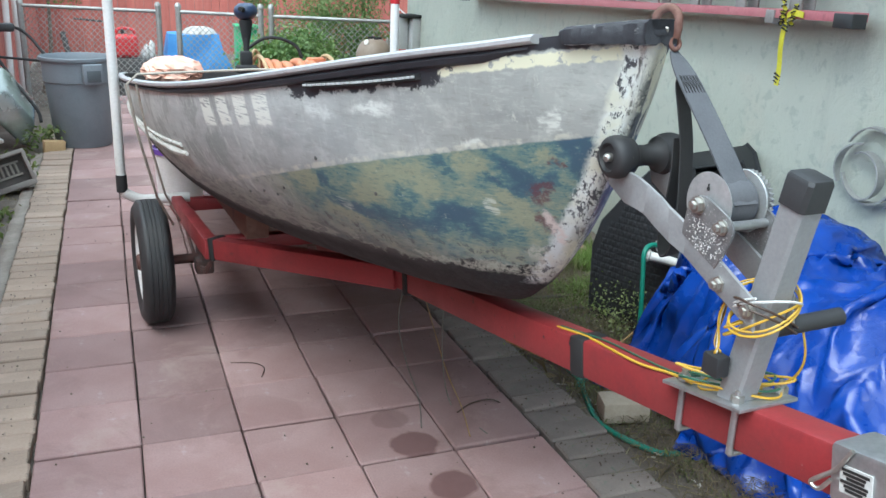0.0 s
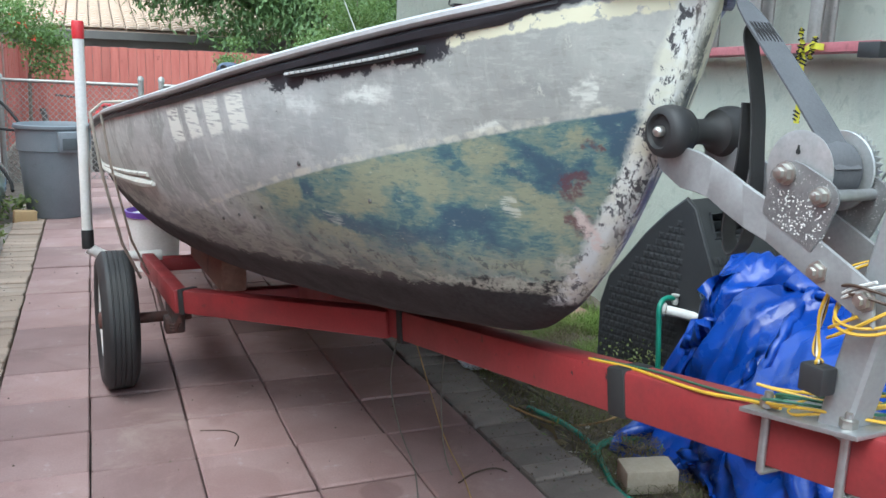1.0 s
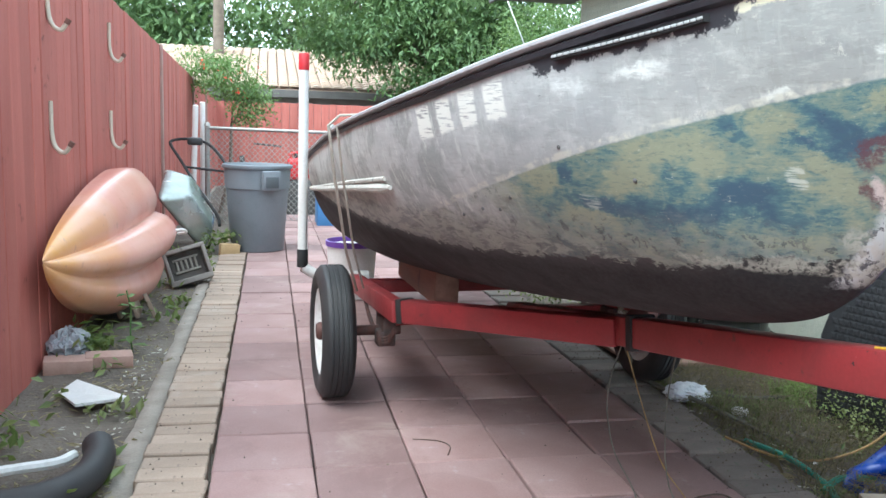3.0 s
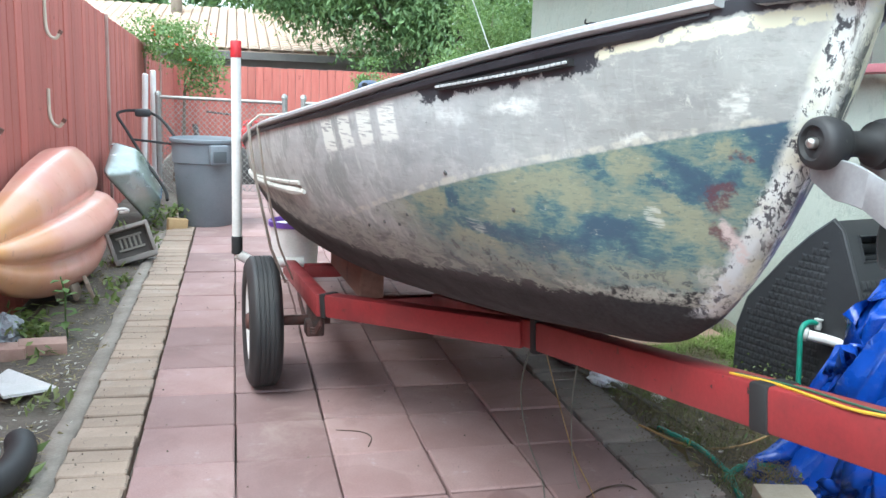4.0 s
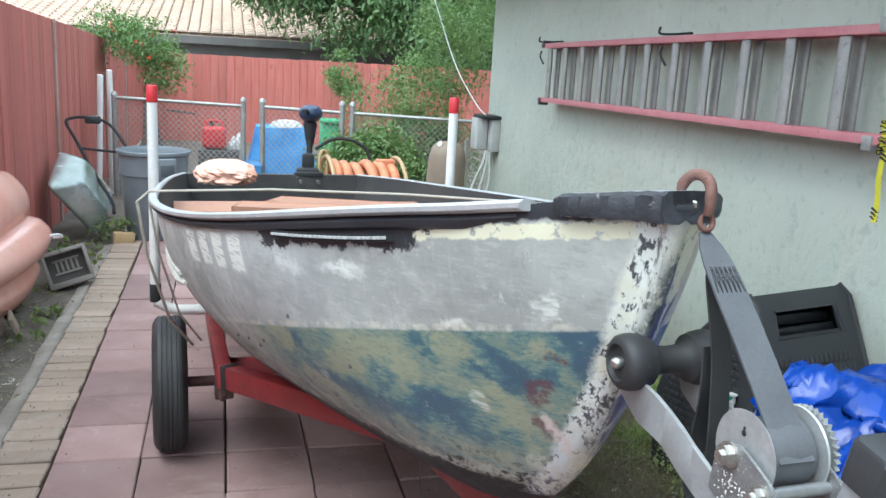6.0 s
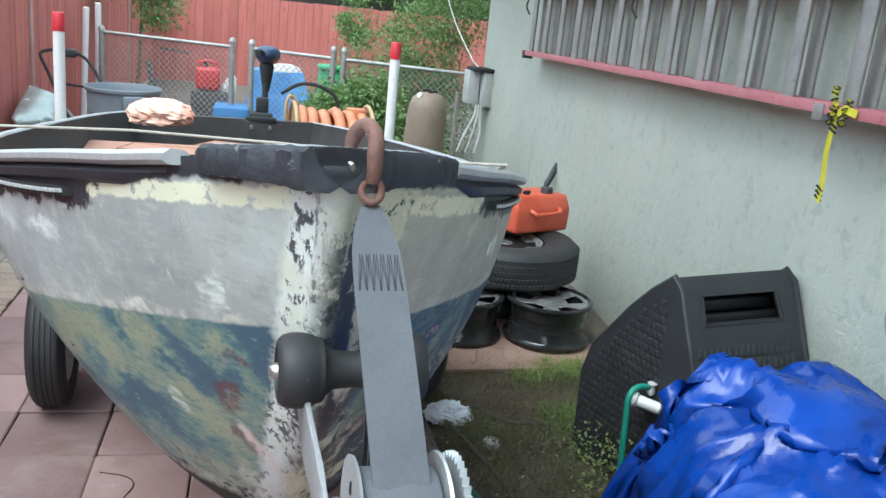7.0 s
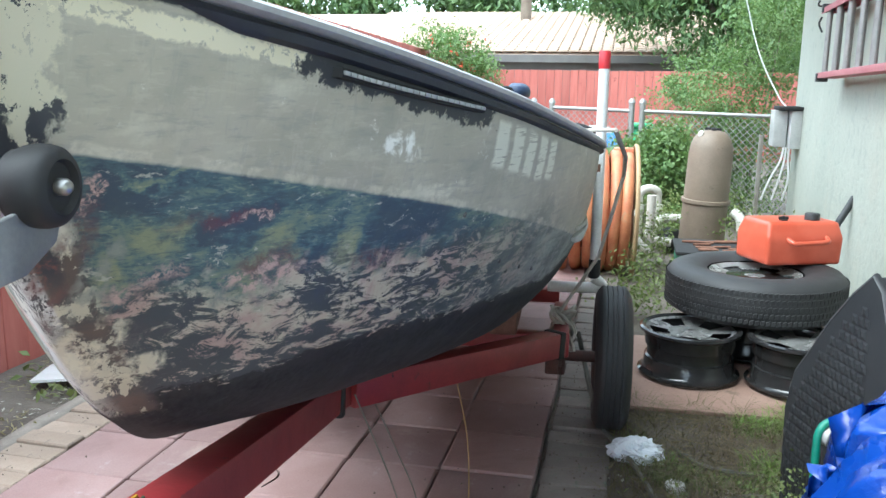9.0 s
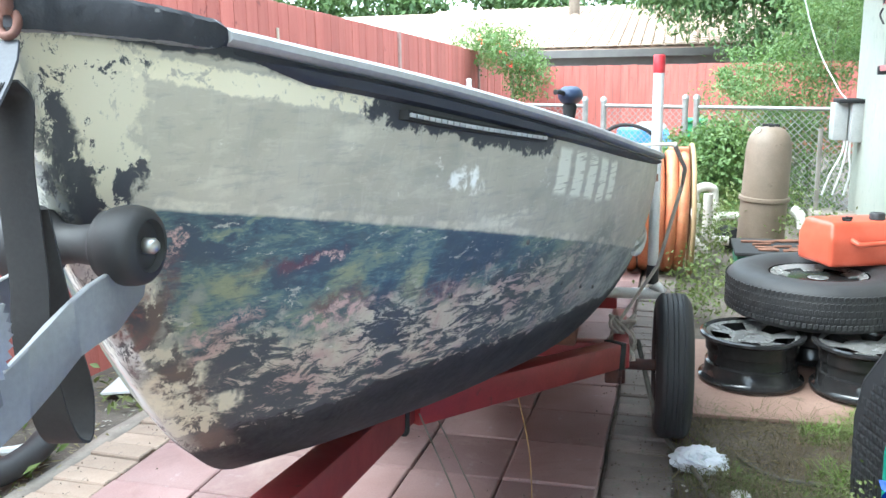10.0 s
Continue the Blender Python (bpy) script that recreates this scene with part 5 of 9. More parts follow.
# rusty hook through the bow eye
bm = fresh()
H0 = Vector((0.819, 1.346, 1.351))
HOOK_TURN = Matrix.Translation((0.820, 1.320, 0)) @ Matrix.Rotation(radians(24), 4, 'Z') @ Matrix.Translation((-0.820, -1.320, 0))
arc = [H0 + Vector((0.004 * math.sin(a), 0.022 * math.cos(a) - 0.008, 0.022 * math.sin(a) - 0.002)) for a in [math.pi * k / 12 for k in range(-1, 13)]]
arc += [H0 + Vector((0, -0.031, -0.014)), H0 + Vector((0, -0.029, -0.028))]
tube(bm, arc, 0.0075, 12, radii=[0.004, 0.006] + [0.0075] * (len(arc) - 4) + [0.007, 0.006])
hook = part("hook", bm, RUST, strap, "rusty forged hook", m=HOOK_TURN)
bm = fresh()
cen = Vector((0.820, 1.318, 1.315))
tube(bm, [cen + Vector((0.009 * math.cos(a), 0.003 * math.sin(a), 0.010 * math.sin(a))) for a in [k * math.tau / 20 for k in range(20)]], 0.004, 10, closed=True)
part("eye", bm, RUST, hook, "rusty hook eye")
bm = fresh()
box(bm, (0, 0, 0), (0.005, 0.011, 0.032), Matrix.Translation((0.805, 1.331, 1.328)) @ pose(0, 0, 0, 20, -25, 0), 0.002)
part("latch", bm, ZINC, hook, "bright spring latch", m=HOOK_TURN)
# coupler sleeve on the tongue's end
bm = fresh()
beam(bm, (0, 0.45, rail_z(0.45) - B / 2), (0, 0.875, rail_z(0.875) - B / 2), B + 0.012, B + 0.016, 0.010)
coupler = part("coupler", bm, STEEL, trailer, "galvanised coupler sleeve", m=TR)
STICKER = surf("faded_sticker", (0.62, 0.62, 0.60), (0.55, 0.55, 0.53), 30, 0.5)
INK = surf("black_print", (0.02, 0.02, 0.02), (0.03, 0.03, 0.03), 30, 0.5)
cx_ = -(B + 0.012) / 2 - 0.0015
sl = Matrix.Translation((cx_, 0.828, rail_z(0.828) - B / 2)) @ pose(0, 0, 0, math.degrees(math.atan(-0.176)))
bm = fresh()
box(bm, (0, 0, 0), (0.002, 0.052, 0.040), sl, 0.0)
sticker = part("sticker", bm, STICKER, coupler, "faded warning sticker", m=TR)
for k in range(6):
    bm = fresh()
    box(bm, (-0.0016, 0.002 * (k % 2), 0.0145 - 0.0058 * k), (0.001, 0.044 - 0.008 * (k % 3), 0.0042), sl)
    part("print_bar", bm, INK, sticker, "black print line", m=TR)
bm = fresh()
lathe(bm, [(0.008, 0), (0.008, 0.006), (0.004, 0.007)], 12, Matrix.Translation((cx_, 0.735, rail_z(0.735) - B / 2)) @ Matrix.Rotation(radians(-90), 4, 'Y'))
part("bolt", bm, INK, coupler, m=TR)
bm = fresh()
lp = Vector((cx_ - 0.006, 0.862, rail_z(0.862) - 0.045))
tube(bm, smooth_line([lp + Vector((0.006, -0.02, 0.055)), lp + Vector((0, -0.005, 0.02)), lp + Vector((-0.006, 0.012, 0.0)), lp + Vector((-0.008, 0.025, -0.016)), lp + Vector((-0.006, 0.012, -0.02)), lp], 6), 0.0035, 8)
part("safety_pin", bm, ZINC, coupler, "wire safety pin", m=TR)
bm = fresh()
tube(bm, [(0.0, 0.70, rail_z(0.70) + 0.002), (0.0, 0.70, rail_z(0.7) + 0.012)], 0.012, 12)
part("coupler_bolt", bm, TRAILER_DARK, coupler, m=TR)

# wiring loom coiled round the post
loom = thing("wiring_loom", TR @ Vector((0, 1.08, ZP)), "yellow, white and green trailer wires coiled round the post", "wires")
rw = random.Random(7)


def wire(name, pts, mat, r=0.0021, label=""):
    bm = fresh()
    tube(bm, smooth_line(pts, 6), r, 6)
    part(name, bm, mat, loom, label, m=TR)


def coil(z0, rx, ry, n, drift, tilt, ph):
    c = P0.lerp(P1, (z0 - P0.z) / (P1.z - P0.z))
    return [c + Vector((rx * math.cos(a) * (1 + 0.08 * math.sin(3 * a + ph)), ry * math.sin(a), drift * a + tilt * math.cos(a + ph))) for a in [ph + k * math.tau / 12 for k in range(n)]]


wire("yellow_wire", coil(0.935, 0.049, 0.048, 26, 0.0012, 0.03, 0.0), YELLOW_WIRE)
wire("yellow_wire", coil(0.918, 0.052, 0.048, 17, 0.002, 0.034, 1.2), YELLOW_WIRE)
wire("white_wire", coil(0.945, 0.050, 0.048, 16, 0.001, 0.026, 2.0), WHITE_WIRE)
wire("brown_wire", coil(0.92, 0.050, 0.050, 24, 0.0016, 0.03, 3.0), BROWN_WIRE)
PLUG = Vector((-0.068, 1.090, ZP + 0.070))
for k, mt in enumerate((YELLOW_WIRE, WHITE_WIRE, BROWN_WIRE, YELLOW_WIRE)):
    o = 0.006 * k
    wire(("yellow_wire", "white_wire", "brown_wire", "yellow_wire")[k], [PLUG + Vector((-0.006 + 0.004 * k, 0, 0.02)), (-0.058, 1.10 + o * 0.5, ZP + 0.10), (-0.060 + o * 0.5, 1.105, ZP + 0.15), (-0.050, 1.085 + o * 0.5, ZP + 0.20), (-0.03, 1.03, ZP + 0.235)], mt)
for k, mt in enumerate((YELLOW_WIRE, YELLOW_WIRE, GREEN_WIRE, GREEN_WIRE, YELLOW_WIRE)):
    zz = ZP + 0.012 + 0.006 * k
    pts = [Vector((-0.004 + (0.050 + 0.009 * (k % 3)) * math.cos(a + 0.3 * k), 1.115 + (0.050 + 0.014 * ((k * 2) % 3)) * math.sin(a), rail_z(1.115 + 0.06 * math.sin(a)) + 0.013 + 0.005 * k + 0.006 * math.sin(2 * a + k))) for a in [0.5 * k + j * math.tau / 11 for j in range(11 + 3 * (k % 2))]]
    wire("yellow_wire" if mt is YELLOW_WIRE else "green_wire", pts, mt)
wire("yellow_wire", [(-0.03, 1.60, rail_z(1.60) + 0.004), (-0.024, 1.50, rail_z(1.5) + 0.005), (-0.036, 1.40, rail_z(1.4) + 0.005), (-0.044, 1.30, rail_z(1.3) + 0.004), (-0.040, 1.22, rail_z(1.22) + 0.008), (-0.055, 1.15, rail_z(1.15) + 0.014)], YELLOW_WIRE, 0.0028)
wire("green_wire", [(-0.02, 1.60, rail_z(1.60) + 0.004), (-0.010, 1.45, rail_z(1.45) + 0.005), (-0.02, 1.33, rail_z(1.33) + 0.005), (-0.03, 1.22, rail_z(1.22) + 0.008), (-0.02, 1.17, rail_z(1.17) + 0.014)], GREEN_WIRE)
wire("yellow_wire", [(0.045, 1.04, 0.92), (0.056, 1.03, 0.86), (0.056, 1.04, 0.82), (0.045, 1.06, ZP + 0.03), (0.01, 1.08, ZP + 0.02)], YELLOW_WIRE)
bm = fresh()
box(bm, PLUG, (0.027, 0.036, 0.036), pose(0, 0, 0), 0.004)
part("plug", bm, BLACK_PLASTIC, loom, "black wiring plug", m=TR)

# ---- ladder on the house wall ----
LADDER_RED = surf("faded_pink_red_fibreglass", (0.46, 0.15, 0.17), (0.52, 0.21, 0.22), 5, 0.65, 0, 80, 0.1, 0.001, (0.36, 0.12, 0.13), 0.62, 14)
RUNG = surf("dull_aluminium", (0.37, 0.345, 0.325), (0.29, 0.275, 0.26), 8, 0.5, 0.35, 90, 0.15, 0.001, (0.22, 0.21, 0.2), 0.64, 18)
LX = WALL_X - 0.10
LY0, LY1 = 2.38, 6.40
ladder = thing("extension_ladder", (LX, 4.6, 1.2), "faded red extension ladder hung sideways on the wall", "ladder")


def lad_z(y, up):
    return (1.690 - 0.0085 * (y - 2.8)) if up else (1.303 - 0.0145 * (y - 2.8))


for up in (True, False):
    for lay_, dx, ya, yb in ((0, -0.035, LY0, LY1), (1, 0.028, LY0 + 0.05, LY1 + 0.03)):
        bm = fresh()
        p, q = Vector((LX + dx, ya, lad_z(ya, up))), Vector((LX + dx, yb, lad_z(yb, up)))
        s = 1 if up else -1
        beam(bm, p, q, 0.052, 0.008, 0.002)
        for e in (-1, 1):
            beam(bm, p + Vector((e * 0.023, 0, -s * 0.014)), q + Vector((e * 0.023, 0, -s * 0.014)), 0.006, 0.03, 0.002)
        part("side_rail", bm, LADDER_RED, ladder, "faded pink-red channel rail", m=HOUSE)
    for yy in (2.42, 2.80, 6.34):
        bm = fresh()
        box(bm, (LX - 0.035, yy, lad_z(yy, up) + (0.0 if up else 0.0)), (0.066, 0.05 if yy > 2.6 else 0.09, 0.05), bevel=0.004)
        part("bracket", bm, RUNG if 2.6 < yy < 6 else BLACK_PLASTIC, ladder, "grey metal guide bracket", m=HOUSE)
for lay_, dx in ((0, -0.035), (1, 0.028)):
    yy = 2.70 + 0.003 * lay_
    while yy < LY1 - 0.03:
        bm = fresh()
        lathe(bm, [(0.020, lad_z(yy, False)), (0.020, lad_z(yy, True))], 14, Matrix.Translation((LX + dx, yy, 0)) @ Matrix.Diagonal((0.8, 1.6, 1, 1)))
        part("rung", bm, RUNG, ladder, "flattened aluminium rung", m=HOUSE)
        yy += 0.323
# hanging hooks of the ladder
HOOK_STEEL = surf("dark_hook_steel", (0.05, 0.05, 0.05), (0.08, 0.075, 0.07), 20, 0.6, 0.5)
for yy in (6.38, 4.42):
    bm = fresh()
    z = lad_z(yy, True)
    tube(bm, smooth_line([(WALL_X + 0.01, yy, z + 0.03), (LX - 0.07, yy, z + 0.015), (LX - 0.08, yy, z + 0.05)], 4), 0.006, 8)
    tube(bm, smooth_line([(LX - 0.06, yy, z - 0.05), (LX - 0.075, yy - 0.02, z - 0.09), (LX - 0.06, yy - 0.06, z - 0.14)], 4), 0.006, 8)
    tagged(part("wall_hook", bm, HOOK_STEEL, m=HOUSE), "dark steel hook holding the ladder on the wall", "hook", "ladder hooks")
# yellow warning tape knotted on the lower rail
YTAPE = surf("yellow_tape", (0.66, 0.60, 0.03), (0.58, 0.52, 0.03), 20, 0.45)
wt = thing("warning_tape", HOUSE @ Vector((LX - 0.07, 2.69, 1.3)), "yellow and black warning tape knotted to the ladder", "tape")
bm = fresh()
ribbon(bm, smooth_line([(LX - 0.072, 2.70, 1.285), (LX - 0.080, 2.695, 1.20), (LX - 0.074, 2.692, 1.12), (LX - 0.082, 2.685, 1.055)], 4), 0.034, (0.25, 1, 0), 0.0012)
tape_tail = part("tail", bm, YTAPE, wt, m=HOUSE)
# twisted strands above the rail
for k, (dy, top, lean) in enumerate(((0.0, 1.395, 0.03), (-0.03, 1.36, -0.02), (0.02, 1.33, 0.0))):
    bm = fresh()
    n = 15
    ctr = [Vector((LX - 0.072 + 0.004 * math.sin(j * 1.1 + k), 2.70 + dy + lean * j / n, 1.275 + (top - 1.275) * j / n)) for j in range(n)]
    ribbon(bm, ctr, 0.017, [(math.cos(j * 0.75 + k), math.sin(j * 0.75 + k), 0.2) for j in range(n)], 0.0010)
    part("twist", bm, YTAPE, wt, "twisted yellow tape end", m=HOUSE)
    for j in range(1, n - 1, 2):
        bm = fresh()
        tube(bm, [ctr[j] + Vector((0.0085 * math.cos(a), 0.0085 * math.sin(a), 0.004 * math.sin(a + j))) for a in [q * math.tau / 8 for q in range(8)]], 0.0022, 5, closed=True)
        part("black_stripe", bm, TAPE, wt, "black stripe", m=HOUSE)
bm = fresh()
ribbon(bm, [(LX - 0.068, 2.70, 1.31), (LX - 0.075, 2.66, 1.325), (LX - 0.07, 2.61, 1.318)], 0.022, (0.1, 0.1, 1), 0.0012)
part("knot", bm, YTAPE, wt, "knotted tape round the rail", m=HOUSE)
for z in (1.066, 1.080, 1.094, 1.262, 1.276):
    bm = fresh()
    box(bm, (LX - 0.080, 2.689, z), (0.005, 0.034, 0.005), Matrix.Translation((LX - 0.080, 2.689, z)) @ pose(0, 0, 0, 20, 0, 0) @ Matrix.Translation((0.080 - LX, -2.689, -z)))
    part("black_stripe", bm, TAPE, wt, "black stripe", m=HOUSE)

# ---- black resin storage box against the wall ----
RESIN = surf("matt_black_resin", (0.026, 0.027, 0.030), (0.036, 0.037, 0.040), 6, 0.48, 0, 120, 0.15, 0.001, (0.06, 0.06, 0.06), 0.69, 30)
sb = thing("storage_box", (2.2, 3.1, -0.03), "black resin storage box with an open window", "storage box")
SBX0, SBX1, SBY = 1.985, 2.496, 2.81
prof = [(-0.26, -0.03), (-0.13, 0.42), (0.0, 0.735), (0.03, 0.765), (0.11, 0.70), (0.20, 0.61), (0.29, 0.50), (0.36, 0.42), (0.40, 0.30), (0.40, -0.03)]


def sb_at(x, d, z):
    """The box stands askew and its sides flare towards the ground."""
    lean = (x - SBX0) / (SBX1 - SBX0)
    a = (x - SBX0) + (0.76 - z) * (0.13 * lean + 0.03 * (1 - lean))
    y = SBY + 0.275 * a + 0.95 * d - 0.25 * lean * max(0.76 - z, 0)
    return Vector((min(SBX0 + 0.962 * a - 0.30 * d, wall_face(y) - 0.015), y, z * 1.015 - 0.01))


def sb_pt(x, k, off=0.0):
    return sb_at(x, prof[k][0], prof[k][1])


bm = fresh()
lft = [bm.verts.new(sb_pt(SBX0, k)) for k in range(10)]
rgt = [bm.verts.new(sb_pt(SBX1, k)) for k in range(10)]
for k in range(9):
    if k != 1:
        bm.faces.new((lft[k], lft[k + 1], rgt[k + 1], rgt[k]))
bm.faces.new(lft), bm.faces.new(list(reversed(rgt)))
# front band with an opening
A, B_, C, D = sb_pt(SBX0, 1), sb_pt(SBX1, 1), sb_pt(SBX1, 2), sb_pt(SBX0, 2)


def front(u, v, off=0.0):
    return (A.lerp(B_, u)).lerp(D.lerp(C, u), v) + Vector((0, off, 0))


win = [(0.16, 0.66), (0.84, 0.66), (0.80, 0.93), (0.17, 0.93)]
o = [lft[1], rgt[1], rgt[2], lft[2]]
i_ = [bm.verts.new(front(u, v)) for u, v in win]
j_ = [bm.verts.new(front(u, v, 0.03)) for u, v in win]
for k in range(4):
    bm.faces.new((o[k], o[(k + 1) % 4], i_[(k + 1) % 4], i_[k]))
    bm.faces.new((i_[k], i_[(k + 1) % 4], j_[(k + 1) % 4], j_[k]))
part("body", bm, RESIN, sb, smooth=25)
bm = fresh()
for k in range(3):
    beam(bm, front(0.1, 0.62 + 0.10 * k, 0.09 + 0.03 * k), front(0.9, 0.62 + 0.10 * k, 0.09 + 0.03 * k), 0.02, 0.04, 0.006)
part("inner_shelf", bm, RESIN, sb)
bm = fresh()
for (u0, v0), (u1, v1) in zip(win, win[1:] + win[:1]):
    beam(bm, front(u0, v0, 0.002), front(u1, v1, 0.002), 0.006, 0.010, 0.003, up=(0, 1, 0))
part("window_frame", bm, RESIN, sb)
# raised edge trim and basket-weave panels
bm = fresh()
tube(bm, [sb_pt(SBX0 + 0.012, k) + Vector((-0.002, 0, 0.0)) for k in range(1, 10)], 0.011, 8)
part("edge_trim", bm, RESIN, sb)
bm = fresh()
tube(bm, [sb_pt(SBX1 - 0.012, k) + Vector((0.002, 0, 0.0)) for k in range(1, 10)], 0.011, 8)
part("edge_trim", bm, RESIN, sb)


def inside(d, z):
    for k in range(2, 9):
        (d0, z0), (d1, z1) = prof[k], prof[k + 1]
        if d0 <= d <= d1:
            return z < z0 + (z1 - z0) * (d - d0) / max(d1 - d0, 1e-6) - 0.035
    return False


vs, fs = [], []
for r in range(24):
    for c in range(14):
        d, z = 0.025 + 0.026 * c + 0.013 * (r % 2), 0.02 + 0.028 * r
        if not (inside(d, z) and inside(d + 0.024, z + 0.024)):
            continue
        n0 = len(vs)
        for a, e, off in ((0, 0, 0), (0.024, 0, 0), (0.024, 0.025, 0), (0, 0.025, 0), (0.007, 0.007, 0.002), (0.017, 0.007, 0.002), (0.017, 0.018, 0.002), (0.007, 0.018, 0.002)):
            vs.append(sb_at(SBX0, d + a, z + e) + Vector((-0.96, -0.275, 0)) * (0.001 + off))
        fs += [(n0 + 4, n0 + 5, n0 + 6, n0 + 7)] + [(n0 + k, n0 + (k + 1) % 4, n0 + 4 + (k + 1) % 4, n0 + 4 + k) for k in range(4)]
w1 = sheet("weave_panel", vs, fs, RESIN, sb)
vs, fs = [], []
for r in range(20):
    for c in range(17):
        u, v = 0.05 + 0.051 * c + 0.025 * (r % 2), 0.02 + 0.062 * r
        if u > 0.91 or v > 1.24:
            continue
        a0, a1 = sb_pt(SBX0, 0), sb_pt(SBX1, 0)
        n0 = len(vs)
        for a, e, off in ((0, 0, 0), (0.047, 0, 0), (0.047, 0.055, 0), (0, 0.055, 0), (0.014, 0.015, 0.003), (0.033, 0.015, 0.003), (0.033, 0.040, 0.003), (0.014, 0.040, 0.003)):
            w_ = v + e
            p = (a0.lerp(a1, u + a).lerp(A.lerp(B_, u + a), w_) if w_ < 1 else front(u + a, (w_ - 1) * 1.9)) + Vector((0.27, -0.96, 0)) * (0.001 + off)
            vs.append(p)
        fs += [(n0 + 4, n0 + 5, n0 + 6, n0 + 7)] + [(n0 + k, n0 + (k + 1) % 4, n0 + 4 + (k + 1) % 4, n0 + 4 + k) for k in range(4)]
sheet("weave_panel", vs, fs, RESIN, sb)


def crease(p):
    """Sharp folds: ridges of folded noise."""
    a = 1 - abs(noise.noise(p * 1.0)) * 2.2
    c = 1 - abs(noise.noise(p * 2.3 + Vector((7, 3, 1)))) * 2.0
    e = 1 - abs(noise.noise(p * 5.1 + Vector((2, 9, 4)))) * 2.0
    return 0.50 * a + 0.42 * c + 0.26 * e


# ---- blue tarpaulin heaped over a drum ----
m, t, b = shader("blue_poly_tarpaulin", 0.32)
pos = t.nodes.new("ShaderNodeTexCoord").outputs["Object"]
weave = noise_tex(t, pos, 240, 2)
big = noise_tex(t, pos, 7, 4)
t.links.new(mixc(t, ramp(t, big, 0.35, 0.65), (0.006, 0.040, 0.26), (0.012, 0.062, 0.36)), b.inputs["Base Color"])
t.links.new(ramp(t, big, 0.2, 0.8, 0.20, 0.36), b.inputs["Roughness"])
# crumpled facets: each cell leans its own way
geo = t.nodes.new("ShaderNodeNewGeometry")
lean_v = geo.outputs["Normal"]
for sc, amt in ((7.0, 0.18), (17.0, 0.18)):
    wv = t.nodes.new("ShaderNodeVectorMath")
    wv.operation = 'MULTIPLY_ADD'
    nz = t.nodes.new("ShaderNodeTexNoise")
    nz.inputs["Scale"].default_value, nz.inputs["Detail"].default_value = sc * 0.7, 2.0
    t.links.new(pos, nz.inputs["Vector"])
    t.links.new(nz.outputs["Color"], wv.inputs[0])
    wv.inputs[1].default_value = (0.09, 0.09, 0.09)
    t.links.new(pos, wv.inputs[2])
    cell = t.nodes.new("ShaderNodeTexVoronoi")
    cell.inputs["Scale"].default_value = sc
    t.links.new(wv.outputs[0], cell.inputs["Vector"])
    off = t.nodes.new("ShaderNodeVectorMath")
    off.operation = 'SUBTRACT'
    t.links.new(cell.outputs["Color"], off.inputs[0])
    off.inputs[1].default_value = (0.5, 0.5, 0.5)
    add = t.nodes.new("ShaderNodeVectorMath")
    add.operation = 'MULTIPLY_ADD'
    t.links.new(off.outputs[0], add.inputs[0])
    add.inputs[1].default_value = (amt, amt, amt)
    t.links.new(lean_v, add.inputs[2])
    lean_v = add.outputs[0]
unit = t.nodes.new("ShaderNodeVectorMath")
unit.operation = 'NORMALIZE'
t.links.new(lean_v, unit.inputs[0])
bump(t, b, calc(t, "ADD", calc(t, "MULTIPLY", weave, 0.3), calc(t, "ADD", noise_tex(t, pos, 13, 3, 0.5, 1.8), calc(t, "MULTIPLY", noise_tex(t, pos, 36, 4, 0.55, 1.6), 0.5))), 0.14, 0.010)
t.links.new(unit.outputs[0], b.inputs["Normal"].links[0].from_node.inputs["Normal"])
TARP = m


# the sheet is draped: a grid of links let fall, pushed together, over a lumpy heap
NX, NY, LINK = 92, 138, 0.0215
frnd = np.random.default_rng(6)


def heap(x, y):
    rad = np.sqrt(((x - 2.08) / 0.46) ** 2 + ((y - 2.04) / 0.80) ** 2)
    h = 0.58 * (1 - np.clip(rad, 0, 1) ** 4)
    h += 0.20 * np.clip(1 - np.hypot(x - 2.03, (y - 2.60) * 0.8) / 0.17, 0, 1)
    h = np.maximum(h, 0.655 * (1 - np.clip(np.abs(x - 2.21) / 0.28, 0, 1) ** 6) * (1 - np.clip(np.abs(y - 2.34) / 0.34, 0, 1) ** 4))
    h += 0.04 * np.sin(x * 9 + 2 * np.sin(y * 5)) * np.sin(y * 7 + 1.3) * np.clip(1.1 - rad, 0, 1) + 0.08 * np.exp(-((x - 2.35) ** 2 + (y - 1.6) ** 2) / 0.08)
    return h - 0.03


gx_, gy_ = np.meshgrid(np.linspace(1.46, 2.66, NX), np.linspace(1.10, 3.02, NY))
C = np.stack([gx_, gy_, heap(gx_, gy_) + 0.05], -1)
for f_, a_ in ((3.0, 0.05), (6.0, 0.035), (11.0, 0.02)):
    for _ in range(3):
        th, ph = frnd.uniform(0, math.tau, 2)
        C[..., 2] += a_ * 0.5 * np.sin(f_ * (gx_ * math.cos(th) + gy_ * math.sin(th)) * 2 + ph)
V = np.zeros_like(C)
LINKS = [(0, 1, 1.0, 0.24), (1, 0, 1.0, 0.24), (1, 1, 2 ** 0.5, 0.16), (1, -1, 2 ** 0.5, 0.16), (0, 2, 2.0, 0.05), (2, 0, 2.0, 0.05)]
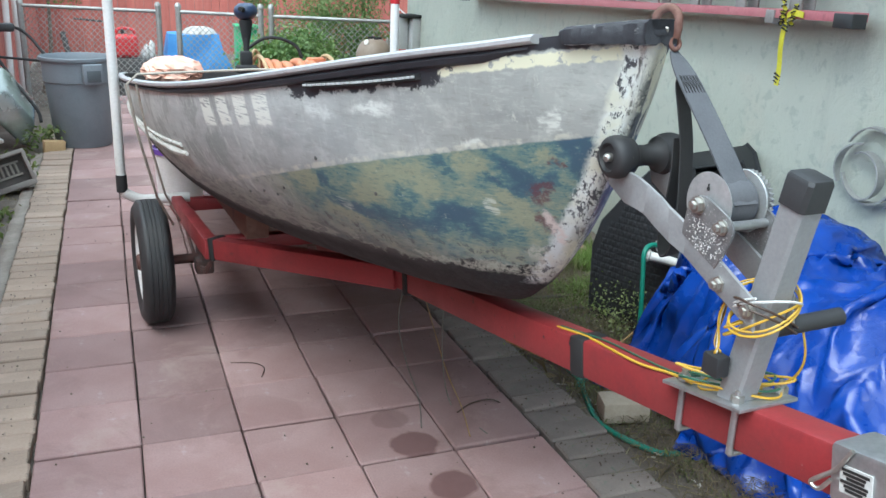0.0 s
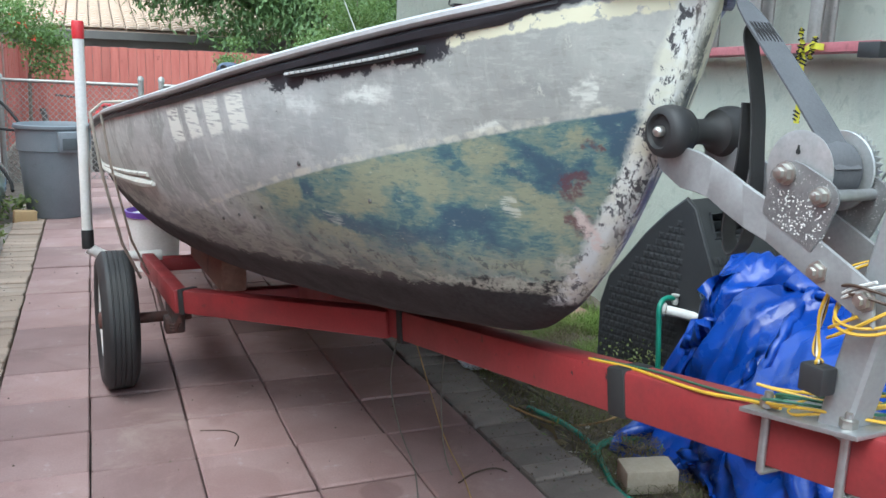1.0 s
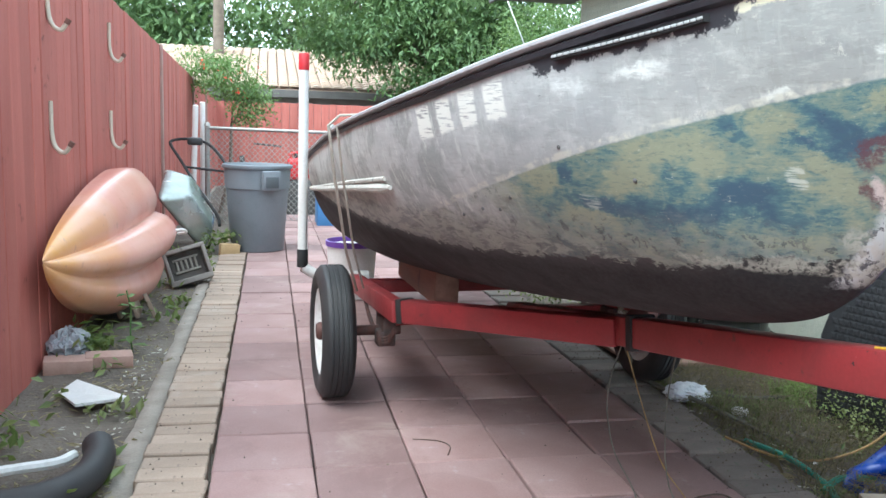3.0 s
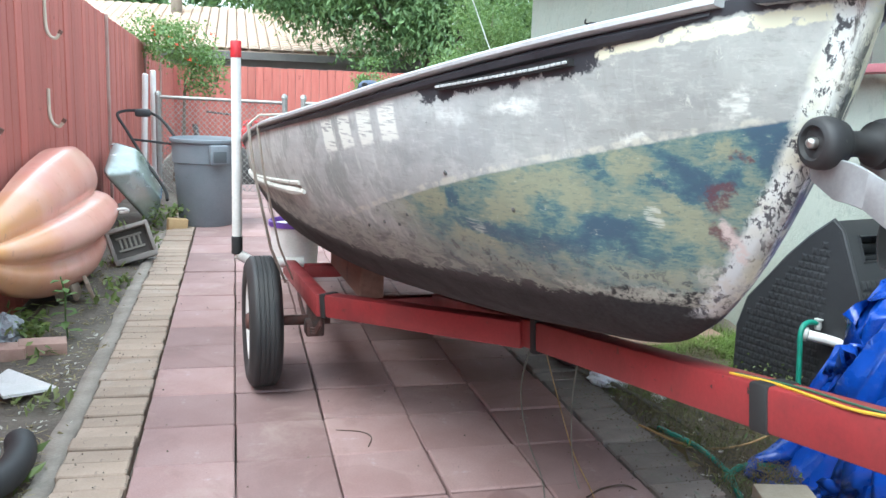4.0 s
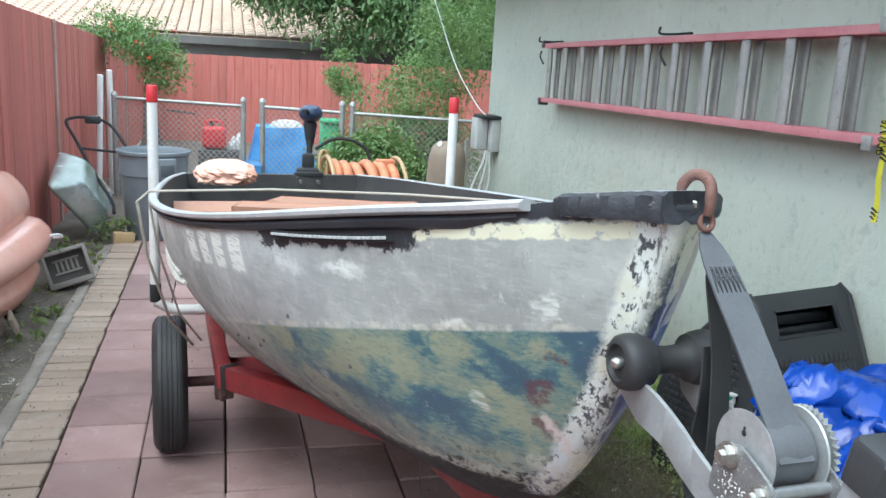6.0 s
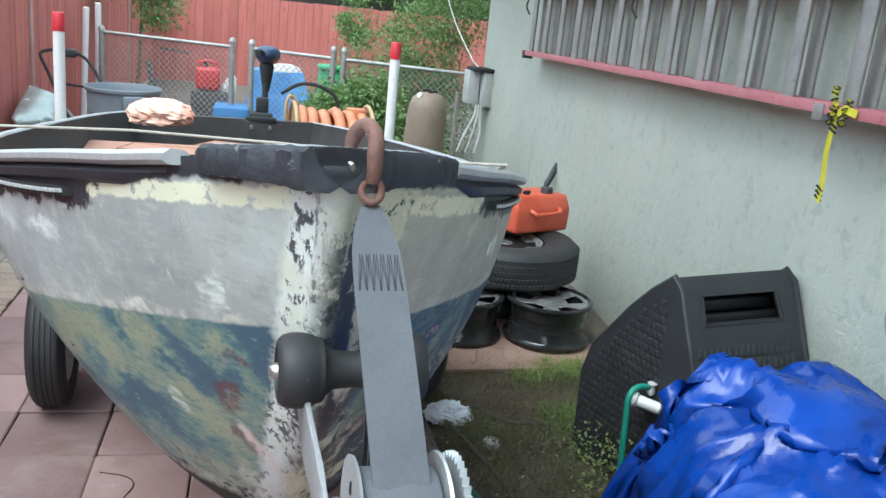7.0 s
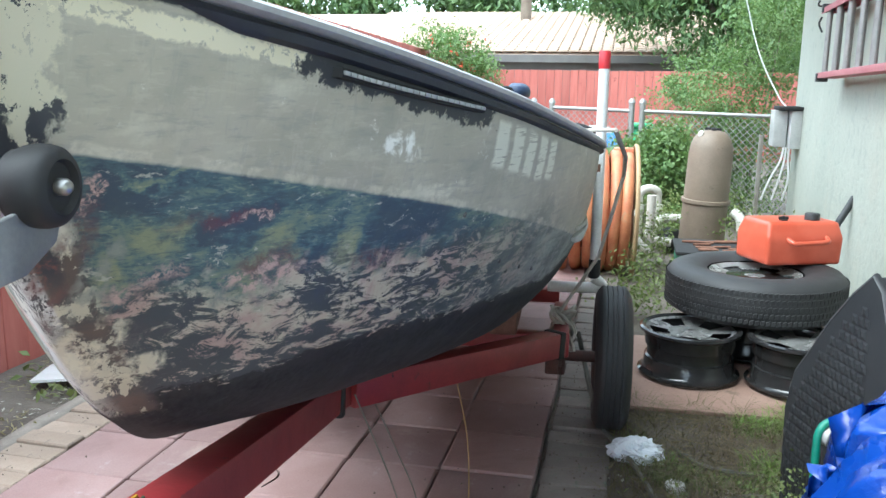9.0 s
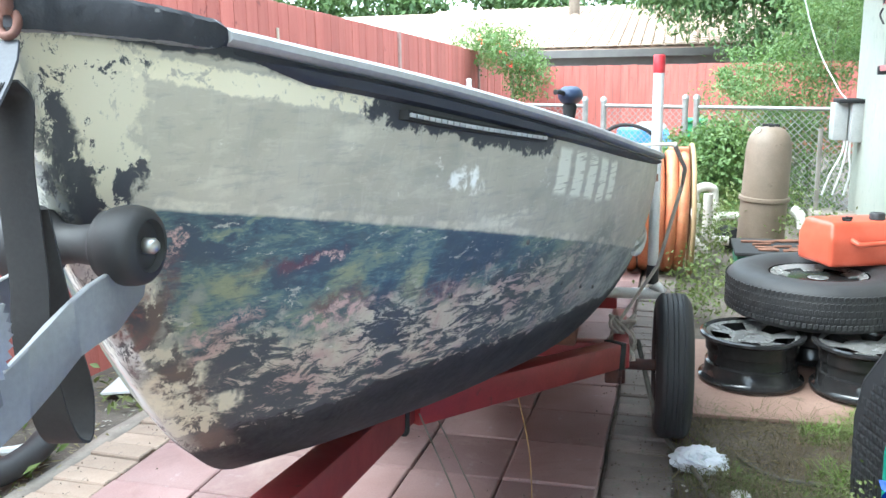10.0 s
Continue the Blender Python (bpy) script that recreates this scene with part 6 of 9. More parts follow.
for step in range(95):
    V *= 0.93
    V[..., 2] -= 0.0011
    old = C.copy()
    C = C + V
    for it in range(5):
        for di, dj, ln, k in LINKS:
            A_ = C[:NY - di, max(0, -dj):NX - max(0, dj)]
            D_ = C[di:, max(0, dj):NX + min(0, dj)]
            d_ = D_ - A_
            l_ = np.sqrt((d_ ** 2).sum(-1, keepdims=True)) + 1e-9
            c_ = d_ * (k * (l_ - LINK * ln) / l_)
            A_ += c_
            D_ -= c_
        H_ = heap(C[..., 0], C[..., 1]) + 0.004
        hit = C[..., 2] < H_
        C[..., 2] = np.maximum(np.maximum(C[..., 2], H_), -0.03)
        for q in (0, 1):
            C[..., q] = np.where(hit, C[..., q] * 0.25 + old[..., q] * 0.75, C[..., q])
        C[..., 0] = np.clip(C[..., 0], 1.56 + 0.06 * np.sin(C[..., 1] * 9) + 0.2 * np.maximum(1.75 - C[..., 1], 0), wall_face(C[..., 1]) - 0.02)
        C[..., 1] = np.clip(C[..., 1], 1.10, 3.0)
        over = np.maximum((C[..., 1] - SBY) * 0.95 - (C[..., 0] - SBX0) * 0.27 + 0.20, 0) * (C[..., 0] > 1.93)
        C[..., 0] += 0.27 * over
        C[..., 1] -= 0.96 * over
    V = np.clip(C - old, -0.02, 0.02)
# stiff creases: straight folds running across the sheet at all angles
fold = np.zeros(C.shape[:2])
for wave, high, many in ((0.58, 0.050, 3), (0.30, 0.034, 4), (0.15, 0.016, 4)):
    for _ in range(many):
        th, ph = frnd.uniform(0, math.tau, 2)
        arg = (gx_ * math.cos(th) + gy_ * math.sin(th)) / wave + ph + 0.16 * np.sin(gx_ * 5 + ph) + 0.16 * np.sin(gy_ * 4 + 2 * ph)
        patchy = np.clip(0.5 + 0.9 * np.sin(gx_ * 4.3 * math.cos(ph) + gy_ * 3.7 * math.sin(ph) + th * 3), 0, 1)
        fold += high / many ** 0.5 * patchy * (1 - 4 * np.abs(arg - np.floor(arg) - 0.5))
nrm_ = np.cross(np.gradient(C, axis=1), np.gradient(C, axis=0))
nrm_ /= np.linalg.norm(nrm_, axis=-1, keepdims=True) + 1e-9
for _ in range(6):
    nrm_[1:-1, 1:-1] = (nrm_[:-2, 1:-1] + nrm_[2:, 1:-1] + nrm_[1:-1, :-2] + nrm_[1:-1, 2:]) / 4
C = C + np.sign(nrm_[..., 2:].mean()) * nrm_ * fold[..., None]
C[..., 2] = np.maximum(C[..., 2], -0.03)
C[..., 0] = np.minimum(C[..., 0], wall_face(C[..., 1]) - 0.01)
tv = [Vector(p) for p in C.reshape(-1, 3)]
tf = [(i * NX + j, i * NX + j + 1, (i + 1) * NX + j + 1, (i + 1) * NX + j) for i in range(NY - 1) for j in range(NX - 1)]
tarp = tagged(sheet("tarpaulin", tv, tf, TARP, smooth=True), "crumpled bright blue plastic tarpaulin heaped on the ground", "tarp")
facets = tarp.modifiers.new("facets", 'DECIMATE')
facets.ratio = 0.30

# ---- tyre, rims and fuel tank ----
GLOSS_BLACK = surf("glossy_black_rim", (0.018, 0.018, 0.019), (0.028, 0.027, 0.027), 8, 0.13, 0, 60, 0.03, 0.001, (0.10, 0.09, 0.08), 0.70, 40)
RIM_FACE = surf("dirty_polished_rim", (0.68, 0.68, 0.67), (0.52, 0.52, 0.51), 12, 0.25, 0.55, 60, 0.05, 0.001, (0.08, 0.08, 0.08), 0.64, 20)
board = thing("plywood_sheet", (1.85, 4.3, -0.03), "weathered plywood sheet lying on the soil", "board")
bm = fresh()
box(bm, (1.87, 4.33, -0.004), (0.92, 0.92, 0.016), Matrix.Translation((1.87, 4.33, 0)) @ pose(0, 0, 0, 0.5, 0.6, 3) @ Matrix.Translation((-1.87, -4.33, 0)), 0.002)
part("sheet", bm, surf("weathered_plywood", (0.27, 0.165, 0.125), (0.34, 0.225, 0.175), 3, 0.85, 0, 80, 0.3, 0.002, (0.22, 0.15, 0.11), 0.6, 8), board)


def spoke_face(mm, w):
    bm = fresh()
    n = 40
    angles = [k * math.tau / n for k in range(n)]
    ring = lambda r, z: [bm.verts.new(mm @ Vector((r * math.cos(a), r * math.sin(a), z))) for a in angles]
    r0, r1, r2, r3 = ring(0.182, 0.201), ring(0.150, 0.188), ring(0.082, 0.178), ring(0.012, 0.186)
    for k in range(n):
        q = (k + 1) % n
        bm.faces.new((r0[k], r0[q], r1[q], r1[k]))
        if (k % 8) not in (2, 3, 4, 5):
            bm.faces.new((r1[k], r1[q], r2[q], r2[k]))
        bm.faces.new((r2[k], r2[q], r3[q], r3[k]))
    bm.faces.new(r3)
    bmesh.ops.solidify(bm, geom=bm.faces[:], thickness=0.006)
    part("spoke_face", bm, RIM_FACE, w, "dirty polished spoke face", smooth=30)


def car_rim(x, y, z, turn):
    w = thing("steel_wheel", (x, y, z), "black steel car rim lying flat on plywood", "rim", "rims on the plywood")
    mm = Matrix.Translation((x, y, z)) @ pose(0, 0, 0, 0, 0, turn) @ Matrix.Diagonal((1.1, 1.1, 1.0, 1))
    bm = fresh()
    lathe(bm, [(0.178, 0.0), (0.188, 0.004), (0.190, 0.014), (0.176, 0.022), (0.170, 0.03), (0.166, 0.075), (0.148, 0.085), (0.148, 0.115), (0.166, 0.125), (0.170, 0.175), (0.178, 0.182), (0.190, 0.188), (0.189, 0.198), (0.180, 0.203),
               (0.166, 0.198), (0.160, 0.17), (0.155, 0.02), (0.165, 0.004)], 48, mm, cap=False)
    barrel = part("barrel", bm, GLOSS_BLACK, w)
    spoke_face(mm, w)


car_rim(1.69, 4.275, 0.012, 10)
car_rim(2.12, 4.23, 0.012, 40)
car_rim(1.98, 4.66, 0.012, 25)
ty = thing("spare_wheel", (1.97, 4.55, 0.215), "used black car tyre lying on stacked rims", "tyre")
mm = Matrix.Translation((1.975, 4.60, 0.215)) @ Matrix.Diagonal((1.05, 1.05, 0.98, 1))
R = 0.362
half = [(0.205, 0.085), (0.225, 0.096), (0.265, 0.105), (0.310, 0.103), (0.338, 0.092), (0.352, 0.076)]
side_p = [(r, 0.108 - z) for r, z in half]
up_p = [(r, 0.108 + z) for r, z in reversed(half)]
bm = fresh()
lathe(bm, [(0.195, 0.03)] + side_p + [(R, 0.045), (R + 0.002, 0.108), (R, 0.171)] + up_p + [(0.195, 0.186)], 72, mm, cap=False)
body = part("carcass", bm, RUBBER, ty)
tv, tf = [], []
for r in range(5):
    for k in range(112):
        a = (k + 0.5 * (r % 2)) * math.tau / 112
        z = 0.048 + 0.030 * r
        n0 = len(tv)
        for da, dz, rr in ((0, 0, R), (0.043, 0.004, R), (0.047, 0.025, R), (0.005, 0.021, R), (0.003, 0.002, R + 0.0035), (0.041, 0.006, R + 0.0035), (0.044, 0.023, R + 0.0035), (0.007, 0.019, R + 0.0035)):
            tv.append(mm @ Vector((rr * math.cos(a + da), rr * math.sin(a + da), z + dz - 0.015)))
        tf += [(n0 + 4, n0 + 5, n0 + 6, n0 + 7)] + [(n0 + j, n0 + (j + 1) % 4, n0 + 4 + (j + 1) % 4, n0 + 4 + j) for j in range(4)]
tagged(sheet("tread", tv, tf, RUBBER, body), kind="stuff")
bm = fresh()
lathe(bm, [(0.200, 0.165), (0.207, 0.186), (0.195, 0.180), (0.180, 0.10), (0.10, 0.06), (0.005, 0.06)], 40, mm)
part("rim", bm, GLOSS_BLACK, ty, "black rim barrel inside the tyre")
spoke_face(Matrix.Translation((1.975, 4.60, 0.194)) @ pose(0, 0, 0, 0, 0, 20) @ Matrix.Diagonal((1.08, 1.08, 1.0, 1)), ty)

m, t, b = shader("orange_red_plastic", 0.38)
pos = t.nodes.new("ShaderNodeTexCoord").outputs["Object"]
t.links.new(mixc(t, ramp(t, noise_tex(t, pos, 8, 4), 0.35, 0.65), (0.50, 0.078, 0.038), (0.58, 0.11, 0.06)), b.inputs["Base Color"])
bump(t, b, noise_tex(t, pos, 160, 3), 0.12, 0.001)
FUEL = m
fc = thing("fuel_tank", (2.16, 4.70, 0.425), "orange-red portable boat fuel tank standing on the tyre", "fuel tank")
fm = Matrix.Translation((2.13, 4.76, 0.423)) @ pose(0, 0, 0, 0, 1, 25) @ Matrix.Diagonal((1.07, 1.0, 1.04, 1))
bm = fresh()
lo = [(-0.175, -0.125), (0.175, -0.125), (0.175, 0.125), (-0.175, 0.125)]
v0 = [bm.verts.new(fm @ Vector((a, c, 0.0))) for a, c in lo]
v1 = [bm.verts.new(fm @ Vector((a * 1.02, c * 1.02, 0.115))) for a, c in lo]
v2 = [bm.verts.new(fm @ Vector((a * 0.94, c * 0.80, 0.185))) for a, c in lo]
bm.faces.new(v0), bm.faces.new(v2)
for p, q in ((v0, v1), (v1, v2)):
    for k in range(4):
        bm.faces.new((p[k], p[(k + 1) % 4], q[(k + 1) % 4], q[k]))
bmesh.ops.bevel(bm, geom=bm.edges[:], offset=0.022, segments=4, affect='EDGES', profile=0.6)
tank_body = part("body", bm, FUEL, fc)
bm = fresh()
tube(bm, smooth_line([fm @ Vector(p) for p in ((-0.085, -0.118, 0.115), (-0.08, -0.145, 0.105), (-0.06, -0.158, 0.10), (0.06, -0.158, 0.105), (0.09, -0.145, 0.11), (0.095, -0.118, 0.12))], 5), 0.011, 10)
part("carry_handle", bm, FUEL, fc, "moulded carrying handle")
bm = fresh()
lathe(bm, [(0.030, 0.0), (0.031, 0.004), (0.031, 0.032), (0.028, 0.036), (0.010, 0.037)], 18, fm @ Matrix.Translation((0.070, -0.045, 0.178)))
part("filler_cap", bm, BLACK_PLASTIC, fc, "black ribbed filler cap")
bm = fresh()
lathe(bm, [(0.018, 0.0), (0.018, 0.012), (0.008, 0.014), (0.008, 0.024), (0.004, 0.026)], 14, fm @ Matrix.Translation((-0.072, -0.055, 0.178)))
box(bm, (-0.072, -0.055, 0.196), (0.045, 0.012, 0.012), fm, 0.003)
part("fuel_connector", bm, TAPE, fc, "black fuel connector")
# handle leaning on the wall behind
bm = fresh()
tube(bm, [(2.30, 5.55, -0.03), (2.64, 5.78, 0.60)], 0.014, 10)
lathe(bm, [(0.018, 0), (0.020, 0.01), (0.020, 0.16), (0.016, 0.17)], 12, along((2.56, 5.73, 0.46), (2.65, 5.785, 0.615)) @ Matrix.Rotation(radians(-90), 4, 'X'))
tagged(part("tool_handle", bm, BLACK_PLASTIC), "black tool handle leaning against the stucco wall", "tool")
# green tub with a grille lid holding cut sticks
GREEN_TUB = surf("green_plastic", (0.02, 0.13, 0.075), (0.03, 0.17, 0.10), 8, 0.45)
STICK = surf("brown_sticks", (0.15, 0.065, 0.04), (0.22, 0.11, 0.07), 20, 0.8)
tb = thing("green_tub", (2.0, 5.85, -0.03), "green plastic tub topped with a dark grille and sticks", "tub")
bm = fresh()
box(bm, (1.96, 5.88, 0.105), (0.50, 0.42, 0.27), bevel=0.02)
part("tub", bm, GREEN_TUB, tb)
bm = fresh()
box(bm, (1.96, 5.88, 0.25), (0.53, 0.45, 0.022), bevel=0.006)
part("grille", bm, TAPE, tb, "dark lid")
rs = random.Random(3)
for k in range(22):
    bm = fresh()
    x, y = 1.76 + 0.40 * rs.random(), 5.70 + 0.34 * rs.random()
    tube(bm, [(x - 0.05, y + rs.uniform(-0.02, 0.02), 0.267), (x + 0.05, y + rs.uniform(-0.02, 0.02), 0.271)], 0.008, 6)
    part("stick", bm, STICK, tb, "cut brown stick")

# ---- pool filter, pipes and hose reel behind the boat ----
TAN_TANK = surf("brown_tank", (0.19, 0.145, 0.105), (0.235, 0.18, 0.135), 6, 0.6, 0, 90, 0.08, 0.001, (0.14, 0.11, 0.08), 0.64, 16)
OLD_PVC = surf("stained_white_pipe", (0.58, 0.56, 0.50), (0.48, 0.45, 0.39), 12, 0.5, 0, 90, 0.05, 0.001, (0.30, 0.27, 0.22), 0.62, 20)
pf = thing("pool_filter", (1.94, 6.85, -0.1), "tall brown domed filter tank beside the house", "filter tank")
fm = Matrix.Translation((1.93, 6.90, -0.1)) @ pose(0, 0, 0, 1.5, 2.0, 0) @ Matrix.Diagonal((0.82, 0.82, 1, 1))
bm = fresh()
lathe(bm, [(0.19, 0.0), (0.195, 0.02), (0.188, 0.47), (0.190, 0.49)], 40, fm)
part("lower_shell", bm, TAN_TANK, pf)
bm = fresh()
lathe(bm, [(0.19, 0.485), (0.203, 0.49), (0.205, 0.502), (0.203, 0.514), (0.19, 0.518)], 40, fm)
part("clamp_band", bm, TAN_TANK, pf, "brown clamp band")
bm = fresh()
lathe(bm, [(0.186, 0.516), (0.182, 0.82), (0.174, 0.88), (0.154, 0.935), (0.112, 0.975), (0.06, 0.992), (0.01, 0.995)], 40, fm)
part("dome", bm, TAN_TANK, pf)
bm = fresh()
for k in range(4):
    box(bm, (0.045 * math.cos(k * 1.57), 0.045 * math.sin(k * 1.57), 0.992), (0.045, 0.022, 0.035), fm, 0.004)
part("knob", bm, TAPE, pf, "black lid knob")
bm = fresh()
lathe(bm, [(0.022, 0.0), (0.024, 0.004), (0.024, 0.014), (0.02, 0.016)], 16, fm @ Matrix.Translation((-0.10, -0.07, 0.965)) @ pose(0, 0, 0, 60, 0, -40))
part("gauge", bm, OLD_PVC, pf, "small white gauge")


def pipe(pts, r, label, mat=OLD_PVC, name="pipe_run"):
    bm = fresh()
    tube(bm, smooth_line(pts, 6), r, 12)
    return tagged(part(name, bm, mat), label, "pipe")


pr = thing("pump_pipes", (1.58, 7.4, -0.1), "stained white plastic pump pipes with elbows", "pipe")
for pts in ([(1.50, 7.40, -0.1), (1.50, 7.40, 0.28), (1.50, 7.40, 0.36), (1.55, 7.42, 0.40), (1.62, 7.44, 0.39), (1.64, 7.45, 0.32), (1.64, 7.45, -0.1)],
            [(1.66, 7.30, -0.1), (1.66, 7.30, 0.10), (1.66, 7.30, 0.17), (1.72, 7.30, 0.20), (1.95, 7.25, 0.20)],
            [(1.44, 7.0, 0.12), (1.50, 7.0, 0.06), (1.56, 7.0, 0.0), (1.585, 7.0, -0.05), (1.585, 7.0, -0.14)], [(1.585, 7.05, 0.40), (1.585, 7.05, 0.20), (1.585, 7.05, 0.12), (1.63, 7.05, 0.07), (1.74, 7.05, 0.06)],
            [(2.10, 6.60, 0.37), (2.135, 6.58, 0.345), (2.155, 6.56, 0.31), (2.16, 6.55, 0.25)]):
    bm = fresh()
    tube(bm, smooth_line(pts, 5), 0.034, 12)
    part("pipe", bm, OLD_PVC, pr)
for x, y, z in ((1.50, 7.40, 0.22), (1.64, 7.45, 0.22), (1.66, 7.30, 0.08)):
    bm = fresh()
    lathe(bm, [(0.038, 0), (0.044, 0.004), (0.044, 0.06), (0.038, 0.064)], 14, Matrix.Translation((x, y, z)))
    part("collar", bm, OLD_PVC, pr)
bm = fresh()
lathe(bm, [(0.05, 0), (0.085, 0.01), (0.085, 0.16), (0.05, 0.17)], 20, Matrix.Translation((1.72, 7.25, 0.06)) @ pose(0, 0, 0, 90, 0, 20))
part("pump", bm, TAPE, pr, "black pump housing")

HOSE = surf("orange_hose", (0.58, 0.24, 0.11), (0.50, 0.16, 0.08), 10, 0.5, 0, 90, 0.1, 0.001, (0.45, 0.25, 0.14), 0.62, 14)
REEL_TAN = surf("tan_reel", (0.45, 0.32, 0.17), (0.38, 0.26, 0.14), 8, 0.6)
hr = thing("hose_reel", (1.21, 6.35, -0.1), "reel wound with thick orange hose", "hose reel")
rm = Matrix.Translation((1.20, 6.35, 0.38)) @ pose(0, 0, 0, 0, 0, 3) @ Matrix.Rotation(radians(90), 4, 'Y')
for e in (-0.25, 0.25):
    bm = fresh()
    tube(bm, [rm @ Vector((0.425 * math.cos(a), 0.425 * math.sin(a), e)) for a in [k * math.tau / 48 for k in range(48)]], 0.014, 8, closed=True)
    fl = part("flange", bm, REEL_TAN, hr, "tan reel hoop")
    for k in range(6):
        bm = fresh()
        a = k * math.tau / 6
        tube(bm, [rm @ Vector((0.05 * math.cos(a), 0.05 * math.sin(a), e)), rm @ Vector((0.42 * math.cos(a), 0.42 * math.sin(a), e))], 0.010, 6)
        part("spoke", bm, REEL_TAN, fl)
bm = fresh()
lathe(bm, [(0.25, -0.24), (0.25, 0.24)], 32, rm)
part("drum", bm, STICK, hr, "dark reel drum")
for k in range(6):
    bm = fresh()
    z = -0.20 + 0.078 * k
    tube(bm, [rm @ Vector(((0.375 - 0.01 * (k % 3)) * math.cos(a), (0.375 - 0.01 * (k % 3)) * math.sin(a), z + 0.012 * math.sin(a + k))) for a in [j * math.tau / 40 for j in range(40)]], 0.037, 10, closed=True)
    part("hose_turn", bm, HOSE, hr, "turn of orange hose")
bm = fresh()
box(bm, rm @ Vector((-0.375, 0.02, 0.17)), (0.13, 0.10, 0.07), bevel=0.01)
part("hose_end_block", bm, HOSE, hr, "orange end fitting")
bm = fresh()
tube(bm, smooth_line([(0.98, 6.42, 0.78), (0.93, 6.40, 0.84), (0.90, 6.38, 0.78), (0.91, 6.37, 0.62), (0.96, 6.36, 0.55)], 6), 0.012, 8)
part("loose_rope", bm, REEL_TAN, hr, "loose tan rope")
bm = fresh()
tube(bm, smooth_line([(0.86, 6.30, 0.86), (0.98, 6.30, 0.93), (1.10, 6.28, 0.93), (1.20, 6.27, 0.88), (1.24, 6.26, 0.80)], 6), 0.012, 8)
part("crank_bow", bm, TAPE, hr, "black bent handle")

# ---- grey service boxes on the house corner ----
BOX_GREY = surf("grey_enamel", (0.47, 0.47, 0.45), (0.40, 0.40, 0.385), 8, 0.5, 0, 90, 0.05, 0.001, (0.33, 0.31, 0.28), 0.66, 14)
mb = thing("service_boxes", (2.55, 7.95, 0.7), "grey electrical service boxes fixed at the house corner", "meter box")
bm = fresh()
box(bm, (2.69, 8.04, 0.853), (0.088, 0.24, 0.30), bevel=0.008)
part("cabinet", bm, BOX_GREY, mb)
bm = fresh()
box(bm, (2.585, 8.12, 0.857), (0.105, 0.20, 0.29), bevel=0.008)
part("cabinet", bm, BOX_GREY, mb)
bm = fresh()
box(bm, (2.64, 8.05, 1.02), (0.19, 0.30, 0.03), pose(0, 0, 0), 0.01)
part("rain_hood", bm, TAPE, mb, "dark hood")
for k in range(3):
    bm = fresh()
    tube(bm, smooth_line([(2.62 + 0.02 * k, 8.0, 0.71), (2.60 + 0.03 * k, 7.99, 0.60), (2.53 + 0.07 * k, 7.98, 0.45), (2.48 + 0.08 * k, 8.0, 0.28)], 5), 0.008, 6)
    part("cable", bm, WHITE_WIRE, mb, "pale cable")
bm = fresh()
box(bm, (2.45, 8.05, 0.35), (0.03, 0.05, 0.9), bevel=0.004)
part("stake", bm, surf("grey_stake", (0.24, 0.22, 0.19), (0.18, 0.165, 0.14), 10, 0.85), mb, "grey timber stake")
bm = fresh()
for k in range(2):
    box(bm, (2.50 + 0.15 * k, 8.0 - 0.1 * k, 0.05), (0.19, 0.3, 0.2), bevel=0.012)
tagged(part("concrete_block", bm, STONE_CURB), "rough grey concrete blocks below the service boxes", "block")
bm = fresh()
tube(bm, smooth_line([(2.62, 8.05, 1.03), (2.58, 8.25, 1.12), (2.46, 8.6, 1.45), (2.36, 9.0, 1.95), (2.22, 9.8, 2.9), (2.1, 10.6, 4.2)], 6), 0.006, 6)
tagged(part("overhead_cable", bm, WHITE_WIRE), "thin pale cable running up into the tree", "cable")

# ---- trolling motor on the transom ----
MOTOR_BLUE = surf("dark_blue_housing", (0.02, 0.035, 0.075), (0.03, 0.05, 0.10), 10, 0.4)
tm = thing("trolling_motor", (0.735, 5.45, 0.75), "dark blue and black trolling motor clamped to the transom", "outboard motor")
bm = fresh()
lathe(bm, [(0.02, 0.0), (0.055, 0.01), (0.080, 0.035), (0.085, 0.055), (0.078, 0.08), (0.05, 0.10), (0.01, 0.105)], 24, Matrix.Translation((0.760, 5.64, 1.09)) @ pose(0, 0, 0, -6) @ Matrix.Diagonal((0.85, 1.25, 1, 1)))
part("head", bm, MOTOR_BLUE, tm)
bm = fresh()
tube(bm, [(0.758, 5.64, 1.10), (0.742, 5.56, 0.50), (0.735, 5.55, 0.2)], 0.018, 12)
part("shaft", bm, TAPE, tm)
bm = fresh()
lathe(bm, [(0.034, 0), (0.042, 0.02), (0.030, 0.10), (0.018, 0.16)], 16, Matrix.Translation((0.757, 5.635, 1.02)) @ pose(0, 0, 0, 180) @ Matrix.Translation((0, 0, -0.08)))
part("collar", bm, TAPE, tm)
bm = fresh()
tube(bm, smooth_line([(0.745, 5.60, 1.14), (0.72, 5.52, 1.165), (0.70, 5.46, 1.165)], 5), 0.014, 10)
part("tiller", bm, TAPE, tm, "black tiller handle")
bm = fresh()
box(bm, (0.735, 5.49, 0.79), (0.13, 0.10, 0.08), bevel=0.012)
box(bm, (0.735, 5.43, 0.80), (0.17, 0.03, 0.03), bevel=0.008)
box(bm, (0.74, 5.55, 0.86), (0.07, 0.07, 0.10), bevel=0.012)
part("clamp", bm, TAPE, tm, "black clamp bracket")
for e in (-1, 1):
    bm = fresh()
    tube(bm, [(0.735 + e * 0.05, 5.40, 0.765), (0.735 + e * 0.05, 5.36, 0.762)], 0.010, 10)
    part("clamp_screw", bm, ZINC, tm, "bright clamp screw")

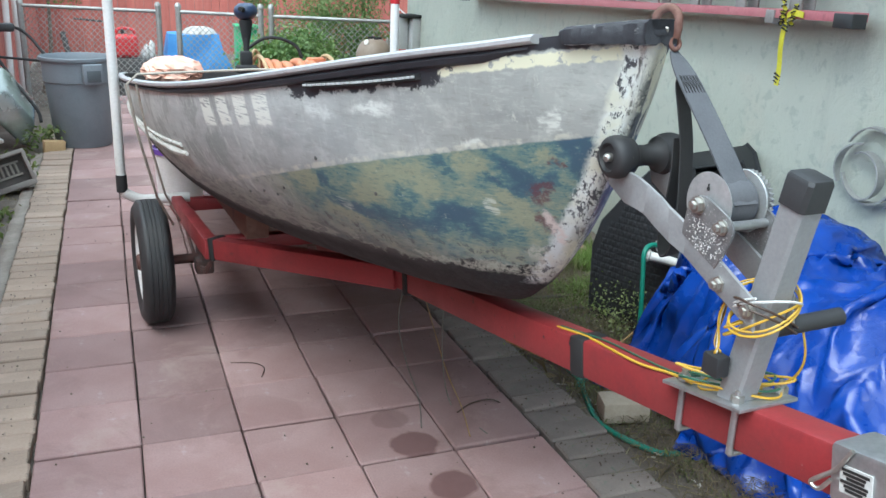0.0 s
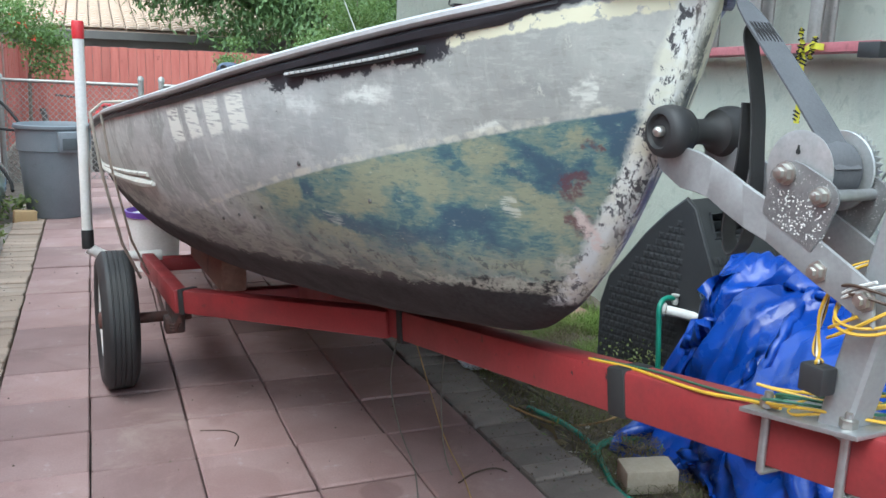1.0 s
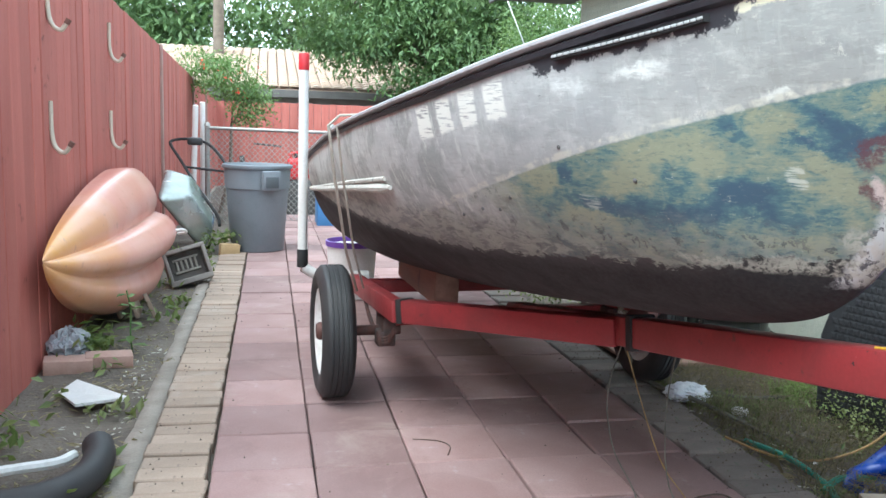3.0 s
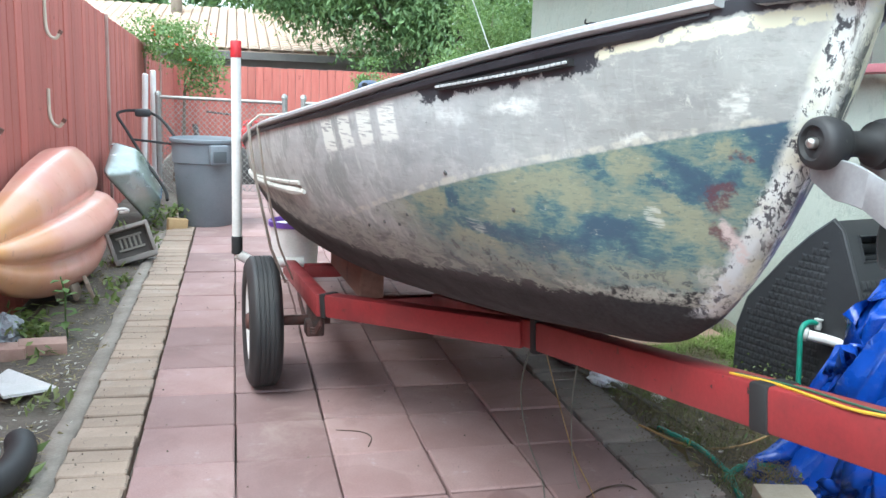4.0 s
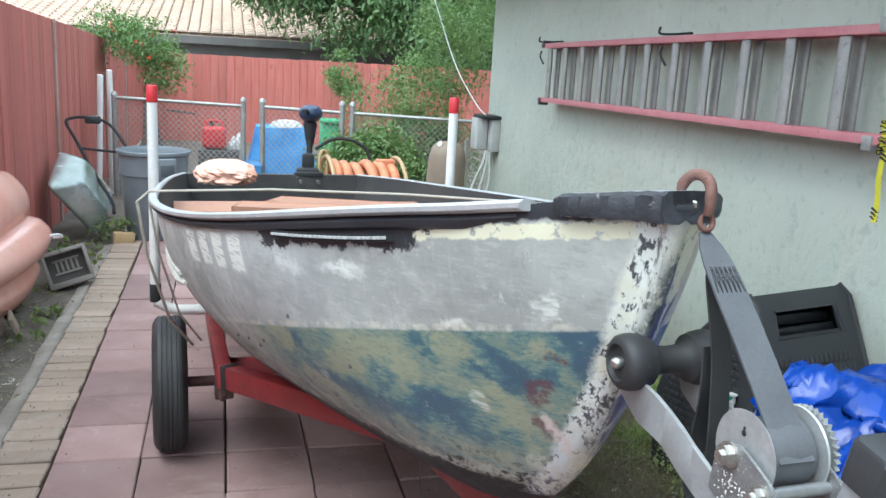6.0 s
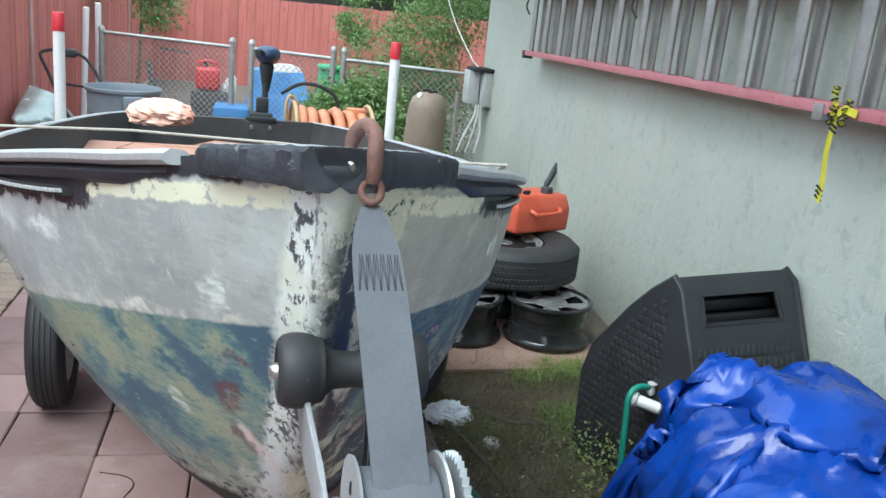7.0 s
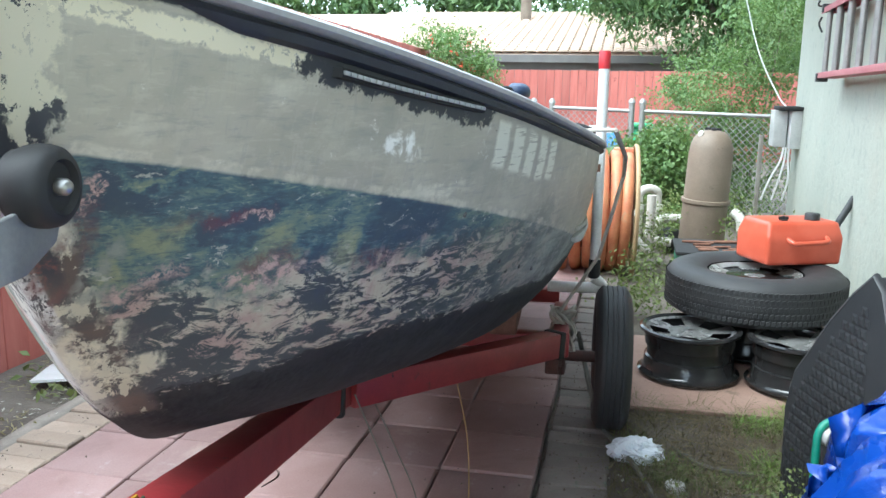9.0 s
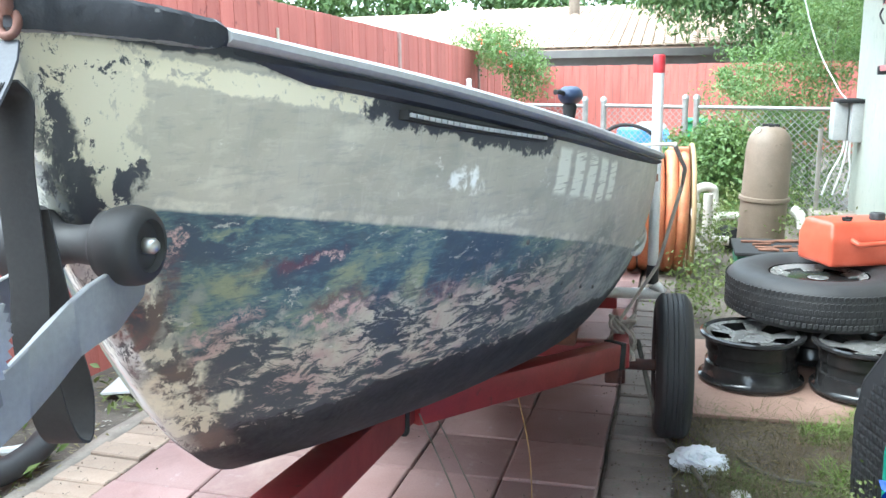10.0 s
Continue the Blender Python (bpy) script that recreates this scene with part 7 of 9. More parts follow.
# ---- things inside the boat ----
m, t, b = shader("thin_pinkish_plastic", 0.45)
pos = t.nodes.new("ShaderNodeTexCoord").outputs["Object"]
t.links.new(mixc(t, ramp(t, noise_tex(t, pos, 10, 4), 0.4, 0.65), (0.72, 0.38, 0.27), (0.76, 0.52, 0.42)), b.inputs["Base Color"])
BAGPINK = m


def crumple(name, c, r, mat, label, category, seed, amp=0.35, n=40):
    vs, fs = [], []
    for i in range(n // 2 + 1):
        th = i * math.pi / (n // 2)
        for j in range(n):
            ph = j * math.tau / n
            d = Vector((math.sin(th) * math.cos(ph), math.sin(th) * math.sin(ph), math.cos(th)))
            k = 1 + amp * (crease(d * 1.5 + Vector((seed, seed * 2, 0))) - 0.5)
            p = Vector((d.x * r[0], d.y * r[1], d.z * r[2])) * k
            p.z = max(p.z, -r[2] * 0.55)
            vs.append(Vector(c) + p)
    for i in range(n // 2):
        for j in range(n):
            fs.append((i * n + j, i * n + (j + 1) % n, (i + 1) * n + (j + 1) % n, (i + 1) * n + j))
    return tagged(sheet(name, vs, fs, mat), label, category)


crumple("plastic_bag", (0.26, 4.90, 0.865), (0.155, 0.14, 0.075), BAGPINK, "crumpled pinkish plastic bag lying on a boat seat", "bag", 3, 0.22)
for (p, q, wd, lbl) in (((-0.36, 3.55, 0.985), (0.62, 3.18, 1.005), 0.13, "long reddish board laid across the boat"), ((-0.10, 4.6, 0.83), (0.52, 4.2, 0.86), 0.16, "reddish board resting on a boat seat")):
    bm = fresh()
    beam(bm, BOAT @ Vector((p[0], p[1], p[2] - 0.045)), BOAT @ Vector((q[0], q[1], q[2] - 0.045)), wd, 0.016, 0.003)
    tagged(part("loose_board", bm, PLYWOOD), lbl, "board")
# rope stretched over the gunwales
ROPE = surf("old_grey_rope", (0.45, 0.41, 0.35), (0.36, 0.33, 0.28), 40, 0.9, 0, 200, 0.5, 0.002)
rp = thing("tie_down_rope", BOAT @ Vector((0, 3.3, 1.04)), "old grey rope tied over the gunwales to the trailer", "rope")
rope_pts = [BOAT @ Vector(p) for p in ((-0.52, 3.55, 0.42), (-0.60, 3.30, 0.60), (-0.665, 3.14, 0.86), (-0.690, 3.12, 1.03), (-0.655, 3.12, 1.062), (-0.3, 3.02, 1.085), (0.1, 2.92, 1.088), (0.45, 2.72, 1.095), (0.655, 2.66, 1.105), (0.70, 2.95, 1.02), (0.72, 3.32, 0.93), (0.66, 3.40, 0.66), (0.52, 3.44, 0.42))]
bm = fresh()
tube(bm, rope_pts[:4], 0.005, 8)
part("rope_leg", bm, ROPE, rp)
bm = fresh()
tube(bm, rope_pts[3:9], 0.0042, 8)
part("rope_span", bm, ROPE, rp)
bm = fresh()
tube(bm, rope_pts[8:], 0.006, 8)
part("rope_leg", bm, ROPE, rp)
bm = fresh()
tube(bm, [p + Vector((0.03, 0.05, 0)) for p in rope_pts[:4]], 0.004, 8)
part("rope_leg", bm, ROPE, rp)
bm = fresh()
kn = TR @ Vector((0.49, 3.45, 0.38))
tube(bm, smooth_line([kn + Vector((0.045 * math.sin(k * 1.9), 0.045 * math.cos(k * 2.3), 0.02 + 0.07 * math.sin(k * 1.3))) for k in range(28)], 4), 0.006, 7)
part("rope_knot", bm, ROPE, rp, "knotted rope end")

# ---- grey bin and clutter along the board fence ----
BIN = surf("blue_grey_plastic", (0.165, 0.19, 0.215), (0.195, 0.22, 0.245), 5, 0.5, 0, 120, 0.06, 0.001, (0.13, 0.145, 0.16), 0.66, 14)
gb = thing("rubbish_bin", (-0.285, 7.46, 0.0), "large round grey plastic rubbish bin without lid", "bin")
bmx = Matrix.Translation((-0.285, 7.46, 0.0)) @ Matrix.Diagonal((0.875, 0.875, 0.965, 1))
bm = fresh()
lathe(bm, [(0.235, 0.0), (0.242, 0.01), (0.285, 0.52), (0.296, 0.525), (0.302, 0.685), (0.318, 0.69), (0.322, 0.70), (0.320, 0.717), (0.312, 0.722), (0.300, 0.70), (0.288, 0.64), (0.228, 0.03), (0.05, 0.025)], 56, bmx)
part("body", bm, BIN, gb)
for a in (-68, 112):
    bm = fresh()
    box(bm, (0.335, 0, 0.60), (0.05, 0.17, 0.16), bmx @ pose(0, 0, 0, 0, 0, a), 0.012)
    hd = part("handle_block", bm, BIN, gb)
    # no hollow is cut: a darker plate gives the grip's shade
    bm = fresh()
    box(bm, (0.362, 0, 0.585), (0.004, 0.12, 0.09), bmx @ pose(0, 0, 0, 0, 0, a), 0.001)
    part("grip_recess", bm, surf("shadowed_recess", (0.08, 0.095, 0.105), (0.09, 0.105, 0.115), 5, 0.6), hd, "thin dark plate coloured as the shade in the grip")

# kayak on its side
m, t, b = shader("peach_kayak_plastic", 0.22)
tcn = t.nodes.new("ShaderNodeTexCoord")
pos = tcn.outputs["Object"]
sp = t.nodes.new("ShaderNodeSeparateXYZ")
t.links.new(pos, sp.inputs[0])
mix1 = ramp(t, calc(t, "ADD", sp.outputs[1], calc(t, "MULTIPLY", noise_tex(t, pos, 2.2, 3), 0.8)), 4.3, 5.2)
kc = mixc(t, mix1, (0.74, 0.38, 0.13), (0.70, 0.34, 0.27))
kc = mixc(t, ramp(t, noise_tex(t, pos, 3.0, 4), 0.45, 0.65, 0, 0.45), kc, (0.76, 0.47, 0.39))
kc = mixc(t, ramp(t, noise_tex(t, pos, 26, 5), 0.62, 0.7, 0, 0.4), kc, (0.45, 0.25, 0.18))
t.links.new(kc, b.inputs["Base Color"])
bump(t, b, noise_tex(t, pos, 60, 4), 0.1, 0.002)
KAYAK = m
# three broad lobes with tight valleys between them
LOBES = [[(-1.09, 0.74), (-0.98, 0.745), (-0.890, 0.66), (-0.855, 0.56), (-0.868, 0.475)], [(-0.868, 0.475), (-0.79, 0.445), (-0.735, 0.37), (-0.755, 0.29), (-0.842, 0.215)], [(-0.842, 0.215), (-0.815, 0.13), (-0.855, 0.04), (-0.96, -0.025), (-1.09, -0.02)]]
section = []
for lobe in LOBES:
    run = smooth_line([(a, 0, z) for a, z in lobe], 7)
    section += run if not section else run[1:]
KY, KS = [3.85, 3.92, 4.12, 4.4, 4.8, 5.2, 5.5, 5.80], [0.02, 0.15, 0.38, 0.60, 0.82, 0.95, 1.0, 0.96]
vs, fs = [], []
for i in range(41):
    y = 3.85 + (5.80 - 3.85) * i / 40
    s = min(max(spline(KY, KS, y), 0.02), 1.0)
    c = Vector((-1.09 + 0.045 * (1 - s), y, 0.355 - 0.0 * (1 - s)))
    nr = len(section)
    for p in section:
        dx, dz = p.x + 1.09, p.z - 0.355
        lift = 0.12 * (1 - s) ** 1.3
        vs.append(Vector((max(c.x + dx * s ** 1.15, FX + 0.01), y, c.z + dz * s + lift)))
for i in range(40):
    for j in range(nr - 1):
        fs.append((i * nr + j, i * nr + j + 1, (i + 1) * nr + j + 1, (i + 1) * nr + j))
fs.append(tuple(40 * nr + j for j in range(nr)))
kayak = thing("kayak", (-0.95, 5.2, -0.03), "peach and yellow plastic kayak standing on its side by the fence", "kayak")
sheet("hull", vs, fs, KAYAK, kayak, smooth=True)
bm = fresh()
tube(bm, smooth_line([(-0.745, 5.70, 0.37), (-0.70, 5.73, 0.37), (-0.69, 5.76, 0.35), (-0.74, 5.78, 0.34)], 4), 0.008, 8)
part("grab_handle", bm, WHITE_PVC, kayak, "small white grab handle")

# upturned pale tub and mower handle
TUBM = surf("pale_green_metallic", (0.27, 0.31, 0.27), (0.50, 0.54, 0.53), 4, 0.24, 0.55, 60, 0.05, 0.001, (0.22, 0.25, 0.2), 0.62, 8)
tubt = thing("wheelbarrow_tray", (-0.86, 7.9, -0.03), "pale metallic wheelbarrow tray leaning on its side", "wheelbarrow")
bm = fresh()
tmx = Matrix.Translation((-0.88, 7.62, 0.275)) @ pose(0, 0, 0, 0, 58, -10) @ pose(0, 0, 0, 0, 0, 20) @ Matrix.Diagonal((1.12, 1.0, 0.95, 1))
vs1 = [bm.verts.new(tmx @ Vector((a, c, 0))) for a, c in ((-0.30, -0.36), (0.26, -0.30), (0.26, 0.36), (-0.30, 0.36))]
vs2 = [bm.verts.new(tmx @ Vector((a * 0.55, c * 0.6, 0.20))) for a, c in ((-0.30, -0.36), (0.30, -0.36), (0.30, 0.36), (-0.30, 0.36))]
bm.faces.new(vs2)
bm.faces.new(vs1)
for k in range(4):
    bm.faces.new((vs1[k], vs1[(k + 1) % 4], vs2[(k + 1) % 4], vs2[k]))
bmesh.ops.bevel(bm, geom=bm.edges[:], offset=0.06, segments=5, affect='EDGES', profile=0.5)
part("tray", bm, TUBM, tubt)
bm = fresh()
loop = [(-0.58, 7.36, 0.20), (-0.61, 7.47, 0.28), (-0.78, 7.75, 0.48), (-0.95, 8.05, 0.70), (-1.03, 8.18, 0.80), (-1.04, 8.24, 0.84), (-0.98, 8.28, 0.86), (-0.90, 8.30, 0.865)]
tube(bm, smooth_line(loop, 4), 0.013, 8)
mh = tagged(part("mower_handle", bm, TAPE), "black tubular mower handle leaning by the fence", "mower handle")
bm = fresh()
tube(bm, smooth_line([(-0.46, 7.98, 0.53), (-0.55, 8.08, 0.64), (-0.66, 8.24, 0.77), (-0.76, 8.30, 0.84), (-0.90, 8.30, 0.865)], 4), 0.013, 8)
tube(bm, [(-0.90, 7.96, 0.635), (-0.50, 8.02, 0.59)], 0.010, 8)
part("cross_bar", bm, TAPE, mh)
bm = fresh()
box(bm, (-0.84, 8.29, 0.845), (0.13, 0.06, 0.07), bevel=0.018)
part("switch_box", bm, BLACK_PLASTIC, mh, "black switch box")
# crate
CRATE = surf("weathered_grey_plastic", (0.21, 0.185, 0.165), (0.27, 0.245, 0.22), 8, 0.7, 0, 90, 0.1, 0.001, (0.15, 0.13, 0.11), 0.6, 18)
ct = thing("milk_crate", (-0.71, 6.0, -0.03), "weathered grey plastic crate tipped on its side", "crate")
cm = Matrix.Translation((-0.71, 6.02, 0.105)) @ pose(0, 0, 0, -16, -15, 14)
for a, c, s_, h in ((0, 0.100, 0.27, 0.026), (0, -0.105, 0.27, 0.036), (-0.124, 0, 0.024, 0.2), (0.124, 0, 0.024, 0.2)):
    bm = fresh()
    box(bm, (a, 0, c), (s_, 0.13, h), cm, 0.007)
    part("side_wall", bm, CRATE, ct)
# base uses the crate grey at half strength, as inside shade
bm = fresh()
box(bm, (0, 0.045, 0), (0.24, 0.012, 0.18), cm)
part("base", bm, surf("crate_inside_shaded", (0.10, 0.088, 0.08), (0.13, 0.115, 0.10), 8, 0.8), ct, "crate base coloured darker for the shade inside")
SLAT = surf("pale_crate_slat", (0.36, 0.33, 0.28), (0.30, 0.275, 0.235), 12, 0.7)
for k in range(5):
    bm = fresh()
    box(bm, (-0.058 + 0.030 * k, 0.030, 0.008), (0.014, 0.014, 0.066), cm @ pose(0, 0, 0, 0, 0, 0), 0.003)
    part("slat", bm, SLAT, ct)
for z_ in (0.048, -0.034):
    bm = fresh()
    box(bm, (0.002, 0.028, z_), (0.165, 0.014, 0.014), cm, 0.003)
    part("slat", bm, SLAT, ct)
# yellowish brick
YB = surf("yellow_brick", (0.46, 0.33, 0.17), (0.40, 0.27, 0.14), 9, 0.85, 0, 110, 0.4, 0.003)
bm = fresh()
box(bm, (-0.50, 7.22, 0.025), (0.15, 0.09, 0.10), Matrix.Translation((-0.5, 7.22, 0)) @ pose(0, 0, 0, 0, 4, 14) @ Matrix.Translation((0.5, -7.22, 0)), 0.006)
tagged(part("loose_brick", bm, YB), "yellowish loose brick lying among weeds", "brick", "loose bricks")
# white hooks on the fence
HOOKW = surf("cream_coated_hook", (0.58, 0.52, 0.42), (0.50, 0.44, 0.35), 12, 0.45)
for yy in (2.92, 4.35, 5.78):
    for zz in (1.54 - 0.024 * yy, 0.985 - 0.016 * yy):
        bm = fresh()
        tube(bm, smooth_line([(FX + 0.006, yy, zz + 0.18), (FX + 0.008, yy, zz + 0.04), (FX + 0.024, yy, zz - 0.02), (FX + 0.058, yy, zz - 0.04), (FX + 0.085, yy, zz - 0.005)], 6), 0.010, 10)
        hk = tagged(part("utility_hook", bm, HOOKW), "cream coated storage hook screwed to the fence", "hook", "fence hooks")
        bm = fresh()
        tube(bm, [(FX + 0.080, yy, zz - 0.014), (FX + 0.092, yy, zz + 0.006)], 0.013, 8)
        part("hook_tip", bm, RUST, hk, "dark rubber tip")

# ---- chain-link fence with posts and rails ----
GALV = surf("weathered_galvanised", (0.36, 0.36, 0.34), (0.28, 0.275, 0.26), 12, 0.55, 0.5, 90, 0.1, 0.001, (0.24, 0.17, 0.12), 0.64, 30)
CY = 10.15
CHAIN = Matrix.Translation((-0.85, 9.85, 0)) @ Matrix.Rotation(-math.atan(0.363), 4, 'Z') @ Matrix.Translation((0.85, -CY, 0))
cl = thing("chain_link_fence", CHAIN @ Vector((0.7, CY, -0.12)), "weathered chain-link fence with a gate between steel posts", "fence", kind="structure")
for x, h in ((-0.84, 1.00), (0.53, 1.02), (0.73, 1.02), (1.555, 1.04), (1.66, 1.04), (3.1, 1.04)):
    bm = fresh()
    lathe(bm, [(0.028, -0.14), (0.028, h - 0.03), (0.034, h - 0.028), (0.030, h), (0.012, h + 0.018)], 14, Matrix.Translation((x, CY, 0)))
    part("post", bm, GALV, cl, m=CHAIN)
for x0, x1, z in ((-0.84, 0.51, 0.955), (0.75, 1.535, 0.95), (1.68, 3.1, 0.94), (0.75, 1.535, 0.0)):
    bm = fresh()
    tube(bm, [(x0, CY, z), (x1, CY, z - 0.01)], 0.018, 10)
    part("rail", bm, GALV, cl, m=CHAIN)
wires = fresh()


def zig(x0, x1, z0, z1):
    pitch = 0.062
    n = int((x1 - x0) / pitch)
    for k in range(-int((z1 - z0) / pitch) - 1, n + 1):
        for sgn in (1, -1):
            xa = x0 + k * pitch if sgn > 0 else x0 + k * pitch + (z1 - z0)
            xb = xa + sgn * (z1 - z0)
            za, zb = z0, z1
            pts = []
            for (xx, zz) in ((xa, za), (xb, zb)):
                pts.append([xx, zz])
            for p, q in ((0, 1), (1, 0)):
                lo_, hi_ = x0, x1
                if pts[p][0] < lo_:
                    f = (lo_ - pts[p][0]) / (pts[q][0] - pts[p][0]) if pts[q][0] != pts[p][0] else 2
                    pts[p] = [lo_, pts[p][1] + (pts[q][1] - pts[p][1]) * f] if 0 <= f <= 1 else None
                elif pts[p][0] > hi_:
                    f = (hi_ - pts[p][0]) / (pts[q][0] - pts[p][0]) if pts[q][0] != pts[p][0] else 2
                    pts[p] = [hi_, pts[p][1] + (pts[q][1] - pts[p][1]) * f] if 0 <= f <= 1 else None
                if pts[p] is None:
                    break
            if pts[0] is None or pts[1] is None:
                continue
            tube(wires, [(pts[0][0], CY + 0.02 + 0.004 * sgn, pts[0][1]), (pts[1][0], CY + 0.02 + 0.004 * sgn, pts[1][1])], 0.0032, 4)


zig(-0.84, 0.53, -0.10, 0.95)
zig(0.74, 1.545, 0.0, 0.945)
zig(1.67, 3.1, -0.10, 0.935)
ob = part("wire_mesh", wires, GALV, cl, m=CHAIN)
ob["kind"] = "stuff"
# white posts leaning by the fence corner
for x, y, h, tl in ((-0.98, 9.6, 1.18, 2), (-0.90, 10.0, 1.22, 0)):
    bm = fresh()
    lathe(bm, [(0.030, -0.1), (0.030, h), (0.02, h + 0.01)], 14, Matrix.Translation((x, y, 0)) @ pose(0, 0, 0, 0, tl, 0))
    tagged(part("white_post", bm, WHITE_PVC), "white plastic pipe standing by the fence corner", "pipe", "white pipes")

# ---- behind the wire fence: red can, blue cover, green bin ----
REDCAN = surf("red_can_plastic", (0.55, 0.03, 0.035), (0.48, 0.025, 0.03), 8, 0.4)
DARKSTAND = surf("dark_wire_crate", (0.05, 0.05, 0.05), (0.08, 0.075, 0.07), 10, 0.7)
st = thing("crate_stand", (0.18, 10.75, -0.13), "dark crates stacked as a stand", "crate")
bm = fresh()
box(bm, (0.20, 10.78, 0.11), (0.46, 0.36, 0.48), bevel=0.01)
part("crate", bm, DARKSTAND, st)
rc = thing("petrol_can", (0.15, 10.72, 0.35), "red plastic petrol can standing on a crate", "petrol can")
bm = fresh()
box(bm, (0.15, 10.72, 0.49), (0.27, 0.17, 0.26), bevel=0.05, segs=4)
part("body", bm, REDCAN, rc)
bm = fresh()
tube(bm, smooth_line([(0.05, 10.72, 0.60), (0.06, 10.72, 0.665), (0.14, 10.72, 0.685), (0.23, 10.72, 0.665), (0.25, 10.72, 0.60)], 5), 0.018, 8)
part("handle", bm, REDCAN, rc)
bm = fresh()
lathe(bm, [(0.02, 0), (0.02, 0.05), (0.012, 0.055)], 10, Matrix.Translation((0.12, 10.72, 0.62)))
part("spout_cap", bm, TAPE, rc, "dark spout cap")
for k, (x, h) in enumerate(((0.40, 0.16), (0.46, 0.20), (0.36, 0.10))):
    bm = fresh()
    lathe(bm, [(0.028, 0), (0.032, 0.006), (0.032, h - 0.03), (0.016, h - 0.01), (0.016, h)], 14, Matrix.Translation((x - 0.03, 10.74, 0.35)))
    tagged(part("spray_can", bm, WHITE_WIRE), "white spray can beside the petrol can", "can", "spray cans")
m, t, b = shader("light_blue_cover", 0.5)
pos = t.nodes.new("ShaderNodeTexCoord").outputs["Object"]
t.links.new(mixc(t, ramp(t, noise_tex(t, pos, 4, 4), 0.35, 0.65), (0.05, 0.20, 0.50), (0.09, 0.29, 0.60)), b.inputs["Base Color"])
bump(t, b, noise_tex(t, pos, 14, 5), 0.4, 0.01)
COVER = m
bm = fresh()
vs1 = [bm.verts.new((0.98 + a, 11.3 + c, -0.13)) for a, c in ((-0.48, -0.34), (0.50, -0.34), (0.50, 0.34), (-0.48, 0.34))]
vs2 = [bm.verts.new((0.98 + a, 11.3 + c, 0.60)) for a, c in ((-0.33, -0.22), (0.24, -0.22), (0.24, 0.22), (-0.33, 0.22))]
bm.faces.new(vs1), bm.faces.new(vs2)
for k in range(4):
    bm.faces.new((vs1[k], vs1[(k + 1) % 4], vs2[(k + 1) % 4], vs2[k]))
bmesh.ops.subdivide_edges(bm, edges=bm.edges[:], cuts=7, use_grid_fill=True)
for v in bm.verts:
    v.co += Vector((1, 1, 0.3)) * 0.03 * noise.noise(v.co * 4)
tagged(part("barbecue_cover", bm, COVER), "light blue cover draped over a barbecue", "cover")
bm = fresh()
lathe(bm, [(0.20, 0.0), (0.21, 0.02), (0.17, 0.075), (0.10, 0.10), (0.01, 0.105)], 24, Matrix.Translation((1.02, 11.28, 0.58)))
tagged(part("straw_hat", bm, surf("grey_white_cloth", (0.5, 0.48, 0.45), (0.38, 0.36, 0.33), 10, 0.8)), "pale round hat lying on the blue cover", "hat")
bm = fresh()
box(bm, (0.46, 9.35, 0.13), (0.34, 0.45, 0.50), bevel=0.02)
tagged(part("blue_bin", bm, surf("dull_blue_plastic", (0.045, 0.15, 0.33), (0.06, 0.18, 0.38), 6, 0.5)), "blue plastic bin with a lid", "bin")
bm = fresh()
box(bm, (1.53, 10.9, 0.29), (0.25, 0.30, 0.84), bevel=0.03)
box(bm, (1.53, 10.88, 0.72), (0.28, 0.34, 0.045), bevel=0.02)
tagged(part("green_bin", bm, surf("bright_green_plastic", (0.05, 0.33, 0.13), (0.07, 0.38, 0.16), 6, 0.5)), "bright green plastic bin behind the wire fence", "bin")
bm = fresh()
tube(bm, [(-0.35, 10.6, -0.1), (-0.52, 10.9, 0.62)], 0.03, 8)
tube(bm, [(-0.05, 10.8, 0.75), (-0.38, 10.8, 0.78)], 0.012, 6)
tagged(part("old_frame", bm, DARKSTAND), "dark metal frame leaning behind the wire", "frame")

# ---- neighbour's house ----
# wall grey is darkened to hold the shade below the roof edge
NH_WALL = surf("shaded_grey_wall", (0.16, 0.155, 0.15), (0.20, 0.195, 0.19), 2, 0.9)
TILE = surf("pale_terracotta_tile", (0.52, 0.385, 0.295), (0.60, 0.465, 0.37), 1.2, 0.85, 0, 40, 0.2, 0.005, (0.50, 0.39, 0.31), 0.62, 3, 0.08)
nh = thing("neighbour_house", (-1, 23, -0.3), "neighbouring single-storey house with a pale barrel-tile roof", "house")
EY, EZ, RY, RZ, NX0, NX1 = 20.0, 1.78, 27.0, 3.15, -14.0, 6.5
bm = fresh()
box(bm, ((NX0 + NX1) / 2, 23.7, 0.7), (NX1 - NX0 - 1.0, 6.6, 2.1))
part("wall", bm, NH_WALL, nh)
bm = fresh()
vv = [bm.verts.new(p) for p in ((NX0, EY, EZ), (NX1, EY, EZ), (NX1 - 3.5, RY, RZ), (NX0, RY, RZ), (NX0, EY, EZ - 0.16), (NX1, EY, EZ - 0.16), (NX1 - 3.5, RY, RZ - 0.16), (NX0, RY, RZ - 0.16))]
for f in ((0, 1, 2, 3), (4, 7, 6, 5), (0, 4, 5, 1), (1, 5, 6, 2), (2, 6, 7, 3), (3, 7, 4, 0)):
    bm.faces.new([vv[k] for k in f])
roof = part("roof", bm, TILE, nh)
bm = fresh()
box(bm, ((NX0 + NX1) / 2, EY - 0.03, EZ - 0.10), (NX1 - NX0, 0.06, 0.16))
part("fascia", bm, surf("dark_fascia", (0.13, 0.12, 0.115), (0.17, 0.16, 0.15), 3, 0.7), roof, "dark fascia board")
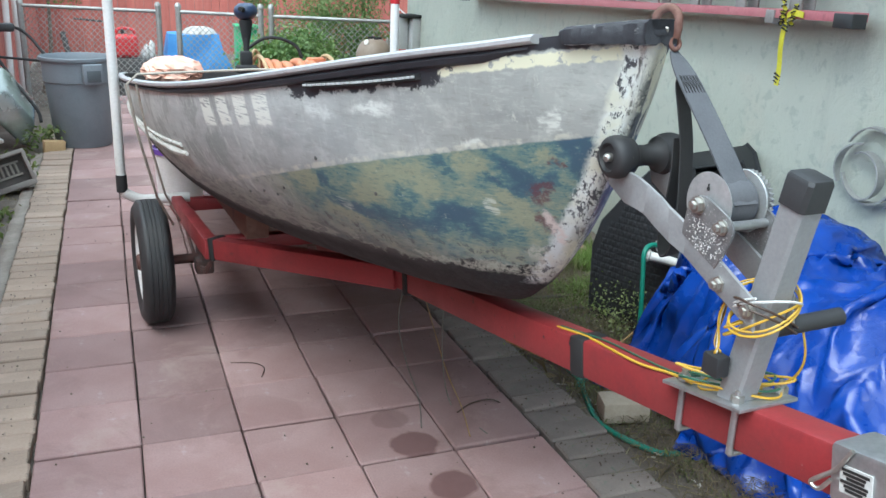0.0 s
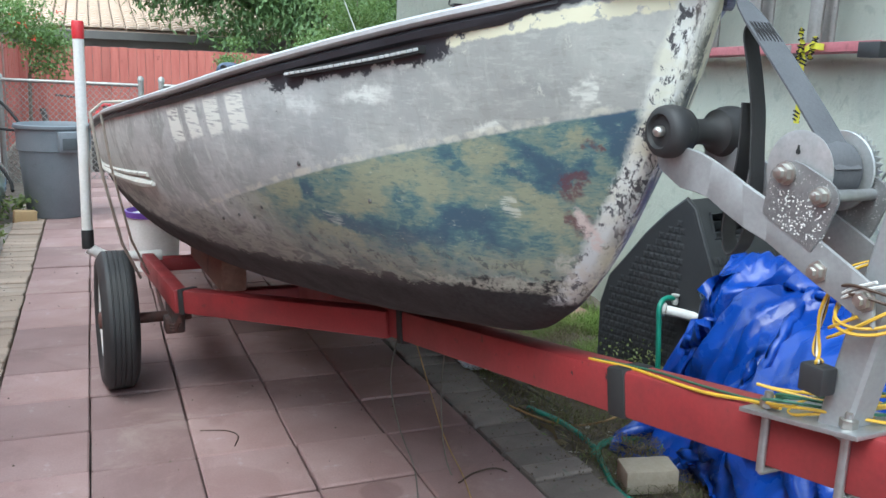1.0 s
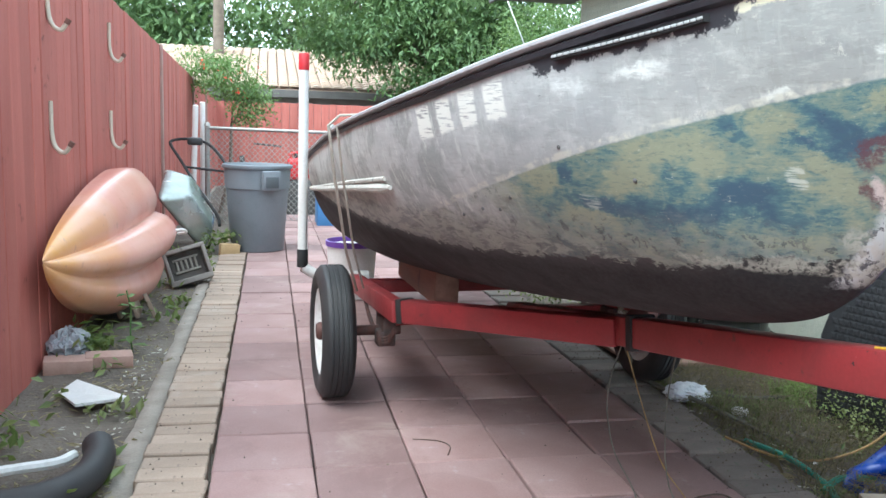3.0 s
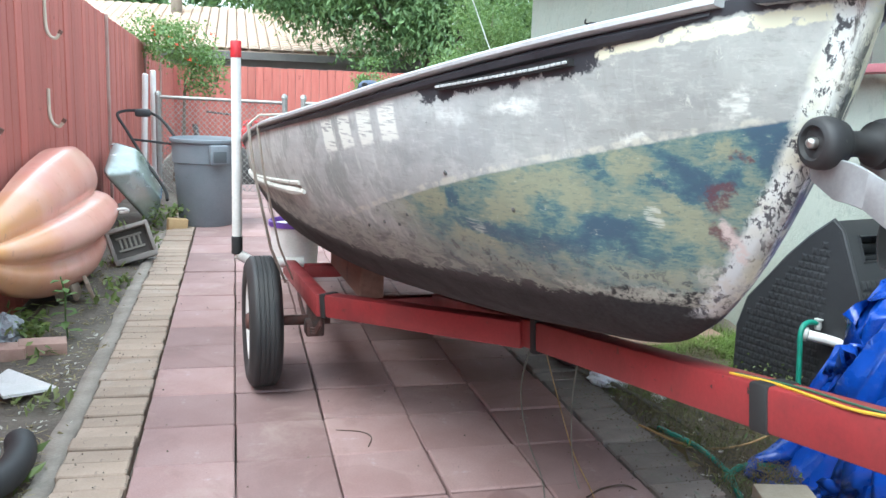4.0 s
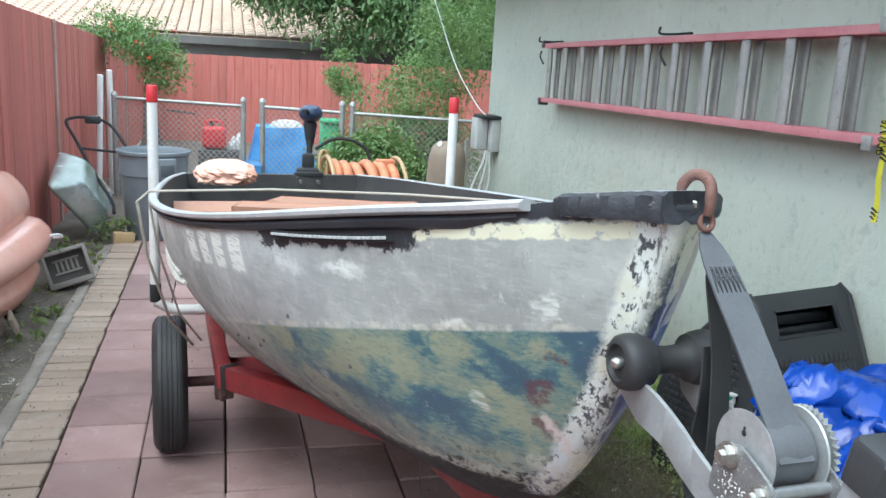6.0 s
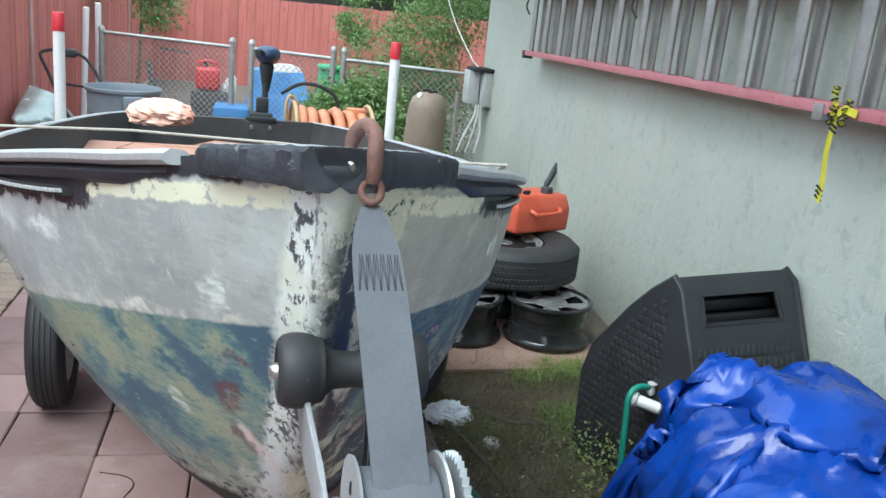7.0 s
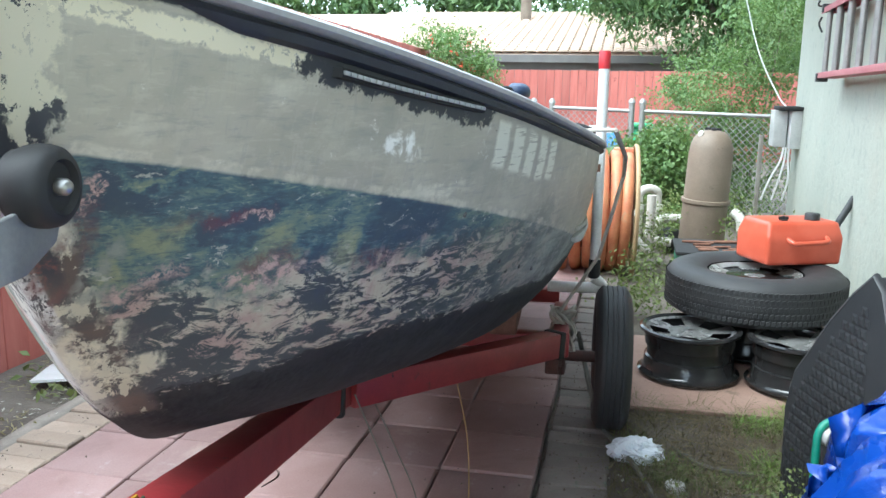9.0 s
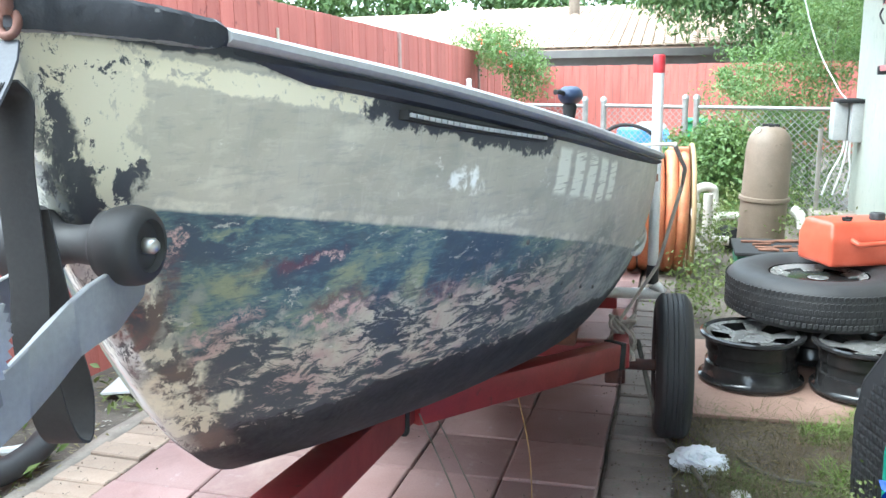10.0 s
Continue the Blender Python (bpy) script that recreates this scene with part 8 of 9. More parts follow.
# rows of curved tiles
tvs, tfs = [], []
slope = math.atan2(RZ - EZ, RY - EY)
length = math.hypot(RZ - EZ, RY - EY)
rows_n, pitch = 22, 0.24
for r in range(rows_n):
    d0, d1 = r * length / rows_n, (r + 1.12) * length / rows_n
    right = NX1 - 3.5 * (r / rows_n)
    x = max(NX0, -6.0)
    while x < right - pitch:
        n0 = len(tvs)
        for d, lift in ((d0, 0.055), (d1, 0.02)):
            for k in range(6):
                a = math.pi * k / 5
                xx = x + pitch / 2 - 0.115 * math.cos(a)
                tvs.append((xx, EY + d * math.cos(slope) - 0.05, EZ + d * math.sin(slope) + lift + 0.045 * math.sin(a)))
        for k in range(5):
            tfs.append((n0 + k, n0 + k + 1, n0 + 7 + k, n0 + 6 + k))
        tfs.append(tuple(n0 + k for k in range(6)))
        x += pitch
tl = sheet("roof_tiles", tvs, tfs, TILE, roof)
tagged(tl, kind="stuff")

# ---- plants ----
def leaf_mat(name, c1, c2, c3, rough=0.5):
    m, t, b = shader(name, rough)
    g = t.nodes.new("ShaderNodeNewGeometry")
    rnd = g.outputs["Random Per Island"]
    pos = t.nodes.new("ShaderNodeTexCoord").outputs["Object"]
    col = mixc(t, ramp(t, rnd, 0.0, 1.0), c1, c2)
    col = mixc(t, ramp(t, noise_tex(t, pos, 1.6, 3), 0.5, 0.7, 0, 0.7), col, c3)
    t.links.new(col, b.inputs["Base Color"])
    tr = t.nodes.new("ShaderNodeBsdfTranslucent")
    t.links.new(mixc(t, 0.5, col, (0.20, 0.30, 0.05)), tr.inputs[0])
    mx = t.nodes.new("ShaderNodeMixShader")
    mx.inputs[0].default_value = 0.30
    t.links.new(b.outputs[0], mx.inputs[1]), t.links.new(tr.outputs[0], mx.inputs[2])
    t.links.new(mx.outputs[0], t.nodes["Material Output"].inputs[0])
    return m


MANGO = leaf_mat("dark_green_leaves", (0.085, 0.155, 0.065), (0.16, 0.25, 0.10), (0.23, 0.32, 0.14))
SHRUB = leaf_mat("fresh_green_leaves", (0.09, 0.17, 0.055), (0.17, 0.26, 0.085), (0.23, 0.31, 0.12))
WEED = leaf_mat("weed_leaves", (0.10, 0.15, 0.045), (0.19, 0.23, 0.07), (0.26, 0.25, 0.12))
DRY = leaf_mat("dry_straw", (0.24, 0.19, 0.11), (0.36, 0.30, 0.19), (0.17, 0.14, 0.09), 0.8)
DEADSTEM = leaf_mat("dead_stems", (0.075, 0.055, 0.04), (0.17, 0.125, 0.08), (0.12, 0.10, 0.055), 0.85)
FLOWER = leaf_mat("red_petals", (0.62, 0.04, 0.03), (0.70, 0.09, 0.05), (0.65, 0.06, 0.04))
BARK = surf("grey_brown_bark", (0.14, 0.11, 0.085), (0.20, 0.165, 0.13), 8, 0.9, 0, 60, 0.6, 0.01)


def leaves(rnd, centres, per, spread, size, width, droop=0.5):
    """Folded leaf blades round clump centres."""
    vs, fs = [], []
    for c in centres:
        for _ in range(per):
            o = Vector((rnd.gauss(0, 1), rnd.gauss(0, 1), rnd.gauss(0, 0.8))) * spread
            d = Vector((rnd.uniform(-1, 1), rnd.uniform(-1, 1), rnd.uniform(-1, 0.7) - droop)).normalized()
            s = d.cross(Vector((rnd.uniform(-1, 1), rnd.uniform(-1, 1), 1.2))).normalized()
            n = s.cross(d)
            L, Wd = size * rnd.uniform(0.6, 1.25), width * rnd.uniform(0.7, 1.2)
            p = Vector(c) + o
            k = len(vs)
            vs += [p, p + d * L * 0.45 + s * Wd + n * Wd * 0.3, p + d * L, p + d * L * 0.45 - s * Wd + n * Wd * 0.3]
            fs += [(k, k + 1, k + 2), (k, k + 2, k + 3)]
    return vs, fs


def blob_centres(rnd, c, r, n, hollow=0.55):
    out = []
    while len(out) < n:
        d = Vector((rnd.uniform(-1, 1), rnd.uniform(-1, 1), rnd.uniform(-1, 1)))
        if hollow < d.length < 1:
            k = 1 + 0.35 * noise.noise(d * 2.1 + Vector(c))
            out.append(Vector((c[0] + d.x * r[0] * k, c[1] + d.y * r[1] * k, c[2] + d.z * r[2] * k)))
    return out


def tree(name, base, trunk_r, fork_z, blobs, per, spread, size, width, mat, label, seed, category="tree"):
    rnd = random.Random(seed)
    t_ = thing(name, base, label, category)
    bm = fresh()
    base = Vector(base)
    fork = base + Vector((0.15, 0.1, fork_z))
    tube(bm, [base, base.lerp(fork, 0.5) + Vector((0.06, 0, 0)), fork], trunk_r, 10, radii=[trunk_r * 1.25, trunk_r, trunk_r * 0.85])
    for c, r, n in blobs:
        mid = fork.lerp(Vector(c), 0.5) + Vector((rnd.uniform(-0.2, 0.2), rnd.uniform(-0.2, 0.2), -0.1 * r[2]))
        tube(bm, smooth_line([fork, mid, c], 4), 0.05, 7, radii=[trunk_r * (0.55 - 0.05 * k) for k in range(9)])
    part("trunk", bm, BARK, t_)
    cs = [p for c, r, n in blobs for p in blob_centres(rnd, c, r, n)]
    vs, fs = leaves(rnd, cs, per, spread, size, width)
    ob = sheet("crown", vs, fs, mat, t_)
    return t_


tree("mango_tree", (4.0, 19.2, -0.3), 0.22, 2.2,
     [((1.5, 18.6, 3.6), (1.5, 1.4, 1.35), 150), ((3.7, 18.6, 4.6), (2.1, 1.7, 2.2), 280), ((5.8, 18.4, 3.7), (1.8, 1.5, 1.9), 190), ((2.7, 18.2, 2.75), (1.45, 1.2, 1.0), 110), ((4.6, 17.7, 2.35), (1.6, 1.2, 1.1), 120), ((2.4, 19.3, 5.9), (2.1, 1.6, 1.4), 120), ((6.8, 18.0, 2.2), (1.6, 1.3, 1.2), 100)],
     46, 0.20, 0.17, 0.030, MANGO, "large mango tree with dense drooping dark leaves", 11)
tree("corner_shrub", (2.45, 9.6, -0.12), 0.03, 0.5,
     [((2.35, 9.5, 1.05), (0.50, 0.55, 0.55), 90), ((2.0, 10.0, 0.72), (0.50, 0.45, 0.50), 70), ((2.5, 9.1, 0.45), (0.40, 0.45, 0.5), 80), ((2.1, 9.2, 0.35), (0.4, 0.4, 0.4), 60), ((2.75, 9.8, 1.55), (0.45, 0.5, 0.5), 70), ((2.9, 10.2, 2.1), (0.5, 0.5, 0.5), 60)],
     60, 0.085, 0.040, 0.011, SHRUB, "tall leafy shrub growing at the house corner", 12, "shrub")
tree("leafy_bush", (1.70, 8.6, -0.12), 0.02, 0.2,
     [((1.62, 8.5, 0.42), (0.30, 0.32, 0.36), 75), ((1.92, 8.4, 0.25), (0.28, 0.3, 0.32), 55), ((1.40, 8.8, 0.36), (0.26, 0.3, 0.34), 55), ((1.75, 8.7, 0.62), (0.26, 0.28, 0.22), 40)],
     48, 0.065, 0.050, 0.017, SHRUB, "fresh green leafy bush beside the pump", 13, "shrub")
tree("slender_sapling", (2.15, 14.4, -0.2), 0.015, 0.9,
     [((2.15, 14.4, 1.12), (0.28, 0.28, 0.40), 40)], 40, 0.07, 0.06, 0.017, SHRUB, "slender sapling in front of the red fence", 14, "sapling")
ft = tree("flowering_shrub", (-0.80, 11.2, -0.15), 0.022, 1.15,
     [((-0.70, 11.1, 1.52), (0.40, 0.4, 0.24), 60), ((-0.42, 11.0, 1.24), (0.24, 0.26, 0.24), 40), ((-1.05, 11.3, 1.66), (0.34, 0.35, 0.22), 40)],
     34, 0.075, 0.048, 0.014, SHRUB, "thin flowering shrub with red blossoms by the fence", 15, "shrub")
rnd = random.Random(5)
vs, fs = leaves(rnd, [(-0.62 + rnd.uniform(-0.35, 0.35), 10.85 + rnd.uniform(-0.2, 0.2), 1.5 + rnd.uniform(-0.2, 0.2)) for _ in range(7)], 7, 0.025, 0.045, 0.016, 0)
sheet("blossoms", vs, fs, FLOWER, ft)
# far trees behind the roofs
far = [(-9, 30), (-5.5, 33), (-2.2, 31), (1.0, 34), (4.5, 32), (8.5, 31), (13, 30), (-13, 31), (19, 32), (-18, 33)]
for k, (x, y) in enumerate(far):
    h = 4.6 + 1.3 * math.sin(k * 2.3)
    tree("far_tree", (x, y, -0.3), 0.16, 2.6, [((x, y, h), (2.3, 1.6, 2.0), 110), ((x + 1.3, y - 0.4, h - 1.5), (1.6, 1.2, 1.2), 50), ((x - 1.2, y, h + 1.6), (1.7, 1.3, 1.3), 55)],
         24, 0.30, 0.36, 0.075, MANGO, "tall leafy tree rising behind the roofs", 30 + k)
bm = fresh()
tube(bm, [(-1.6, 25.2, -0.3), (-1.55, 25.2, 7.5)], 0.15, 12, radii=[0.17, 0.13])
tagged(part("utility_pole", bm, BARK), "grey wooden utility pole behind the tiled roof", "pole")

# weeds and litter on the soil
rnd = random.Random(21)


def blades(rnd, roots, per, spread, length, width, lean=0.6):
    """Narrow bent grass blades rising from roots."""
    vs, fs = [], []
    for c in roots:
        for _ in range(per):
            p = Vector(c) + Vector((rnd.gauss(0, spread), rnd.gauss(0, spread), -0.01))
            a = rnd.uniform(0, math.tau)
            d = Vector((math.cos(a), math.sin(a), 0))
            sd_ = Vector((-d.y, d.x, 0)) * width * rnd.uniform(0.7, 1.2)
            L = length * rnd.uniform(0.5, 1.3)
            q = p + d * L * 0.35 * lean + Vector((0, 0, L * 0.62))
            e = p + d * L * 0.95 * lean + Vector((0, 0, L * rnd.uniform(0.45, 0.95)))
            k = len(vs)
            vs += [p - sd_, p + sd_, q + sd_ * 0.8, q - sd_ * 0.8, e]
            fs += [(k, k + 1, k + 2, k + 3), (k + 3, k + 2, k + 4)]
    return vs, fs


def weed_spots(n, x0, x1, y0, y1, bias):
    out = []
    for _ in range(n):
        x, y = rnd.uniform(x0, x1), rnd.uniform(y0, y1)
        if noise.noise(Vector((x * 2.6, y * 2.2, 3))) > bias - 0.42 * (x - 1.5) + 0.35 * max(y - 3.4, 0) and not (y > 3.86 and x < 2.35) and not (x > 1.93 and 2.7 < y < 3.7):
            out.append((x, y, ground_height(x, y)))
    return out


lawn = []
for _ in range(900):
    x, y = rnd.uniform(1.72, 2.40), rnd.uniform(3.15, 3.95)
    if noise.noise(Vector((x * 5, y * 4, 1))) + 1.6 * (x - 1.92) - 0.9 * abs(y - 3.6) > 0.0 and not (x > 1.96 and y < 3.35):
        lawn.append((x, y, ground_height(x, y)))
vs, fs = blades(rnd, lawn, 12, 0.025, 0.075, 0.0020, 0.8)
tagged(sheet("grass", vs, fs, leaf_mat("fresh_grass", (0.11, 0.19, 0.035), (0.20, 0.29, 0.06), (0.24, 0.26, 0.09))), "fresh green grass tufts beside the storage box", "grass", kind="stuff")
vs, fs = blades(rnd, weed_spots(2600, 1.46, 2.45, 2.75, 4.2, 0.12), 9, 0.03, 0.060, 0.0014)
tagged(sheet("grass", vs, fs, WEED), "fine green grass growing over bare soil", "grass", kind="stuff")
vs, fs = leaves(rnd, [(x, y, z + 0.015) for x, y, z in weed_spots(520, 1.50, 2.45, 2.9, 4.1, 0.16)], 8, 0.03, 0.013, 0.0036, -0.2)
tagged(sheet("weeds", vs, fs, WEED), "low green weeds growing over bare soil", "weeds", kind="stuff")
tuft = []
for _ in range(620):
    x, y = rnd.uniform(1.44, 2.0), rnd.uniform(1.5, 3.2)
    if noise.noise(Vector((x * 6, y * 5, 9))) > -0.02:
        tuft.append((x, y, ground_height(x, y)))
vs, fs = blades(rnd, tuft, 7, 0.022, 0.050, 0.0015, 1.0)
tagged(sheet("grass", vs, fs, WEED), "thin tufts of grass among dead stems", "grass", kind="stuff")
vs, fs = blades(rnd, [(x, y, ground_height(x, y)) for x, y in [(rnd.uniform(1.42, 2.1), rnd.uniform(1.3, 3.9)) for _ in range(1900)]], 4, 0.04, 0.11, 0.0013, 1.6)
vs = [Vector((v.x, v.y, min(v.z, ground_height(v.x, v.y) + 0.045))) for v in vs]
tagged(sheet("dead_stems", vs, fs, DEADSTEM), "tangled dead brown stems on the soil", "litter", kind="stuff")
cs = [(rnd.uniform(1.42, 2.0), rnd.uniform(1.2, 3.4), 0.0) for _ in range(46)]
cs = [(x, y, ground_height(x, y) + 0.02) for x, y, z in cs]
vs, fs = leaves(rnd, cs, 9, 0.04, 0.026, 0.005, -0.4)
tagged(sheet("weeds", vs, fs, WEED), "sparse weeds along the brick border", "weeds", kind="stuff")
cs = []
for _ in range(230):
    x, y = rnd.uniform(1.40, 2.0), rnd.uniform(1.2, 4.0)
    cs.append((x, y, ground_height(x, y) + 0.006))
vs, fs = leaves(rnd, cs, 8, 0.06, 0.075, 0.0026, 0.0)
vs = [Vector((v.x, v.y, max(ground_height(v.x, v.y) + 0.003, min(v.z, ground_height(v.x, v.y) + 0.02)))) for v in vs]
tagged(sheet("dry_stems", vs, fs, DRY), "dry straw and twigs scattered on soil", "litter", kind="stuff")
cs = []
for _ in range(90):
    x, y = rnd.uniform(-1.08, -0.60), rnd.uniform(1.5, 7.2)
    if noise.noise(Vector((x * 3, y * 1.6, 8))) > 0.02:
        cs.append((x, y, ground_height(x, y) + 0.03))
vs, fs = leaves(rnd, cs, 9, 0.035, 0.06, 0.014, -0.4)
tagged(sheet("weeds", vs, fs, WEED), "scattered weeds beside the board fence", "weeds", kind="stuff")
cs = [(x, y, ground_height(x, y) + 0.006) for x, y in [(rnd.uniform(-1.05, -0.58), rnd.uniform(1.5, 6.2)) for _ in range(160)]]
vs, fs = leaves(rnd, cs, 9, 0.05, 0.05, 0.004, 0.0)
vs = [Vector((v.x, v.y, max(ground_height(v.x, v.y) + 0.003, min(v.z, ground_height(v.x, v.y) + 0.018)))) for v in vs]
tagged(sheet("dry_litter", vs, fs, DRY), "dry leaf litter on the soil bed", "litter", kind="stuff")
for (x, y, s_, seed) in ((-0.60, 7.35, 0.5, 2), (-0.98, 4.30, 0.14, 3)):
    rr = random.Random(seed)
    vs, fs = leaves(rr, [(x + rr.gauss(0, 0.07) * s_ * 2, y + rr.gauss(0, 0.07), 0.02 + rr.random() * 0.28 * s_) for _ in range(18)], 9, 0.04, 0.060, 0.016, 0.1)
    tagged(sheet("weed_clump", vs, fs, WEED), "leafy green weed clump growing from the soil", "weed", "weed clumps", "stuff")
for (x, y, s_, seed) in ((1.93, 2.96, 0.42, 6), (1.90, 3.12, 0.2, 7), (1.84, 2.78, 0.16, 34)):
    rr = random.Random(seed)
    vs, fs = leaves(rr, [(x + rr.gauss(0, 0.05), y + rr.gauss(0, 0.08), 0.0 + rr.random() * 0.45 * s_) for _ in range(30)], 9, 0.035, 0.016, 0.0055, 0.1)
    tagged(sheet("weed_clump", vs, fs, WEED), "small-leaved weed clump growing beside the standpipe", "weed", "weed clumps", "stuff")
for (x, y, s_, seed) in ((1.98, 8.2, 0.8, 8), (1.60, 6.6, 0.7, 9), (1.30, 8.3, 0.6, 10), (1.62, 7.2, 0.7, 21), (1.42, 7.6, 0.8, 22), (1.75, 7.7, 0.9, 23), (1.55, 5.9, 0.4, 24), (1.50, 5.2, 0.35, 25), (2.25, 6.6, 0.8, 26), (2.2, 7.4, 1.0, 27)):
    rr = random.Random(seed)
    vs, fs = leaves(rr, [(x + rr.gauss(0, 0.10), y + rr.gauss(0, 0.10), 0.02 + rr.random() * 0.40 * s_) for _ in range(44)], 12, 0.05, 0.030, 0.008, 0.1)
    tagged(sheet("weed_clump", vs, fs, WEED), "leafy green weed clump growing from the soil", "weed", "weed clumps", "stuff")


# broad-leaved seedling and pale chips on the narrow bed
sd = thing("seedling", (-0.80, 4.35, -0.02), "young broad-leaved plant growing before the kayak", "plant")
bm = fresh()
stem_pts = smooth_line([(-0.80, 4.35, -0.03), (-0.805, 4.34, 0.08), (-0.80, 4.33, 0.18), (-0.815, 4.32, 0.27)], 5)
tube(bm, stem_pts, 0.004, 6)
part("stem", bm, SHRUB, sd)
rr = random.Random(17)
for k in range(13):
    p = stem_pts[2 + k]
    a = k * 2.4
    d = Vector((math.cos(a), math.sin(a) * 0.7 - 0.2, 0.35 - 0.5 * rr.random())).normalized()
    sx = d.cross(Vector((0, 0, 1))).normalized()
    L = 0.075 - 0.002 * k
    bm = fresh()
    pts = [p, p + d * L * 0.3 + sx * L * 0.26, p + d * L * 0.7 + sx * L * 0.24, p + d * L - Vector((0, 0, 0.012)), p + d * L * 0.7 - sx * L * 0.24, p + d * L * 0.3 - sx * L * 0.26]
    mid = bm.verts.new(p + d * L * 0.5 - Vector((0, 0, 0.006)))
    ring = [bm.verts.new(q) for q in pts]
    for j in range(6):
        bm.faces.new((mid, ring[j], ring[(j + 1) % 6]))
    part("leaf", bm, SHRUB, sd)
CHIPS = leaf_mat("pale_chips", (0.50, 0.47, 0.42), (0.62, 0.60, 0.55), (0.40, 0.34, 0.26), 0.8)
cs = [(x, y, ground_height(x, y) + 0.008) for x, y in [(-0.72 + 0.07 * rr.gauss(0, 1), 3.75 + 0.5 * rr.gauss(0, 1)) for _ in range(40)] if -1.05 < x < -0.60]
vs, fs = leaves(rr, cs, 3, 0.03, 0.028, 0.006, 0.0)
vs = [Vector((v.x, v.y, max(ground_height(v.x, v.y) + 0.003, min(v.z, ground_height(v.x, v.y) + 0.016)))) for v in vs]
tagged(sheet("wood_chips", vs, fs, CHIPS), "pale wood chips scattered over the soil", "litter", kind="stuff")
cs = [(x, y, ground_height(x, y) + 0.01) for x, y in [(rr.uniform(1.42, 1.95), rr.uniform(1.3, 3.5)) for _ in range(60)]]
vs, fs = leaves(rr, cs, 3, 0.03, 0.026, 0.008, 0.0)
vs = [Vector((v.x, v.y, max(ground_height(v.x, v.y) + 0.003, min(v.z, ground_height(v.x, v.y) + 0.016)))) for v in vs]
tagged(sheet("wood_chips", vs, fs, CHIPS), "pale chips scattered among weeds", "litter", kind="stuff")

# ---- small things on the ground ----
CONC = surf("buff_concrete", (0.33, 0.28, 0.21), (0.40, 0.345, 0.27), 12, 0.9, 0, 110, 0.4, 0.003)
bm = fresh()
box(bm, (1.50, 2.30, 0.020), (0.16, 0.10, 0.075), Matrix.Translation((1.5, 2.30, 0)) @ pose(0, 0, 0, 1, -2, -16) @ Matrix.Translation((-1.5, -2.30, 0)), 0.006)
tagged(part("loose_brick", bm, CONC), "buff concrete brick beside the grey border", "brick", "loose bricks")
m, t, b = shader("white_film", 0.4)
pos = t.nodes.new("ShaderNodeTexCoord").outputs["Object"]
t.links.new(mixc(t, ramp(t, noise_tex(t, pos, 14, 4), 0.35, 0.65), (0.62, 0.65, 0.69), (0.74, 0.76, 0.78)), b.inputs["Base Color"])
FILM = m
crumple("plastic_bag", (1.475, 3.44, 0.0), (0.080, 0.065, 0.036), FILM, "crumpled white plastic bag on the soil", "bag", 8, 0.6)
bm = fresh()
lathe(bm, [(0.030, -0.03), (0.032, 0.0), (0.032, 0.045), (0.028, 0.052), (0.006, 0.054)], 20, Matrix.Translation((1.592, 3.245, -0.055)))
tagged(part("pipe_cap", bm, WHITE_PVC), "white capped pipe stub in the soil", "pipe")
GREENHOSE = surf("green_hose", (0.02, 0.20, 0.14), (0.03, 0.26, 0.18), 10, 0.4)
CORD = surf("grey_green_cord", (0.10, 0.10, 0.08), (0.15, 0.145, 0.12), 20, 0.7)
ORANGECORD = surf("ochre_cord", (0.34, 0.22, 0.08), (0.27, 0.17, 0.07), 20, 0.6)


def lying(name, pts, r, mat, label, category):
    bm = fresh()
    pp = smooth_line([(x, y, max(ground_height(x, y), 0.0 if 1.17 < x < 1.39 or x < 1.17 else -0.05) + r + z) for x, y, z in pts], 6)
    tube(bm, pp, r, 8)
    return tagged(part(name, bm, mat), label, category)


lying("garden_hose", [(1.44, 2.95, 0), (1.47, 2.75, 0.01), (1.50, 2.60, 0), (1.46, 2.48, 0), (1.41, 2.30, 0), (1.44, 2.12, 0), (1.52, 2.05, 0), (1.66, 2.06, 0.0)], 0.010, GREENHOSE, "green garden hose snaking over the soil", "hose")
lying("garden_hose", [(1.47, 2.56, 0.0), (1.56, 2.60, 0.01), (1.70, 2.62, 0.0)], 0.011, GREENHOSE, "green garden hose snaking over the soil", "hose")
lying("cable", [(1.25, 3.75, 0.3), (1.34, 3.62, 0.03), (1.46, 3.35, 0.02), (1.54, 3.10, 0.01), (1.58, 2.9, 0.0), (1.5, 2.75, 0)], 0.009, CORD, "dull grey cable lying beside the wheel", "cable")
lying("cable", [(1.60, 3.55, 0.0), (1.70, 3.42, 0.01), (1.84, 3.36, 0.02), (1.95, 3.36, 0.0)], 0.008, CORD, "dull grey cable lying in the weeds", "cable")
lying("cable", [(1.95, 3.24, 0.0), (1.80, 3.22, 0.01), (1.68, 3.10, 0.0), (1.70, 2.92, 0.0)], 0.008, CORD, "dull grey cable lying in the weeds", "cable")
lying("ochre_cord", [(1.36, 2.95, 0.0), (1.45, 2.78, 0.01), (1.58, 2.72, 0.02), (1.72, 2.70, 0.08), (1.85, 2.72, 0.16)], 0.004, ORANGECORD, "thin ochre cord lying on the soil", "cord")
lying("twig", [(0.95, 2.46, 0.0), (1.02, 2.50, 0.004), (1.10, 2.49, 0.008), (1.17, 2.46, 0.0)], 0.003, BROWN_WIRE, "thin dark twig lying on the pavers", "twig")
